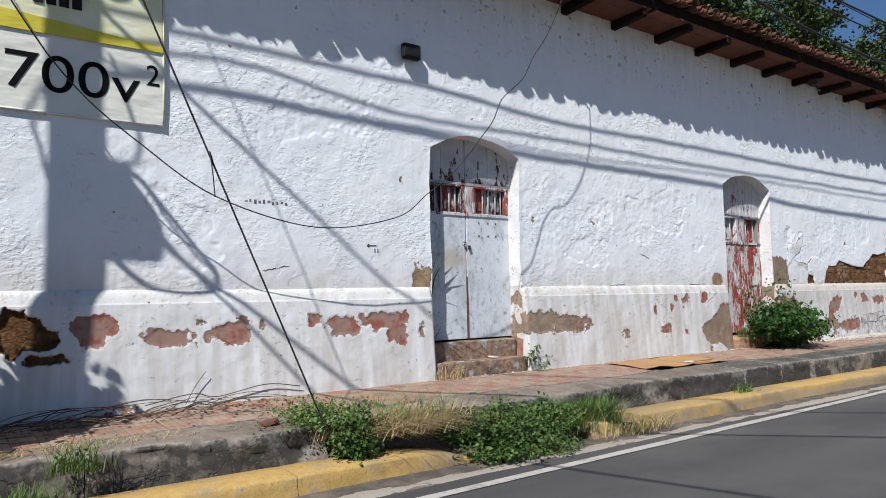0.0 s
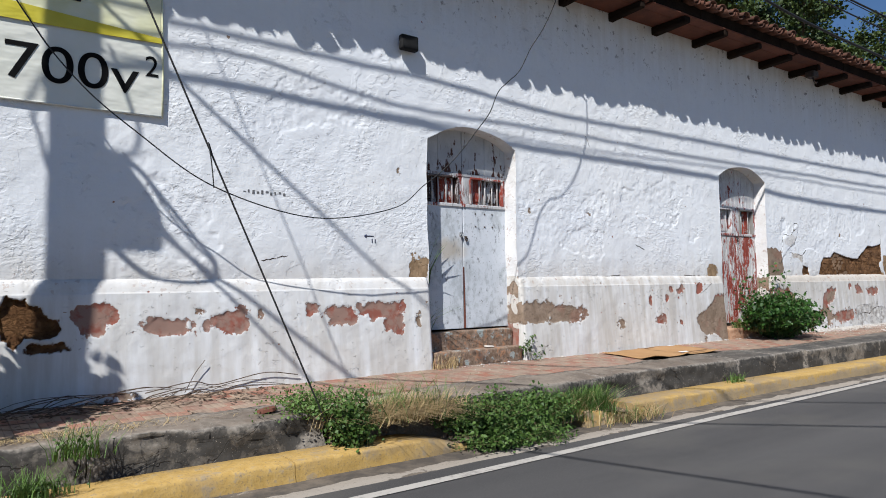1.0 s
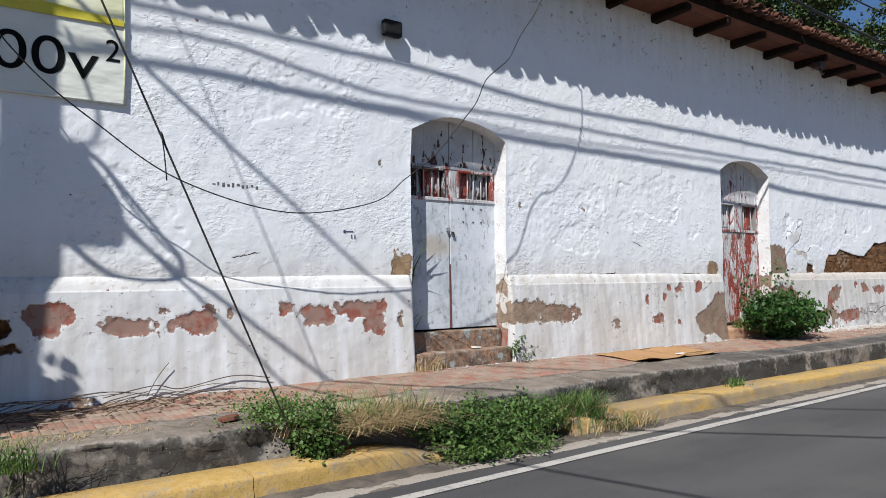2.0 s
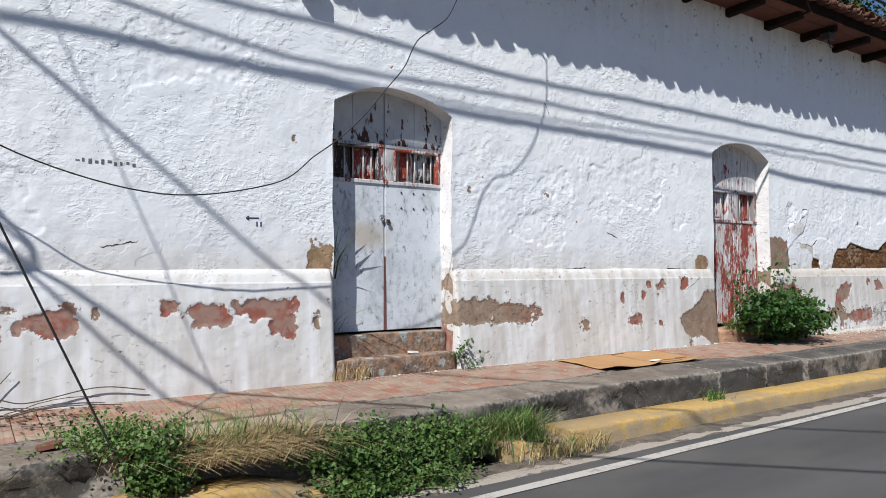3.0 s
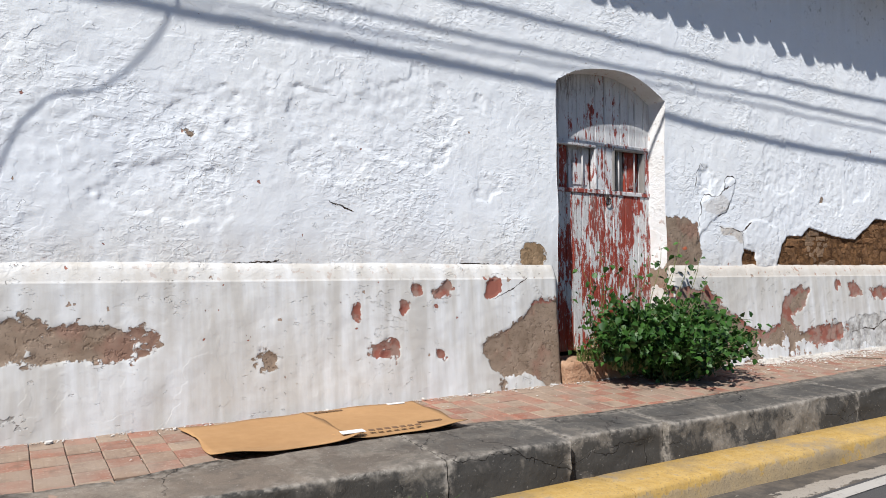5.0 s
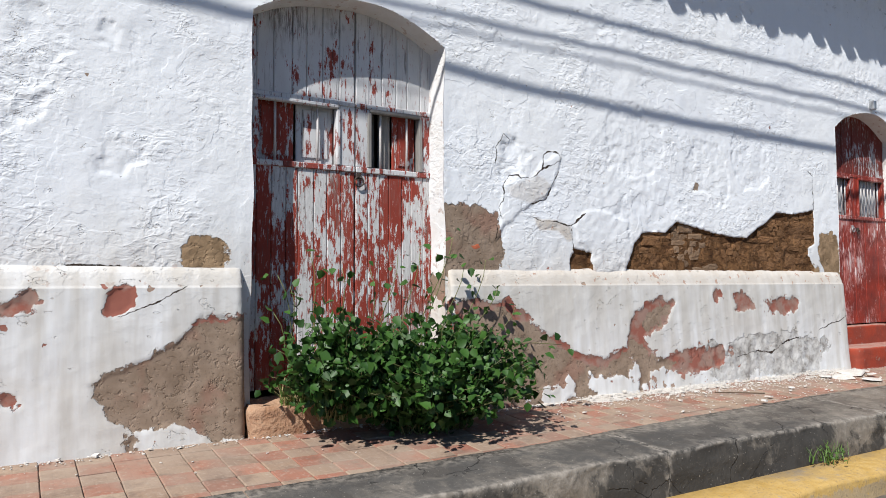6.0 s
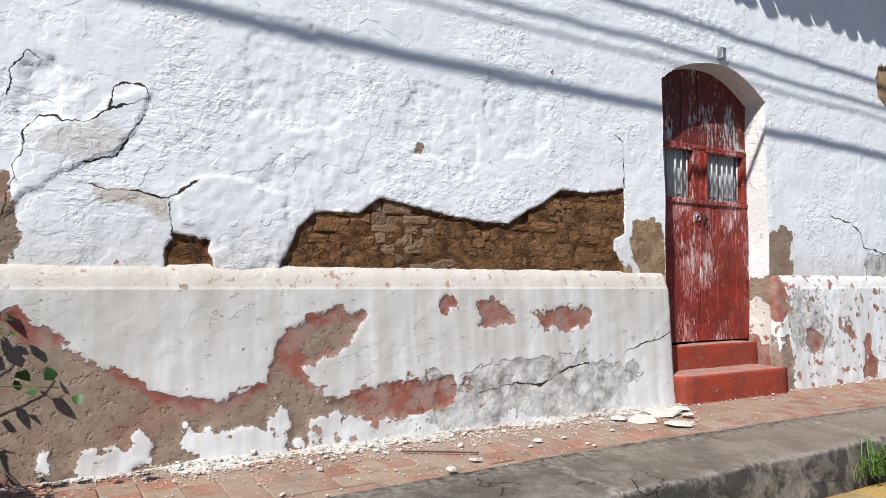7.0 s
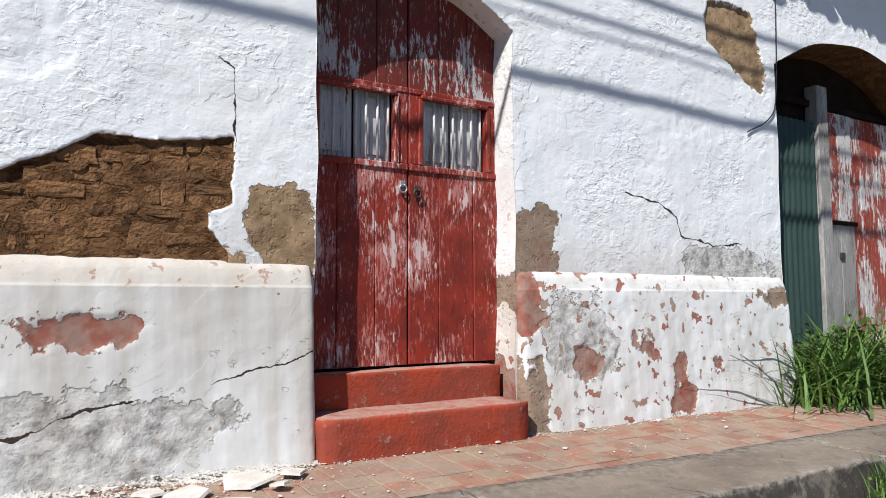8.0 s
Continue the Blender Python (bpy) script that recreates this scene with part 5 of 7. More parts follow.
GREY_BOARD = simple("bare_grey_wood", (0.16, 0.15, 0.14), (0.30, 0.285, 0.27), 9, 0.85, False, 0.5, 0.004, grain=(1, 1, 0.2))
d1 = double_door("door_1", DOORWAYS[0], 4.525, 0.36, 1.685, 2.005, [(3.99, 4.455), (4.635, 5.09)], (DOOR_SHEET, splotched_boards(), (DARK_FLAKED, DOOR_MIX), PALE_IRON, DOOR_PALE), (0.60, 0.29), 5, "closed arched double door with chalky white panels and flaking red", 11, (), (DARK_FLAKED, DOOR_MIX))
d2 = double_door("door_2", DOORWAYS[1], 9.80, 0.20, 1.53, 1.93, [(9.17, 9.68), (9.90, 10.26)], (DOOR_MIX, DOOR_PALE, (DOOR_MIX, DOOR_PALE), PALE_IRON, DOOR_PALE), (0.085, 0.10), 2, "closed arched double door, red paint flaking off white boards", 23, ((1, 0),), (DOOR_PALE, GREY_BOARD))
d3 = double_door("door_3", DOORWAYS[2], 15.37, 0.385, 1.475, 1.90, [(14.83, 15.29), (15.45, 15.90)], (DOOR_RED, DOOR_SHADED, (DOOR_PALE, DOOR_GREY), PALE_IRON, DOOR_RED), (0.20, 0.20), 7, "closed arched double door painted worn red with barred lights", 35)


def ring_pull(x, z, parent, mat, r=0.022):
    pts = [(x + r * math.sin(a), DOOR_Y - 0.018, z - r + r * math.cos(a)) for a in np.linspace(0.2, 6.1, 14)]
    ob = tube("ring_handle", pts, 0.005, mat, parent, "iron ring handle", 6)
    part("lock_plate", slab(bmesh.new(), x - 0.018, x + 0.018, DOOR_Y - 0.014, DOOR_Y + 0.001, z - 0.012, z + 0.022, 0.004), mat, parent)
    return ob


RUSTY = simple("dark_red_brown_bare_wood", (0.10, 0.035, 0.025), (0.22, 0.085, 0.06), 9, 0.8, False, 0.4, 0.003, grain=(1, 1, 0.2))
for bx in (4.70, 4.83, 4.94):
    for bz in (1.46, 1.60):
        tube("bolt", [(bx, DOOR_Y - 0.006, bz), (bx, DOOR_Y + 0.004, bz)], 0.009, IRON, d1, "", 8)
v = [(4.522, DOOR_Y - 0.005, 0.365), (4.543, DOOR_Y - 0.005, 0.365), (4.538, DOOR_Y - 0.005, 0.72), (4.530, DOOR_Y - 0.005, 1.02), (4.522, DOOR_Y - 0.005, 1.02)]
v += [(x, y + 0.004, z) for x, y, z in v]
mesh_part("cover_strip", v, [(0, 1, 2, 3, 4), (9, 8, 7, 6, 5)] + [(k, k + 5, (k + 1) % 5 + 5, (k + 1) % 5) for k in range(5)], RUSTY, d1, "worn dark red strip over the joint")
ring_pull(4.49, 1.37, d1, STEEL, 0.015)
ring_pull(4.56, 1.33, d1, IRON, 0.015)
ring_pull(9.82, 1.48, d2, IRON, 0.03)
ring_pull(15.33, 1.37, d3, STEEL)
ring_pull(15.42, 1.35, d3, IRON)


def rough_block(name, x0, x1, y0, y1, z0, z1, mat, amp=0.010, seed=1, parent=None, label="", cuts=9):
    bm = bmesh.new()
    bmesh.ops.create_cube(bm, size=1.0)
    bmesh.ops.subdivide_edges(bm, edges=bm.edges[:], cuts=cuts, use_grid_fill=True)
    for v in bm.verts:
        c = v.co.copy()
        r = Vector([max(0, abs(q) - 0.42) / 0.08 for q in c])
        c *= 1 - 0.02 * min(1, r.x * r.y + r.y * r.z + r.x * r.z)
        p = Vector((x0 + (c.x + 0.5) * (x1 - x0), y0 + (c.y + 0.5) * (y1 - y0), z0 + (c.z + 0.5) * (z1 - z0)))
        n = noise.noise_vector(p * 7 + Vector((seed, 0, 0))) + 0.5 * noise.noise_vector(p * 19 + Vector((seed, 3, 0)))
        v.co = p + n * amp
    return part(name, bm, mat, parent, label, True)


def doorstep(name, x0, x1, zm, zt, mat, label, amp, seed, front=5.72):
    st = empty(name, (x0 + x1) / 2, 5.8, 0, label, "doorstep", kind="structure")
    rough_block("tread", x0 + 0.01, x1 - 0.01, front, 5.99, -0.05, zm, mat, amp, seed, st, "", 12)
    rough_block("riser", x0 + 0.012, x1 - 0.012, 5.875, 5.995, zm - 0.02, zt, mat, amp, seed + 4, st, "", 12)
    return st


doorstep("doorstep_1", 3.91, 5.14, 0.155, 0.345, STEP_OLD, "worn stone doorstep with scraps of blue and orange paint", 0.008, 2)
doorstep("doorstep_3", 14.73, 15.93, 0.195, 0.375, STEP_RED, "two red painted masonry doorsteps, scuffed", 0.005, 9, 5.615)
st2 = empty("doorstep_2", 9.7, 5.8, 0, "crumbling orange masonry doorstep under weeds", "doorstep", kind="structure")
rough_block("tread", 9.07, 10.36, 5.66, 5.99, -0.05, 0.16, EARTHWORK, 0.022, 7, st2, "", 12)

WEATHERED = peeling_wood("silvery_weathered_wood", (0.30, 0.29, 0.28), (0.40, 0.39, 0.38), (0.10, 0.085, 0.075), 0.53, 0.05)
# the wide doorway closed with sheet metal and boards
d4 = empty("door_4", 19.6, 6.1, 0, "tall doorway closed with green corrugated sheet and old boards", "door", kind="structure")
cx = np.linspace(18.44, 19.46, 86)
vv, ff = [], []
for i, x in enumerate(cx):
    yy = 6.08 + 0.012 * math.sin((x - 18.44) / 0.078 * 2 * math.pi)
    vv += [(x, yy, 0.12), (x, yy, 2.28), (x, yy + 0.004, 0.12), (x, yy + 0.004, 2.28)]
    if i:
        a = 4 * i - 4
        ff += [(a, a + 4, a + 5, a + 1), (a + 2, a + 3, a + 7, a + 6)]
mesh_part("corrugated_sheet", vv, ff, CORRUGATED, d4, "dark green corrugated metal sheet", True)
box("post", 19.47, 19.63, 6.05, 6.17, 0.0, 2.62, WEATHERED, d4, "grey weathered timber post", 0.008)
boards(19.64, 20.06, 0.21, 6.10, 0.05, lambda x: 1.42, WEATHERED, d4, 3)
boards(19.64, 20.06, 0.21, 6.10, 1.43, lambda x: 2.42, DOOR_MIX, d4, 4)
boards(20.07, 20.90, 0.14, 6.11, 0.05, lambda x: 2.42, DOOR_MIX, d4, 5)
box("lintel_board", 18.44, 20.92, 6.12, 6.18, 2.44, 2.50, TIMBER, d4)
box("latch", 19.80, 19.87, 6.085, 6.11, 1.10, 1.16, IRON, d4)
box("strap", 19.66, 20.10, 6.084, 6.11, 1.405, 1.445, TIMBER, d4)
# near-black boards stand in for the unlit interior behind the sheet and arch
box("dark_interior_board", 18.44, 19.47, 6.18, 6.20, 0.0, 2.9, TIMBER, d4)
box("dark_interior_board", 19.47, 20.92, 6.18, 6.20, 2.3, 2.95, TIMBER, d4)

# adobe courses showing where the plaster has fallen
rng = random.Random(21)


def lump_data(x, y, z, w, h, d, seed):
    verts, faces = [], []
    rng2 = random.Random(seed)
    ring = 8
    for lev, (s, off) in enumerate(((1.05, 0.0), (1.0, 0.55), (0.93, 0.9), (0.45, 1.0))):
        for k in range(ring):
            a = 2 * math.pi * k / ring
            ca, sa = math.cos(a), math.sin(a)
            q = (abs(ca) ** 5 + abs(sa) ** 5) ** -0.2 * (1 + rng2.uniform(-0.30, 0.22))
            verts.append((x + ca * q * s * w / 2, y - off * d * (1 + rng2.uniform(-0.2, 0.2)), z + sa * q * s * h / 2))
    for lev in range(3):
        for k in range(ring):
            a, b2 = lev * ring + k, lev * ring + (k + 1) % ring
            faces.append((a, b2, b2 + ring, a + ring))
    faces.append(tuple(range(3 * ring, 4 * ring)))
    return verts, faces


seed = 0
for z in (0.90, 0.955, 1.01, 1.065, 1.125, 1.18, 1.24, 1.295, 1.35, 1.41):
    x = 12.02 + rng.uniform(0, 0.08)
    while x < 14.34:
        w, h = rng.choice((0.05, 0.08, 0.10, 0.13, 0.19)) * rng.uniform(0.8, 1.25), rng.uniform(0.042, 0.082)
        px, pz = np.array([[x + w / 2]]), np.array([[z]])
        room = float(polygon(px, pz, BIG_ADOBE, 2, 0.022)[0, 0])
        pale = 12.40 < x < 12.85
        if room > 0.030 and rng.random() < (0.97 if pale or x > 13.4 else 0.88):
            seed += 1
            v, f = lump_data(x + w / 2, WALL_Y + 0.026, z + rng.uniform(-0.016, 0.016), w, h, rng.uniform(0.006, 0.016), seed)
            mesh_part("adobe_lump", v, f, ADOBE_PALE if pale else ADOBE, wall)
        x += w + rng.uniform(0.002, 0.010)
v, f = lump_data(10.56, WALL_Y + 0.010, 1.05, 0.095, 0.05, 0.010, 77)
mesh_part("brick", v, f, simple("orange_brick", (0.48, 0.13, 0.06), (0.38, 0.11, 0.06), 20, 0.9, False), wall, "chipped orange brick end")

# ---- fixtures on the wall ----
lampbox = empty("wall_floodlight", 3.69, WALL_Y, 3.22, "small square black floodlight fixed to the wall", "floodlight")
box("housing", 3.585, 3.785, WALL_Y - 0.10, WALL_Y - 0.03, 3.15, 3.30, BLACK, lampbox, "", 0.012)
box("bracket", 3.65, 3.72, WALL_Y - 0.04, WALL_Y + 0.01, 3.20, 3.25, BLACK, lampbox)
box("lens_glass", 3.605, 3.765, WALL_Y - 0.104, WALL_Y - 0.099, 3.168, 3.282, BLACK, lampbox, "dark glass front", 0.001)

hang = empty("wall_hook", 15.40, WALL_Y, 2.60, "short grey iron peg above the doorway", "hook")
box("peg", 15.375, 15.425, WALL_Y - 0.05, WALL_Y + 0.01, 2.555, 2.645, STEEL, hang, "", 0.006)
bracket = empty("eave_bracket", 11.245, 5.4, 4.1, "dark iron bracket hanging under the eave", "bracket")
box("plate", 11.165, 11.325, 5.36, 5.50, 4.05, 4.15, IRON, bracket, "", 0.01)
tube("hook", [(11.245, 5.42, 4.06), (11.245, 5.40, 3.98), (11.27, 5.38, 3.95), (11.30, 5.38, 3.98)], 0.012, IRON, bracket)

# banner, roped to the wall
banner = empty("banner", 0.3, WALL_Y, 2.7, "pale vinyl banner with black lettering and yellow stripe", "banner")


def cloth(name, x0, x1, z0, z1, mat, y, amp, label="", sag=0.03, taper=0.0):
    xs, zs = np.linspace(x0, x1, 60), np.linspace(z0, z1, 26)
    verts, faces = [], []
    for side in (0, 1):
        for i, x in enumerate(xs):
            for j, z in enumerate(zs):
                z = z0 + (z - z0) * (1 - taper * (x - x0) / (x1 - x0))
                fold = 0.5 * amp * float(rough2(x * 0.7, z * 2.0, 2.0, 3, 2))
                verts.append((x, y - 0.012 + fold * 0.5 + 0.003 * side, z - sag * math.sin(math.pi * (x - x0) / (x1 - x0)) * (1 - j / 25)))
    n, m = 60, 26
    for side in (0, 1):
        o = side * n * m
        for i in range(n - 1):
            for j in range(m - 1):
                q = (o + i * m + j, o + (i + 1) * m + j, o + (i + 1) * m + j + 1, o + i * m + j + 1)
                faces.append(q if side == 0 else q[::-1])
    return mesh_part(name, verts, faces, mat, banner, label, True)


BY = WALL_Y - 0.006
cloth("lower_panel", -0.55, 1.355, 2.19, 2.80, BANNER_WHITE, BY, 0.008, "white lower panel", 0.0)
cloth("upper_panel", -0.55, 1.335, 2.80, 3.55, BANNER_YELLOW, BY - 0.004, 0.02, "pale yellow upper panel", 0.02)
cloth("stripe", -0.55, 1.345, 2.775, 2.96, BANNER_STRIPE, BY - 0.012, 0.03, "yellow folded stripe", 0.012, 0.78)
tube("hem", [(-0.55, BY - 0.012, 2.19), (0.4, BY - 0.012, 2.187), (1.35, BY - 0.012, 2.19)], 0.008, BANNER_WHITE, banner)
tube("hem", [(1.352, BY - 0.012, 2.18), (1.356, BY - 0.012, 2.5), (1.350, BY - 0.012, 2.80), (1.34, BY - 0.012, 3.5)], 0.008, BANNER_YELLOW, banner)


INK_BLACK = simple("matt_black_ink", (0.006, 0.006, 0.007), (0.012, 0.012, 0.012), 20, 0.95, True, 0.05, spec=0.05)


def lettering(text, x, z, size, stretch, name, parent, mat, y):
    cu = bpy.data.curves.new(name, "FONT")
    cu.body, cu.size, cu.extrude, cu.offset = text, size, 0.001, 0.0
    ob = new(name, cu)
    me = bpy.data.meshes.new_from_object(ob.evaluated_get(bpy.context.evaluated_depsgraph_get()))
    bpy.data.objects.remove(ob)
    me.materials.append(mat)
    ob = new(name, me)
    ob.matrix_basis = Matrix.LocRotScale((x, y, z), Euler((math.pi / 2, 0, 0)), Vector((stretch, 1, 1)))
    return under(ob, parent)


lettering("700v", 0.255, 2.345, 0.39, 1.22, "lettering", banner, INK_BLACK, BY - 0.0150)
lettering("2", 1.215, 2.50, 0.235, 0.95, "lettering", banner, INK_BLACK, BY - 0.0150)
for k in range(4):
    box("text_bar", 0.44 + 0.085 * k, 0.505 + 0.085 * k, BY - 0.026, BY - 0.018, 2.985, 3.10, BLACK, banner, "", 0.002)

# scrawled marks on the wall, as plain bars
INK = simple("blue_black_ink", (0.03, 0.04, 0.09), (0.05, 0.06, 0.12), 30, 0.8, False)
mark = empty("painted_mark", 3.28, WALL_Y, 1.26, "small dark blue arrow and bars on the wall", "marking")
for p, q in (((3.20, 1.30), (3.30, 1.302)), ((3.20, 1.30), (3.222, 1.314)), ((3.20, 1.30), (3.222, 1.286)), ((3.285, 1.275), (3.287, 1.238)), ((3.318, 1.275), (3.318, 1.238))):
    ends = [(p[0] + (q[0] - p[0]) * s, p[1] + (q[1] - p[1]) * s) for s in (0, 0.25, 0.5, 0.75, 1)]
    tube("bar", [(a, WALL_Y - float(wall_lay(a, c)) + 0.003, c) for a, c in ends], 0.0072, INK, mark, "", 6)
FADED = simple("faded_black_ink", (0.05, 0.05, 0.055), (0.22, 0.22, 0.23), 60, 0.9, False)
stencil = empty("stencil_mark", 2.22, WALL_Y, 1.65, "faded black stencil bars on the wall", "marking")
rng = random.Random(2)
for k in range(10):
    x = 2.02 + 0.040 * k
    yb = WALL_Y - float(wall_lay(x + 0.008, 1.65)) - 0.0025
    box("bar", x, x + rng.uniform(0.014, 0.026), yb, yb + 0.006, 1.632 + rng.uniform(-0.012, 0.012), 1.660 + rng.uniform(-0.01, 0.01), FADED, stencil, "", 0.001)

# ---- poles, cables, wires ----
PX, PY = -1.21, 4.60


def utility_pole(x, y, height, gear):
    pole = empty("utility_pole", x, y, -0.4, "round concrete utility pole carrying cables", "utility pole")
    tube("shaft", [(x, y, -0.42), (x, y, height / 2), (x, y, height)], 0.125, POLE, pole, "", 20, 0.085)
    box("crossarm", x - 0.6, x + 0.6, y - 0.05, y + 0.05, height - 0.6, height - 0.5, TIMBER, pole)
    if gear:
        side = [(0.12, 4.36), (0.27, 4.31), (0.41, 4.21), (0.49, 4.09), (0.53, 3.97), (0.535, 3.85), (0.51, 3.72), (0.12, 3.72)]
        n = len(side)
        vs = [(x + a, y - 0.05, c) for a, c in side] + [(x + a, y + 0.05, c) for a, c in side]
        fs = [tuple(range(n)), tuple(range(n, 2 * n))[::-1]] + [(k, n + k, n + (k + 1) % n, (k + 1) % n) for k in range(n)]
        mesh_part("housing", vs, fs, STEEL, pole, "grey steel housing with a sloped hood")
        box("clamp", x - 0.13, x + 0.2, y - 0.04, y + 0.04, 4.0, 4.08, IRON, pole)
    return pole


utility_pole(PX, PY, 8.4, True)
utility_pole(7.2, -6.4, 8.0, False)
utility_pole(2.0, -6.4, 6.5, False)


def eased(pts, n=14):
    """places along a smooth line through pts"""
    p = [np.array(q, float) for q in pts]
    p = [2 * p[0] - p[1]] + p + [2 * p[-1] - p[-2]]
    out = []
    for i in range(1, len(p) - 2):
        for t in np.arange(n) / n:
            out.append(0.5 * (2 * p[i] + (p[i + 1] - p[i - 1]) * t + (2 * p[i - 1] - 5 * p[i] + 4 * p[i + 1] - p[i + 2]) * t * t + (3 * p[i] - p[i - 1] - 3 * p[i + 1] + p[i + 2]) * t ** 3))
    out.append(p[-2])
    return out


def run(name, pts, radius, label, mat=CABLE, sides=8, n=14):
    """a cable eased through its points"""
    ob = tube(name, eased(pts, n), radius, mat, None, "", sides)
    return tagged(ob, label, "cable", "cables along the street" if "overhead" in name else "")


CY = 4.72
run("overhead_cable", [(PX, PY, 4.98), (0.0, CY, 4.80), (2.0, CY, 4.70), (3.6, CY, 4.62), (7.3, CY, 4.56), (9.6, CY, 4.40), (12.7, CY, 4.34), (18, CY, 4.28), (30, CY, 4.4), (44, CY, 4.9)], 0.019, "thick black bundled cable strung over the pavement")
run("overhead_cable", [(PX, PY, 5.5), (2.0, CY, 5.18), (4.1, CY, 5.05), (6.3, CY, 5.06), (9.3, CY, 5.03), (12.8, CY, 5.04), (20, CY, 4.98), (44, CY, 5.3)], 0.014, "thin black cable strung over the pavement")
run("overhead_cable", [(PX, PY, 5.25), (0.2, CY, 5.07), (1.2, CY, 4.93), (2.2, CY, 4.84), (4.1, CY, 4.85), (7.4, CY, 4.81), (12.6, CY, 4.81), (20, CY, 4.75), (44, CY, 5.1)], 0.011, "thin black cable strung over the pavement")
run("overhead_cable", [(PX, PY, 5.1), (2.2, CY - 0.1, 4.95), (4.1, CY - 0.1, 4.90), (7.4, CY - 0.1, 4.93), (12.6, CY - 0.1, 4.90), (20, CY - 0.1, 4.86), (44, CY, 5.0)], 0.007, "thin black cable strung over the pavement")
run("overhead_cable", [(PX, PY, 5.62), (1.6, 0.9, 6.10), (7.2, -6.4, 7.05)], 0.016, "black service cable crossing over the street")
run("overhead_cable", [(PX, PY, 4.26), (1.6, 0.9, 4.70), (7.2, -6.4, 5.58)], 0.018, "black service cable crossing over the street")
run("overhead_cable", [(PX, PY, 4.47), (0.4, -0.9, 4.37), (2.0, -6.4, 4.27)], 0.016, "black service cable crossing over the street")
guy = run("guy_wire", [(2.16, 4.40, -0.30), (1.30, 4.40, 1.64), (-1.18, 4.42, 7.22)], 0.006, "thin dark steel guy wire anchored in the pavement edge", CABLE, 6, 6)
run("loose_wire", [(1.30, 4.40, 1.64), (1.265, 4.39, 1.735), (1.28, 4.38, 1.62), (1.295, 4.375, 1.45)], 0.004, "loose curled end of wire on the guy", CABLE, 5, 5)
coil = empty("cable_coil", PX, PY, 3.8, "spare black cable looped on the pole", "cable coil")
LOOP = [(-1.10, 4.46), (-0.89, 4.39), (-0.64, 4.10), (-0.42, 3.83), (-0.26, 3.63), (-0.31, 3.46), (-0.55, 3.45), (-0.80, 3.54), (-0.99, 3.69), (-1.11, 3.82)]
tube("loop", eased([(x, 4.55, z) for x, z in LOOP], 6), 0.017, CABLE, coil)
tube("loop", eased([(x - 0.045 * (i in (2, 3, 4)), 4.53, z + 0.035 * (i > 3)) for i, (x, z) in enumerate(LOOP)], 6), 0.011, CABLE, coil)
tube("strand", eased([(-1.05, 4.55, 5.25), (-0.92, 4.55, 4.87), (-0.86, 4.55, 4.66), (-0.90, 4.55, 4.49), (-1.10, 4.55, 4.48)], 6), 0.012, CABLE, coil)
tube("strand", eased([(-1.34, 4.55, 5.2), (-1.58, 4.55, 4.78), (-1.54, 4.55, 4.54), (-1.47, 4.55, 4.28), (-1.32, 4.57, 4.15)], 6), 0.011, CABLE, coil)

run("drooping_wire", [(-0.6, 5.3, 4.2), (0.276, 5.37, 2.812), (0.659, 5.39, 2.308), (1.082, 5.41, 1.968), (1.665, 5.42, 1.605), (2.497, 5.42, 1.409), (3.251, 5.37, 1.523), (3.552, 5.31, 1.745), (3.744, 5.26, 1.899), (3.912, 5.22, 2.071), (4.095, 5.18, 2.302), (4.234, 5.155, 2.482), (4.354, 5.16, 2.706), (4.529, 5.205, 2.849), (4.7, 5.215, 2.996), (4.789, 5.14, 3.222), (4.938, 5.12, 3.433), (5.097, 5.12, 3.698), (5.25, 5.14, 4.0), (5.36, 5.2, 4.3)], 0.005, "thin black wire drooping in front of the wall", CABLE, 6, 8)
run("wall_wire", [(18.52, WALL_Y - 0.01, 4.1), (18.50, WALL_Y - 0.012, 3.0), (18.46, WALL_Y - 0.012, 2.3), (18.36, WALL_Y - 0.012, 2.1), (18.1, WALL_Y - 0.01, 1.97)], 0.005, "thin wire hanging down the wall", CABLE, 5, 6)

# ---- cardboard on the pavement ----


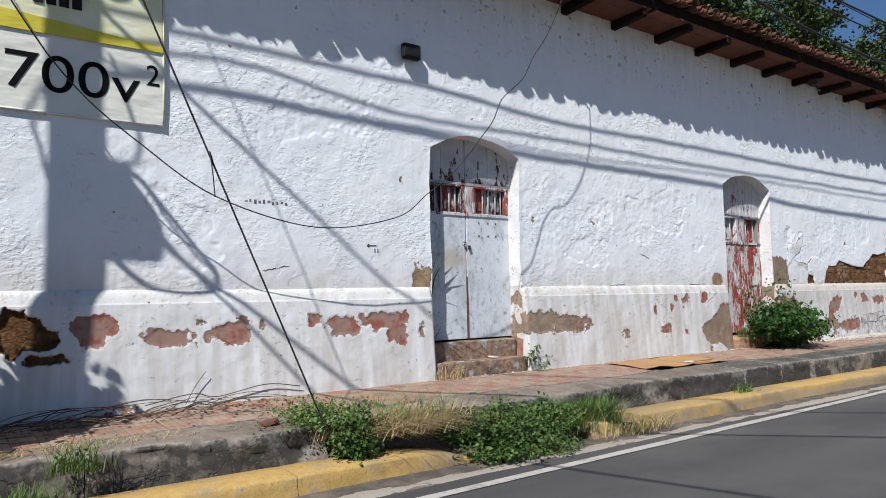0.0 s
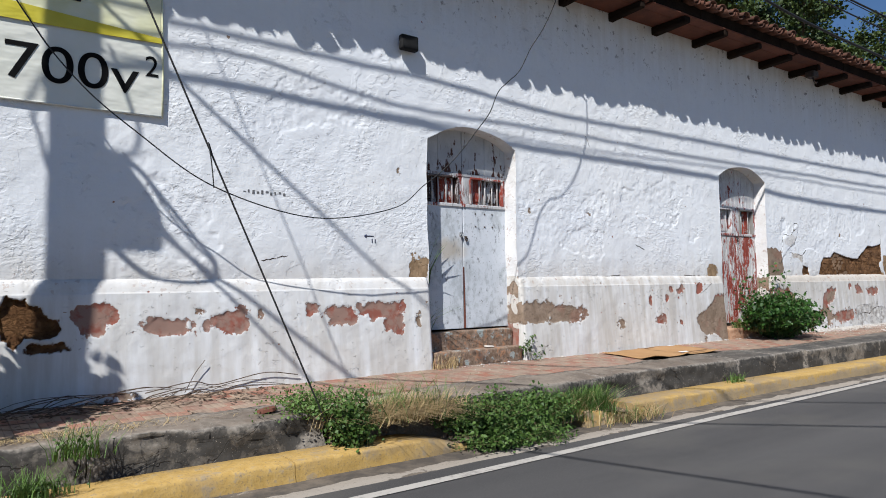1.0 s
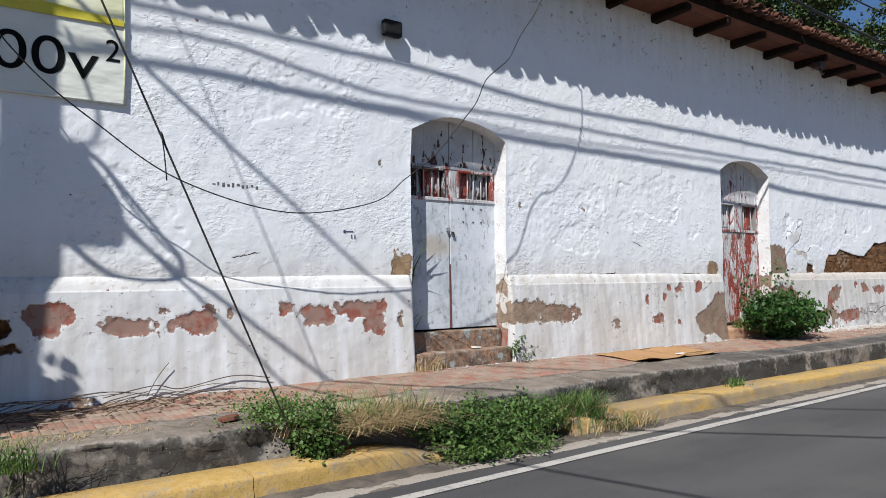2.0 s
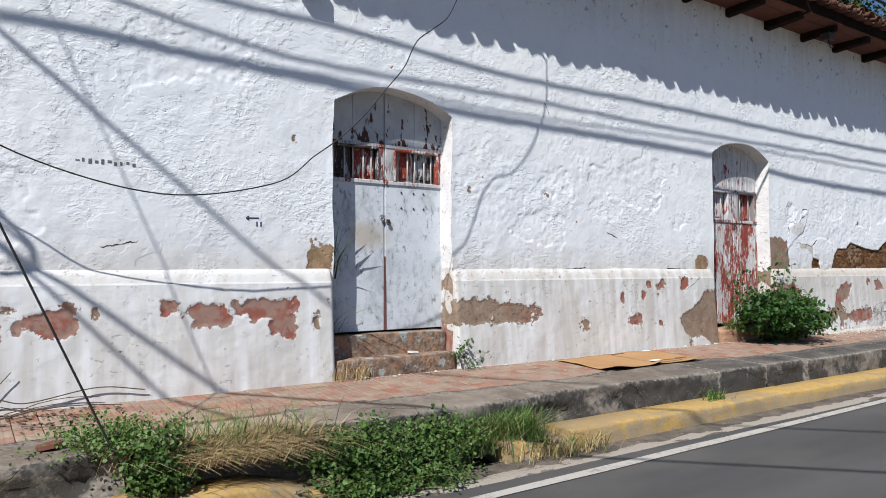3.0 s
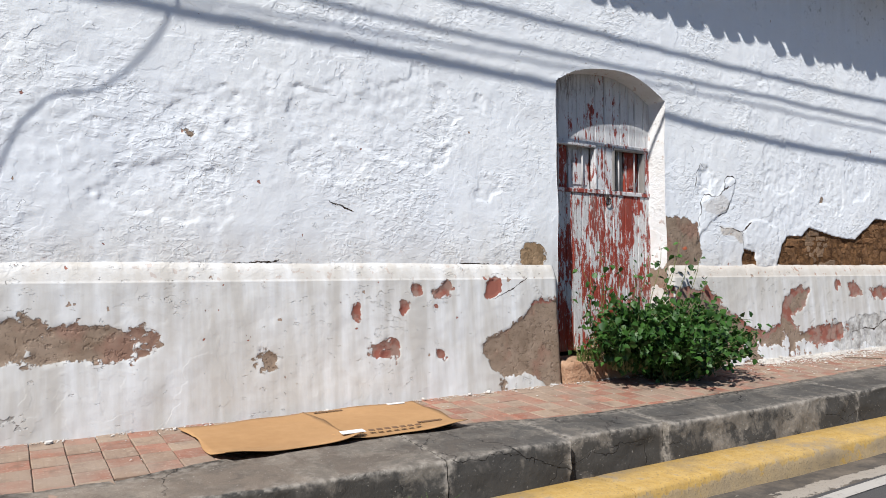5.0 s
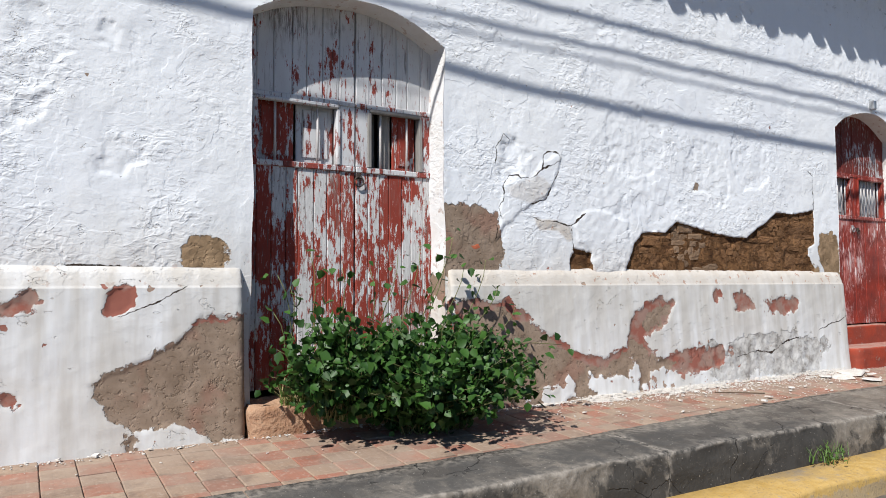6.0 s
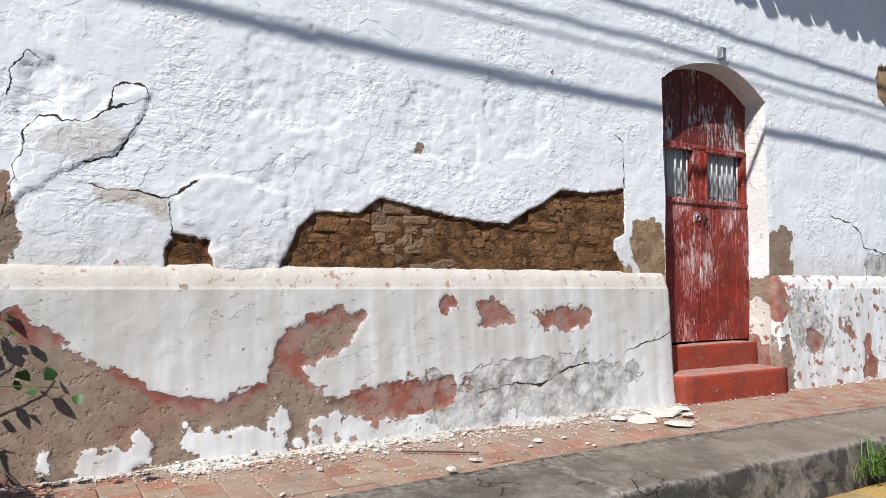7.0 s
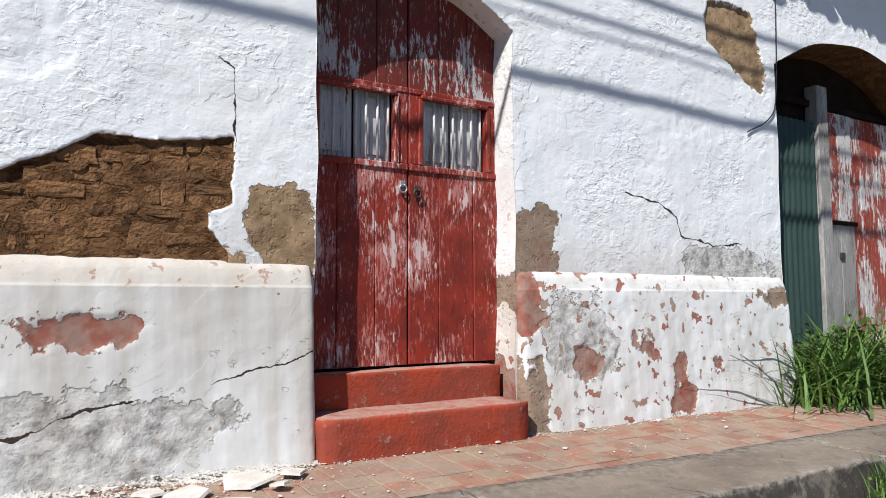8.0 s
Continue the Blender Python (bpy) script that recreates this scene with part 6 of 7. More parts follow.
def card(name, x0, x1, y0, y1, lift, turn, label, seed):
    """flattened carton with creases, curled edges and corrugated thickness"""
    rng = random.Random(seed)
    thing = empty(name, (x0 + x1) / 2, (y0 + y1) / 2, pave_z((y0 + y1) / 2), label, "cardboard")
    nx, ny, w, d = 26, 18, x1 - x0, y1 - y0
    verts, faces = [], []
    for side in (0, 1):
        for i in range(nx):
            for j in range(ny):
                u, q = i / (nx - 1), j / (ny - 1)
                x, y = -w / 2 + w * u, -d / 2 + d * q
                x += 0.015 * math.sin(9 * q + seed) * (u in (0, 1))
                y += 0.012 * math.sin(11 * u + seed) * (q in (0, 1))
                z = 0.008 + 0.006 * float(rough2(x * 3, y * 3, 1.0, seed, 2)) + lift * max(0, 0.25 - q) * 1.2 * (0.6 + 0.4 * math.sin(5 * u + seed)) - 0.006 * math.exp(-((q - 0.78) / 0.02) ** 2) + 0.03 * lift * max(0, u - 0.9) * 10
                verts.append((x, y, z + (0.004 if side == 0 else 0.0)))
    o = nx * ny
    for i in range(nx - 1):
        for j in range(ny - 1):
            a = i * ny + j
            faces += [(a, a + ny, a + ny + 1, a + 1), (o + a, o + a + 1, o + a + ny + 1, o + a + ny)]
    for i in range(nx - 1):
        for j in (0, ny - 1):
            a, b2 = i * ny + j, (i + 1) * ny + j
            faces.append((a, o + a, o + b2, b2) if j == 0 else (a, b2, o + b2, o + a))
    for j in range(ny - 1):
        for i in (0, nx - 1):
            a, b2 = i * ny + j, i * ny + j + 1
            faces.append((a, b2, o + b2, o + a) if i == 0 else (a, o + a, o + b2, b2))
    yc = (y0 + y1) / 2
    m = Matrix.LocRotScale(((x0 + x1) / 2, yc, pave_z(yc) + 0.004), Euler((0.055, 0, turn)), None)
    mesh_part("sheet", [m @ Vector(q) for q in verts], faces, CARD, thing, "", True)
    return thing, m, w, d


c1, m1, w1, dd1 = card("flattened_carton", 6.95, 7.70, 4.95, 5.62, 0.10, -0.04, "brown flattened cardboard carton with printed bars lying on tiles", 3)
c2, m2, w2, dd2 = card("flattened_carton", 6.28, 7.00, 4.92, 5.60, 0.16, 0.07, "plain brown flattened cardboard carton lying on tiles", 8)


def on_card(m, u, q, w, d, su, sq, name, mat, parent, z=0.026):
    bm = slab(bmesh.new(), u * w - su / 2, u * w + su / 2, q * d - sq / 2, q * d + sq / 2, z, z + 0.0025, 0)
    for vv in bm.verts:
        vv.co = m @ vv.co
    return part(name, bm, mat, parent)


for k in range(7):
    on_card(m1, -0.26 + 0.062 * k, -0.40, w1, dd1, 0.03, 0.03, "printed_bar", CARD_INK, c1, 0.034)
    on_card(m1, 0.20 + 0.03 * k, -0.24, w1, dd1, 0.018, 0.022, "printed_bar", CARD_INK, c1, 0.016)
for k in range(8):
    on_card(m1, -0.42 + 0.03 * k, 0.42, w1, dd1, 0.018, 0.022, "printed_bar", CARD_INK, c1, 0.015)
on_card(m1, -0.42, -0.44, w1, dd1, 0.13, 0.055, "label", PAPER, c1, 0.046)
on_card(m1, 0.30, 0.46, w1, dd1, 0.12, 0.03, "label", PAPER, c1, 0.015)

# ---- rubble ----
rng = random.Random(12)


def chip_data(x, y, z, r, t, rng):
    n = rng.randint(4, 6)
    a0 = rng.uniform(0, 6.28)
    ring = [(r * rng.uniform(0.6, 1.1) * math.cos(a0 + 6.283 * k / n), r * rng.uniform(0.5, 1.0) * math.sin(a0 + 6.283 * k / n)) for k in range(n)]
    tip = 0.3 if r < 0.03 else 0.16
    m = Matrix.LocRotScale((x, y, z), Euler((rng.uniform(-tip, tip), rng.uniform(-tip, tip), 0)), None)
    verts = [m @ Vector((a, b2, 0)) for a, b2 in ring] + [m @ Vector((a * 0.9, b2 * 0.9, t)) for a, b2 in ring]
    faces = [tuple(range(n))[::-1], tuple(range(n, 2 * n))] + [(k, (k + 1) % n, n + (k + 1) % n, n + k) for k in range(n)]
    return verts, faces


pieces = []
for k in range(5200):
    x = rng.choice((rng.uniform(10.9, 15.0), rng.gauss(13.0, 1.1), rng.uniform(4.0, 18.4)))
    heavy = 11.3 < x < 14.6
    d = abs(rng.gauss(0, 0.12 if heavy else 0.035)) + (rng.random() < 0.12) * rng.uniform(0, 0.5)
    y = FOOT_Y - 0.01 - d
    if y < 4.9:
        continue
    r = rng.uniform(0.002, 0.008) if rng.random() < 0.95 else rng.uniform(0.008, 0.022)
    pieces.append(chip_data(x, y, pave_z(y) + 0.003 + r * 0.2 + (0.02 * max(0, 0.1 - d) / 0.1 if heavy else 0), r, r * 0.4, rng))
tagged(joined("plaster_rubble", pieces, CHIP), "white crumbs of fallen plaster along the wall foot", "rubble", kind="stuff")
v, f = grid(10.6, 14.9, 130, 5.44, 5.70, 10, lambda x, y: pave_z(y) - 0.012 + max(0, 0.034 * (y - 5.50) / 0.2 * (0.65 + 0.6 * float(rough2(x, y, 5, 4, 3)))) * max(0, min(1, (x - 10.7) * 3, (14.8 - x) * 3)))
tagged(mesh_part("plaster_dust", v, f, CHIP, smooth=True), "bank of crumbled plaster against the wall foot", "rubble", kind="stuff")
for k, (x, y, r) in enumerate(((14.12, 5.42, 0.12), (14.36, 5.47, 0.13), (14.24, 5.24, 0.12), (14.56, 5.50, 0.08), (14.0, 5.50, 0.08), (14.45, 5.36, 0.05), (12.7, 5.15, 0.035), (12.5, 5.05, 0.03), (13.2, 5.30, 0.03))):
    v, f = chip_data(x, y, pave_z(y) + 0.010 + 0.010 * (k % 2), r, 0.010, random.Random(40 + k))
    tagged(mesh_part("plaster_slab", v, f, CHIP), "flat broken piece of white plaster on the pavement", "plaster piece", "fallen plaster pieces")
v, f = chip_data(1.80, 4.72, pave_z(4.72) + 0.02, 0.09, 0.02, random.Random(5))
tagged(mesh_part("tile_shard", v, f, CLAY_UNDER), "broken orange clay shard on the concrete edge", "shard")
v, f = chip_data(4.72, 5.80, 0.165, 0.08, 0.012, random.Random(6))
tagged(mesh_part("plaster_slab", v, f, CHIP), "flat broken piece of white plaster on the doorstep", "plaster piece", "fallen plaster pieces")

# ---- plants ----


def leaves(points, size, seed, up=0.35, droop=0.4, jitter=0.35):
    """folded pointed leaves, one at each point, facing out and up at random; verts and faces"""
    r = np.random.RandomState(seed)
    n = len(points)
    P = np.asarray(points, float)
    T = np.array([(0, 0, 0), (-0.42, 0.28, 0.10), (-0.30, 0.66, 0.07), (0, 1.0, -0.06), (0.30, 0.66, 0.07), (0.42, 0.28, 0.10)])
    d = r.normal(size=(n, 3))
    d[:, 2] -= droop
    d /= np.linalg.norm(d, axis=1)[:, None]
    u = r.normal(size=(n, 3)) * 0.8
    u[:, 2] += up * 4
    u[:, 1] -= up * 1.5
    s = np.cross(d, u)
    s /= np.linalg.norm(s, axis=1)[:, None]
    u = np.cross(s, d)
    k = size * (1 + jitter * r.uniform(-1, 1, n))
    V = P[:, None, :] + k[:, None, None] * (T[None, :, 0:1] * s[:, None, :] + T[None, :, 1:2] * d[:, None, :] + T[None, :, 2:3] * u[:, None, :])
    base = (np.arange(n) * 6)[:, None]
    F = np.concatenate([base + np.array([0, 3, 2, 1]), base + np.array([0, 5, 4, 3])])
    return V.reshape(-1, 3), F


def blades(points, height, lean, width, seed, down=0.0, turn=(0, 6.283)):
    """curved grass blades; verts and faces"""
    r = np.random.RandomState(seed)
    verts, faces = [], []
    for p in points:
        h = height * r.uniform(0.45, 1.15)
        a = r.uniform(*turn)
        l = lean * r.uniform(0.3, 1.3)
        dx, dy = math.cos(a), math.sin(a)
        w = width * r.uniform(0.6, 1.3)
        b2 = len(verts)
        for k, t in enumerate((0, 0.35, 0.7, 1.0)):
            bend = l * t * t
            c = (p[0] + dx * h * bend, p[1] + dy * h * bend, p[2] + h * (t - down * t * t * l))
            ww = w * (1 - t ** 1.5) + 0.0006
            verts += [(c[0] - dy * ww, c[1] + dx * ww, c[2]), (c[0] + dy * ww, c[1] - dx * ww, c[2])]
            if k:
                q = b2 + 2 * k
                faces.append((q - 2, q - 1, q + 1, q))
    return verts, faces


def plant(name, label, category, x, y, z, leaf_sets=(), blade_sets=(), stems=(), stem_mat=None):
    ob = empty(name, x, y, z, label, category)
    for nm, (v, f), mat in leaf_sets:
        tagged(mesh_part(nm, v, f, mat, ob, "", True), kind="stuff")
    for nm, (v, f), mat in blade_sets:
        tagged(mesh_part("grass", v, f, mat, ob, "", True), kind="stuff")
    if stems:
        tagged(joined("stem_growth", stems, stem_mat or STEM, ob, "", True), kind="stuff")
    return ob


def shoots(x, y, z, n, reach, height, seed, front=0.0, thick=0.006, bend=0.3):
    """branching shoots from a root; returns stem pieces and leaf points along them"""
    rng = random.Random(seed)
    stems, pts = [], []
    for k in range(n):
        a = rng.uniform(0, 6.283)
        r = reach * math.sqrt(rng.random())
        h = height * rng.uniform(0.45, 1.0) * (1 - 0.45 * (r / reach) ** 2)
        ex, ey = x + r * math.cos(a), y + r * math.sin(a) * 0.5 - front * rng.random()
        ox, oy = x + rng.uniform(-0.3, 0.3) * reach, y + rng.uniform(-0.12, 0.12)
        line = []
        for t in np.linspace(0, 1, 7):
            line.append((ox + (ex - ox) * t ** 1.2 + 0.02 * math.sin(7 * t + k), oy + (ey - oy) * t, z + h * (t ** 0.8) - bend * 0.25 * h * t ** 4))
        stems.append(tube_data(line, thick, 5, thick * 0.35))
        for t in np.linspace(0.2, 1.0, 17):
            i = min(5, int(t * 6))
            w = t * 6 - i
            p = [line[i][c] * (1 - w) + line[i + 1][c] * w for c in range(3)]
            for _ in range(2):
                pts.append([p[0] + rng.gauss(0, 0.035), p[1] + rng.gauss(0, 0.035), max(z + 0.01, p[2] + rng.gauss(0, 0.03))])
    return stems, pts


# leafy vine filling the doorway
st, pt = shoots(9.52, 5.50, 0.10, 110, 0.46, 0.66, 5, 0.22, 0.004)
st2b, pt2 = shoots(10.04, 5.48, -0.02, 230, 0.66, 0.76, 6, 0.30, 0.004)
lines = []
tall = []
rng = random.Random(9)
for x0, x1b, zt in ((9.95, 10.28, 1.10), (10.05, 10.22, 0.98), (9.35, 9.25, 0.80), (9.60, 9.55, 0.90), (10.1, 10.36, 0.92), (9.75, 9.90, 0.98), (9.3, 9.40, 0.70), (9.45, 9.18, 0.86), (9.5, 9.36, 0.98), (9.85, 9.72, 0.90), (10.3, 10.52, 0.96), (10.25, 10.62, 0.80), (10.4, 10.75, 0.66), (9.9, 10.05, 1.04), (9.4, 9.16, 0.66)):
    ln = [(x0 + (x1b - x0) * t + 0.02 * math.sin(9 * t), 5.62 + 0.02 * math.sin(5 * t), 0.15 + (zt - 0.15) * t) for t in np.linspace(0, 1, 9)]
    lines.append(tube_data(ln, 0.005, 5, 0.002))
    tall += [[p[0] + rng.gauss(0, 0.035), p[1] + rng.gauss(0, 0.02), p[2] + rng.gauss(0, 0.02)] for p in ln[3:] for _ in range(2)]
ln = [(10.2 + 0.75 * t, 5.40 - 0.02 * t, 0.42 + 0.03 * math.sin(3 * t)) for t in np.linspace(0, 1, 9)]
lines.append(tube_data(ln, 0.004, 5, 0.002))
tall += [[p[0] + rng.gauss(0, 0.03), p[1], p[2] + rng.gauss(0, 0.02)] for p in ln[2:] for _ in range(2)]
plant("vine_bush", "dense green vine with heart shaped leaves growing in the doorway", "bush", 9.8, 5.5, 0.1,
      [("foliage", leaves(pt + pt2, 0.043, 3, 0.25, 0.7, 0.6), VINE), ("foliage", leaves(tall, 0.050, 4), VINE)], [], st + st2b + lines)
gp = [(9.25 + 0.25 * random.Random(k).random(), 5.66 + 0.1 * random.Random(k + 50).random(), 0.14) for k in range(140)]
plant("grass_tuft", "small tuft of green and dry grass on the broken doorstep", "grass", 9.3, 5.7, 0.14, [], [("blades", blades(gp, 0.14, 0.9, 0.003, 5), GRASS), ("blades", blades(gp[:60], 0.16, 1.1, 0.002, 6), STRAW)])

# weeds breaking through the kerb
st, pt = shoots(2.24, 4.36, -0.32, 60, 0.22, 0.46, 15, 0.06, 0.003)
st3, pt3 = shoots(2.08, 4.58, -0.08, 60, 0.46, 0.26, 16, 0.0, 0.0025)
plant("weed_clump", "green leafy weeds sprouting through the broken kerb", "weeds", 2.2, 4.4, -0.28, [("foliage", leaves(pt, 0.026, 7), WEED), ("foliage", leaves(pt3, 0.018, 8), GRASS)], [], st + st3)
rs = np.random.RandomState(4)
sp = [(2.66 + 0.24 * rs.randn(), 4.47 + 0.10 * rs.randn(), -0.15) for _ in range(1700)]
plant("dry_grass_clump", "matted clump of dry straw coloured grass on the kerb", "grass", 2.7, 4.45, -0.2, [], [("blades", blades(sp, 0.27, 1.4, 0.0030, 9, 0.55, (-1.3, 0.5)), STRAW), ("blades", blades(sp[:300], 0.26, 0.9, 0.003, 10), GRASS)])
st, pt = shoots(3.40, 4.32, -0.36, 130, 0.50, 0.42, 25, 0.14, 0.003)
st4, pt4 = shoots(3.55, 4.16, -0.44, 150, 0.62, 0.26, 27, 0.03, 0.003)
st3, pt3 = shoots(3.90, 4.34, -0.36, 110, 0.50, 0.36, 26, 0.10, 0.003)
plant("weed_clump", "spreading green leafy weeds over the broken kerb", "weeds", 3.5, 4.3, -0.36, [("foliage", leaves(pt + pt3 + pt4, 0.023, 17, 0.35, 0.3, 0.6), WEED), ("foliage", leaves(pt3[::2] + pt[::4] + pt4[::3], 0.019, 18), GRASS)], [], st + st3 + st4)
gp = [(4.45 + 0.42 * rs.uniform(-1, 1), 4.40 + 0.10 * rs.randn(), -0.34) for _ in range(2200)]
plant("grass_clump", "thick bright green grass growing over the kerb", "grass", 4.4, 4.4, -0.34, [], [("blades", blades(gp, 0.23, 1.0, 0.0030, 19), GRASS), ("blades", blades(gp[:500], 0.20, 1.2, 0.0028, 20), STRAW)])
gp = [(4.95 + 0.2 * rs.randn(), 4.12 + 0.05 * rs.randn(), -0.40) for _ in range(260)]
plant("grass_tuft", "thin dry grass tuft at the foot of the kerb", "grass", 4.95, 4.12, -0.4, [], [("blades", blades(gp, 0.12, 1.2, 0.0022, 29), STRAW), ("blades", blades(gp[:80], 0.14, 0.8, 0.0026, 30), GRASS)])
for x, y, z, n, h in ((7.00, 4.34, -0.27, 90, 0.09), (0.30, 4.30, -0.26, 260, 0.13), (-0.2, 4.34, -0.26, 260, 0.16), (0.55, 4.46, -0.12, 120, 0.2), (14.9, 4.44, -0.22, 120, 0.20), (15.35, 4.42, -0.22, 90, 0.16), (17.2, 4.42, -0.22, 120, 0.2), (4.05, 5.66, 0.0, 90, 0.14), (12.2, 4.4, -0.25, 50, 0.1)):
    gp = [(x + 0.09 * rs.randn(), y + 0.035 * rs.randn(), z) for _ in range(n)]
    lv = leaves([(a, b2, c + h * 0.6 * rs.rand()) for a, b2, c in gp[: n // 2]], 0.022, int(x * 10) + 60)
    plant("grass_tuft", "small green weed tuft growing from the kerb", "grass", x, y, z, [("foliage", lv, WEED)] if x != 4.05 else [], [("blades", blades(gp, h, 0.9, 0.0026, int(abs(x) * 10)), GRASS if x != 4.05 else STRAW)])
# tall grass in the first doorway, small shoot at its other side
gp = [(3.98 + 0.015 * rs.randn(), 5.90 + 0.012 * rs.randn(), 0.34) for _ in range(26)]
high = [(a - 0.01, b2, 0.80 + 0.06 * rs.rand()) for a, b2, c in gp[:9]]
stalk = tube_data([(3.975, 5.90, 0.16), (3.970, 5.90, 0.5), (3.975, 5.90, 0.88)], 0.008, 6, 0.005)
plant("tall_grass", "tall green reed with broad leaves growing beside the door", "grass", 4.0, 5.9, 0.16, [], [("blades", blades(high, 0.52, 0.42, 0.016, 33, 0.1, (-1.0, 0.3)), GRASS), ("blades", blades(gp[9:17], 0.50, 1.25, 0.006, 34, 0.30, (-0.6, 0.1)), GRASS), ("blades", blades(gp[17:], 0.30, 1.3, 0.006, 35, 0.4, (-0.8, 0.4)), WEED)], [stalk])
st, pt = shoots(5.19, 5.66, 0.0, 7, 0.14, 0.36, 35, 0.05, 0.003)
plant("weed_shoot", "spindly green weed shoot at the foot of the plinth", "weeds", 5.2, 5.66, 0.0, [("foliage", leaves(pt[::3], 0.032, 36), WEED)], [], st)
# rank grass before the wide doorway
gp = [(19.0 + 0.36 * rs.randn(), 5.58 + 0.15 * rs.randn(), -0.02) for _ in range(1000)]
st, pt = shoots(19.1, 5.75, 0.0, 40, 0.6, 0.75, 45, 0.15)
plant("grass_clump", "rank green grass and leafy weeds before the doorway", "grass", 18.9, 5.55, -0.02, [("foliage", leaves(pt, 0.05, 46), WEED)], [("blades", blades(gp, 0.78, 1.3, 0.010, 47, 0.45), GRASS)], st)

# dry creeper stems and litter along the wall foot
rng = random.Random(31)
for k in range(42):
    x, y = rng.uniform(-0.2, 1.7), rng.uniform(5.22, 5.62)
    a, ln = rng.uniform(-0.9, 0.7), rng.uniform(0.15, 0.85)
    pts = [(x + ln * t * math.cos(a), min(5.66, y + ln * t * math.sin(a) * 0.5 + 0.03 * math.sin(7 * t + k)), 0) for t in np.linspace(0, 1, 7)]
    pts = [(p[0], p[1], pave_z(p[1]) + 0.012 + 0.05 * math.sin(math.pi * i / 8) * (k % 3) + 0.012 * abs(math.sin(2.7 * i + k))) for i, p in enumerate(pts)]
    tagged(tube("dry_twig", pts, rng.uniform(0.002, 0.006), TWIG, None, "", 5, 0.002), "thin dry brown creeper stem at the wall foot", "twig", "dry creeper stems")
run("dry_creeper", [(1.2, 5.62, 0.05), (1.55, 5.645, 0.10), (1.75, 5.655, 0.06), (2.15, 5.66, 0.12), (2.45, 5.66, 0.08)], 0.004, "dry creeper stem trailing along the wall foot", TWIG, 5)
run("dry_creeper", [(1.5, 5.655, 0.02), (1.58, 5.66, 0.16), (1.66, 5.665, 0.26)], 0.003, "dry creeper stem leaning on the wall foot", TWIG, 5)
rs = np.random.RandomState(14)
sp = [(0.55 + 0.55 * rs.randn() * 0.7, 4.82 + 0.07 * rs.randn(), pave_z(4.82) + 0.004) for _ in range(420)]
tagged(mesh_part("dry_grass_litter", *blades(sp, 0.06, 2.6, 0.0018, 15, 0.38), STRAW, None), "dry straw scattered on the pavement edge", "litter", kind="stuff")
pieces = []
for k in range(700):
    x, y = rng.uniform(-1.5, 2.3), 5.66 - abs(rng.gauss(0, 0.25))
    if y > 4.7:
        pieces.append(chip_data(x, y, pave_z(y) + 0.006, rng.uniform(0.006, 0.02), 0.002, rng))
tagged(joined("leaf_litter", pieces, TWIG), "scattered dry leaf litter on the tiles", "litter", kind="stuff")
run("dry_twig", [(12.45, 5.42, 0.0), (12.6, 5.35, -0.005), (12.78, 5.24, -0.01)], 0.005, "dark dry twig lying among the rubble", TWIG, 5)

# young tree by the pole, whose shade falls on the wall
st, pt = shoots(-0.46, 5.12, 0.0, 70, 0.58, 2.2, 71, 0.38, 0.008)
plant("young_tree", "young leafy tree beside the pole", "tree", -0.46, 5.12, -0.05, [("foliage", leaves(pt, 0.085, 72), WEED)], [], st + [tube_data([(-0.46, 5.12, -0.1), (-0.44, 5.11, 0.6), (-0.47, 5.12, 1.3)], 0.03, 8, 0.012)], BARK)

st, pt = shoots(-0.98, 4.78, -0.10, 330, 0.46, 3.0, 75, 0.30, 0.008)
plant("young_tree", "young leafy tree growing beside the pole", "tree", -0.95, 4.76, -0.1, [("foliage", leaves(pt, 0.08, 76), WEED)], [], st + [tube_data([(-0.95, 4.76, -0.15), (-0.97, 4.75, 0.5), (-0.94, 4.76, 1.3)], 0.03, 8, 0.012)], BARK)

# ---- trees behind the roof ----


def big_tree(x, y, height, spread, seed):
    rng = random.Random(seed)
    ob = empty("tree", x, y, -0.4, "large leafy green tree rising behind the roof", "tree", "trees behind the roof")
    tube("trunk", [(x, y, -0.5), (x + 0.1, y, height * 0.25), (x - 0.1, y + 0.1, height * 0.5), (x, y, height * 0.7)], 0.32, BARK, ob, "", 12, 0.14)
    limbs, pts = [], []
    for k in range(16):
        a, e = rng.uniform(0, 6.283), rng.uniform(0.1, 1.1)
        ln = spread * rng.uniform(0.65, 1.0)
        z0 = height * rng.uniform(0.38, 0.68)
        tip = (x + ln * math.cos(a) * math.cos(e), y + ln * math.sin(a) * math.cos(e), z0 + ln * math.sin(e))
        line = [(x + (tip[0] - x) * t + 0.15 * math.sin(4 * t + k), y + (tip[1] - y) * t, z0 + (tip[2] - z0) * t ** 0.9) for t in np.linspace(0, 1, 6)]
        limbs.append(tube_data(line, 0.09, 6, 0.02))
        for t in np.linspace(0.3, 1.05, 9):
            c = [line[0][q] + (tip[q] - line[0][q]) * t for q in range(3)]
            for _ in range(3):
                cc = [c[q] + rng.gauss(0, 0.5) for q in range(3)]
                rr = rng.uniform(0.16, 0.36)
                for _ in range(85):
                    pts.append([cc[0] + rng.gauss(0, rr), cc[1] + rng.gauss(0, rr), cc[2] + rng.gauss(0, rr * 0.55)])
    joined("limbs", limbs, BARK, ob, "", True)
    v, f = leaves(pts, 0.15, seed + 1, 0.3, 0.3)
    mesh_part("crown", v, f, TREE, ob, "", True)
    return ob


big_tree(22.0, 15.5, 17.0, 5.0, 91)
big_tree(30.5, 15.0, 17.0, 5.2, 92)
big_tree(40.0, 16.5, 17.0, 5.0, 93)

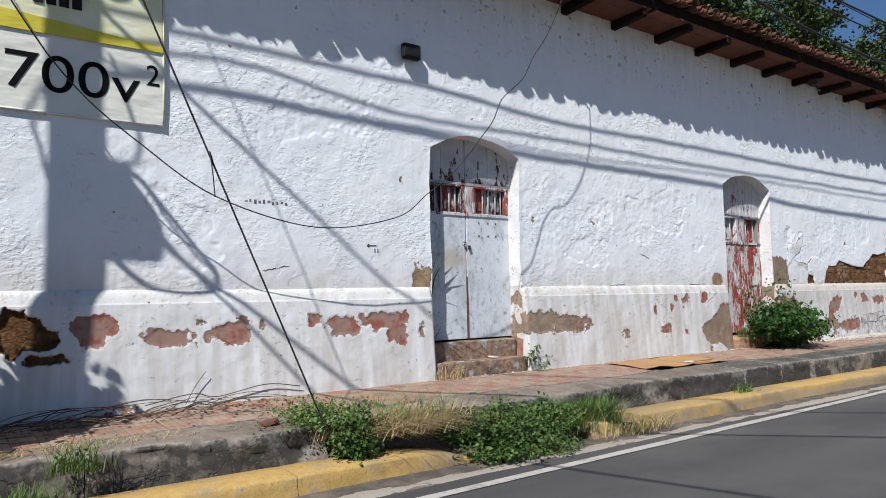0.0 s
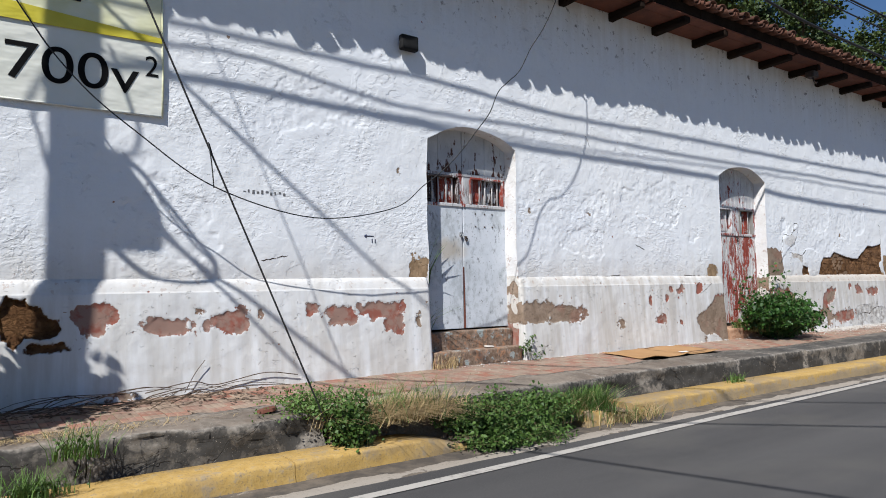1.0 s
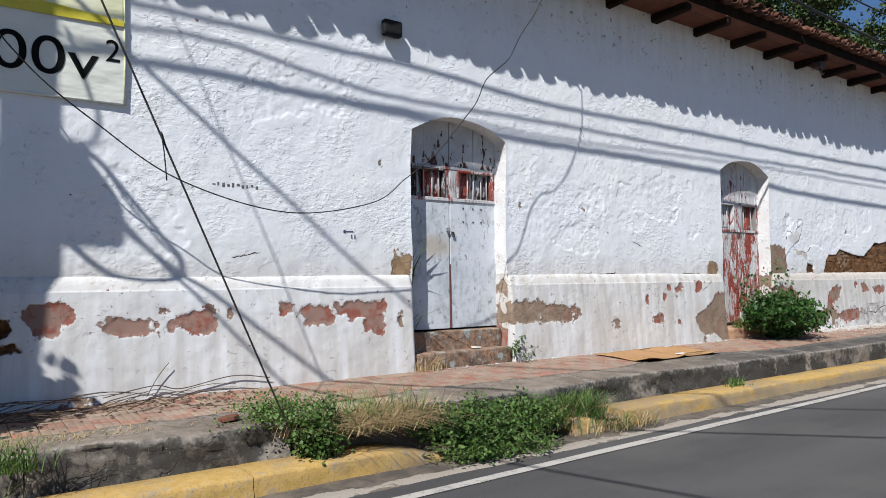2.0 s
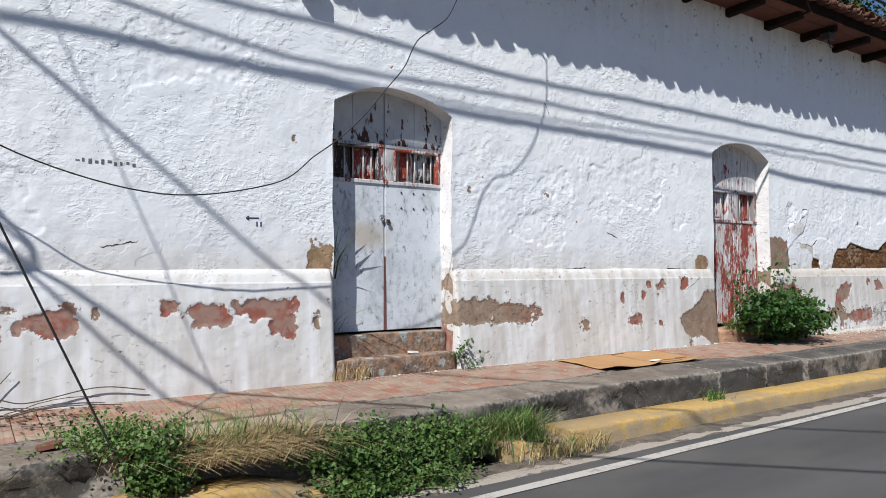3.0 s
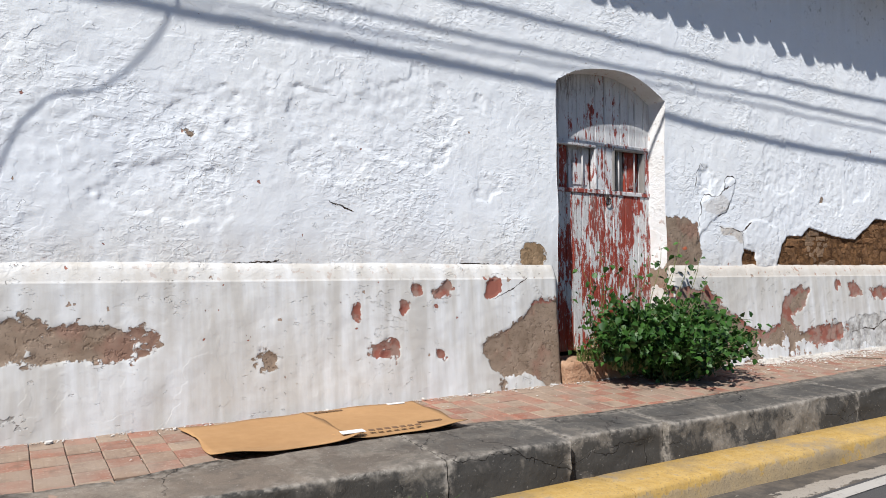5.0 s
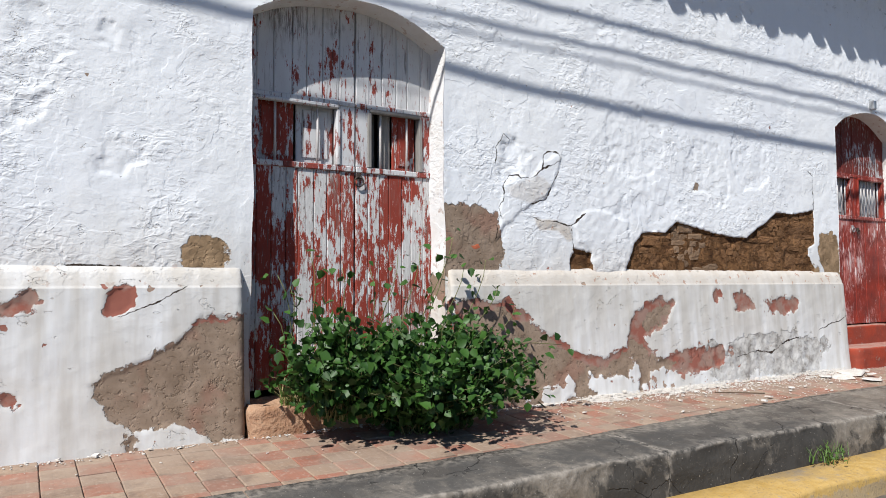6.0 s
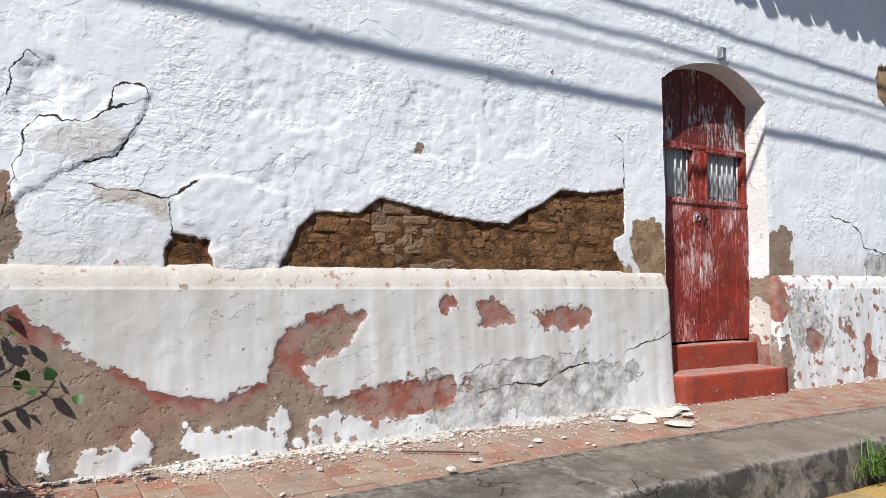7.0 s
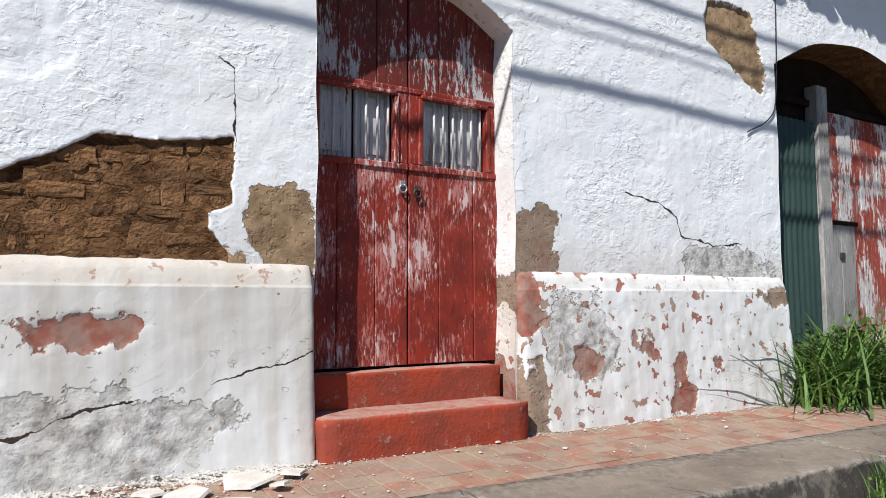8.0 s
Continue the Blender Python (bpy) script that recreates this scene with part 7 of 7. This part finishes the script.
# ---- pavement tiles ----
v, f = grid(-8, 34, 211, 4.66, 5.72, 8, lambda x, y: pave_z(y) - 0.016)
pavement = tagged(mesh_part("pavement", v, f, BEDDING, smooth=True), "pavement of red and tan ribbed tiles, dusty", "pavement", kind="structure")


def tile_data(w, d, t, bevel):
    """a slab with a chamfered upper edge, centred"""
    a, b2, c = w / 2, d / 2, bevel
    verts = [(-a, -b2, -t), (a, -b2, -t), (a, b2, -t), (-a, b2, -t), (-a, -b2, -c), (a, -b2, -c), (a, b2, -c), (-a, b2, -c), (-a + c, -b2 + c, 0), (a - c, -b2 + c, 0), (a - c, b2 - c, 0), (-a + c, b2 - c, 0)]
    faces = [(0, 1, 5, 4), (1, 2, 6, 5), (2, 3, 7, 6), (3, 0, 4, 7), (4, 5, 9, 8), (5, 6, 10, 9), (6, 7, 11, 10), (7, 4, 8, 11), (8, 9, 10, 11)]
    return verts, faces


TILE, GAP = 0.15, 0.003
tv, tf = tile_data(TILE - GAP, TILE - GAP, 0.02, 0.004)
tile_meshes = [mesh_from("tile", tv, tf, TILE_RED), mesh_from("tile", tv, tf, TILE_TAN)]
rng = random.Random(8)
rest = {0: [], 1: []}
count = 0
for i in range(-53, 227):
    for j in range(7):
        x, y = (i + 0.5) * TILE, 5.70 - (j + 0.5) * TILE
        if y - TILE / 2 < inner_edge(x) - 0.02 and y < inner_edge(x) + 0.03:
            continue
        if 2.1 < x < 3.1 and y < 4.85:
            continue
        k = (i + j) % 2 if rng.random() > 0.10 else rng.randrange(2)
        tilt = (rng.uniform(-0.012, 0.012), rng.uniform(-0.012, 0.012), rng.uniform(-0.015, 0.015))
        z = pave_z(y) + rng.uniform(-0.003, 0.003)
        if (3.0 <= x <= 9.0 or 12.0 <= x <= 15.0) and count < 300:
            ob = new("tile", tile_meshes[k])
            ob.matrix_basis = Matrix.LocRotScale((x, y, z), Euler((0.055 + tilt[0], tilt[1], tilt[2])), None)
            ob.parent = pavement
            count += 1
        else:
            m = Matrix.LocRotScale((x, y, z), Euler((0.055 + tilt[0], tilt[1], tilt[2])), None)
            rest[k].append(([m @ Vector(q) for q in tv], tf))
for k, mat in ((0, TILE_RED), (1, TILE_TAN)):
    tagged(joined("tile_field", rest[k], mat, pavement), kind="stuff")
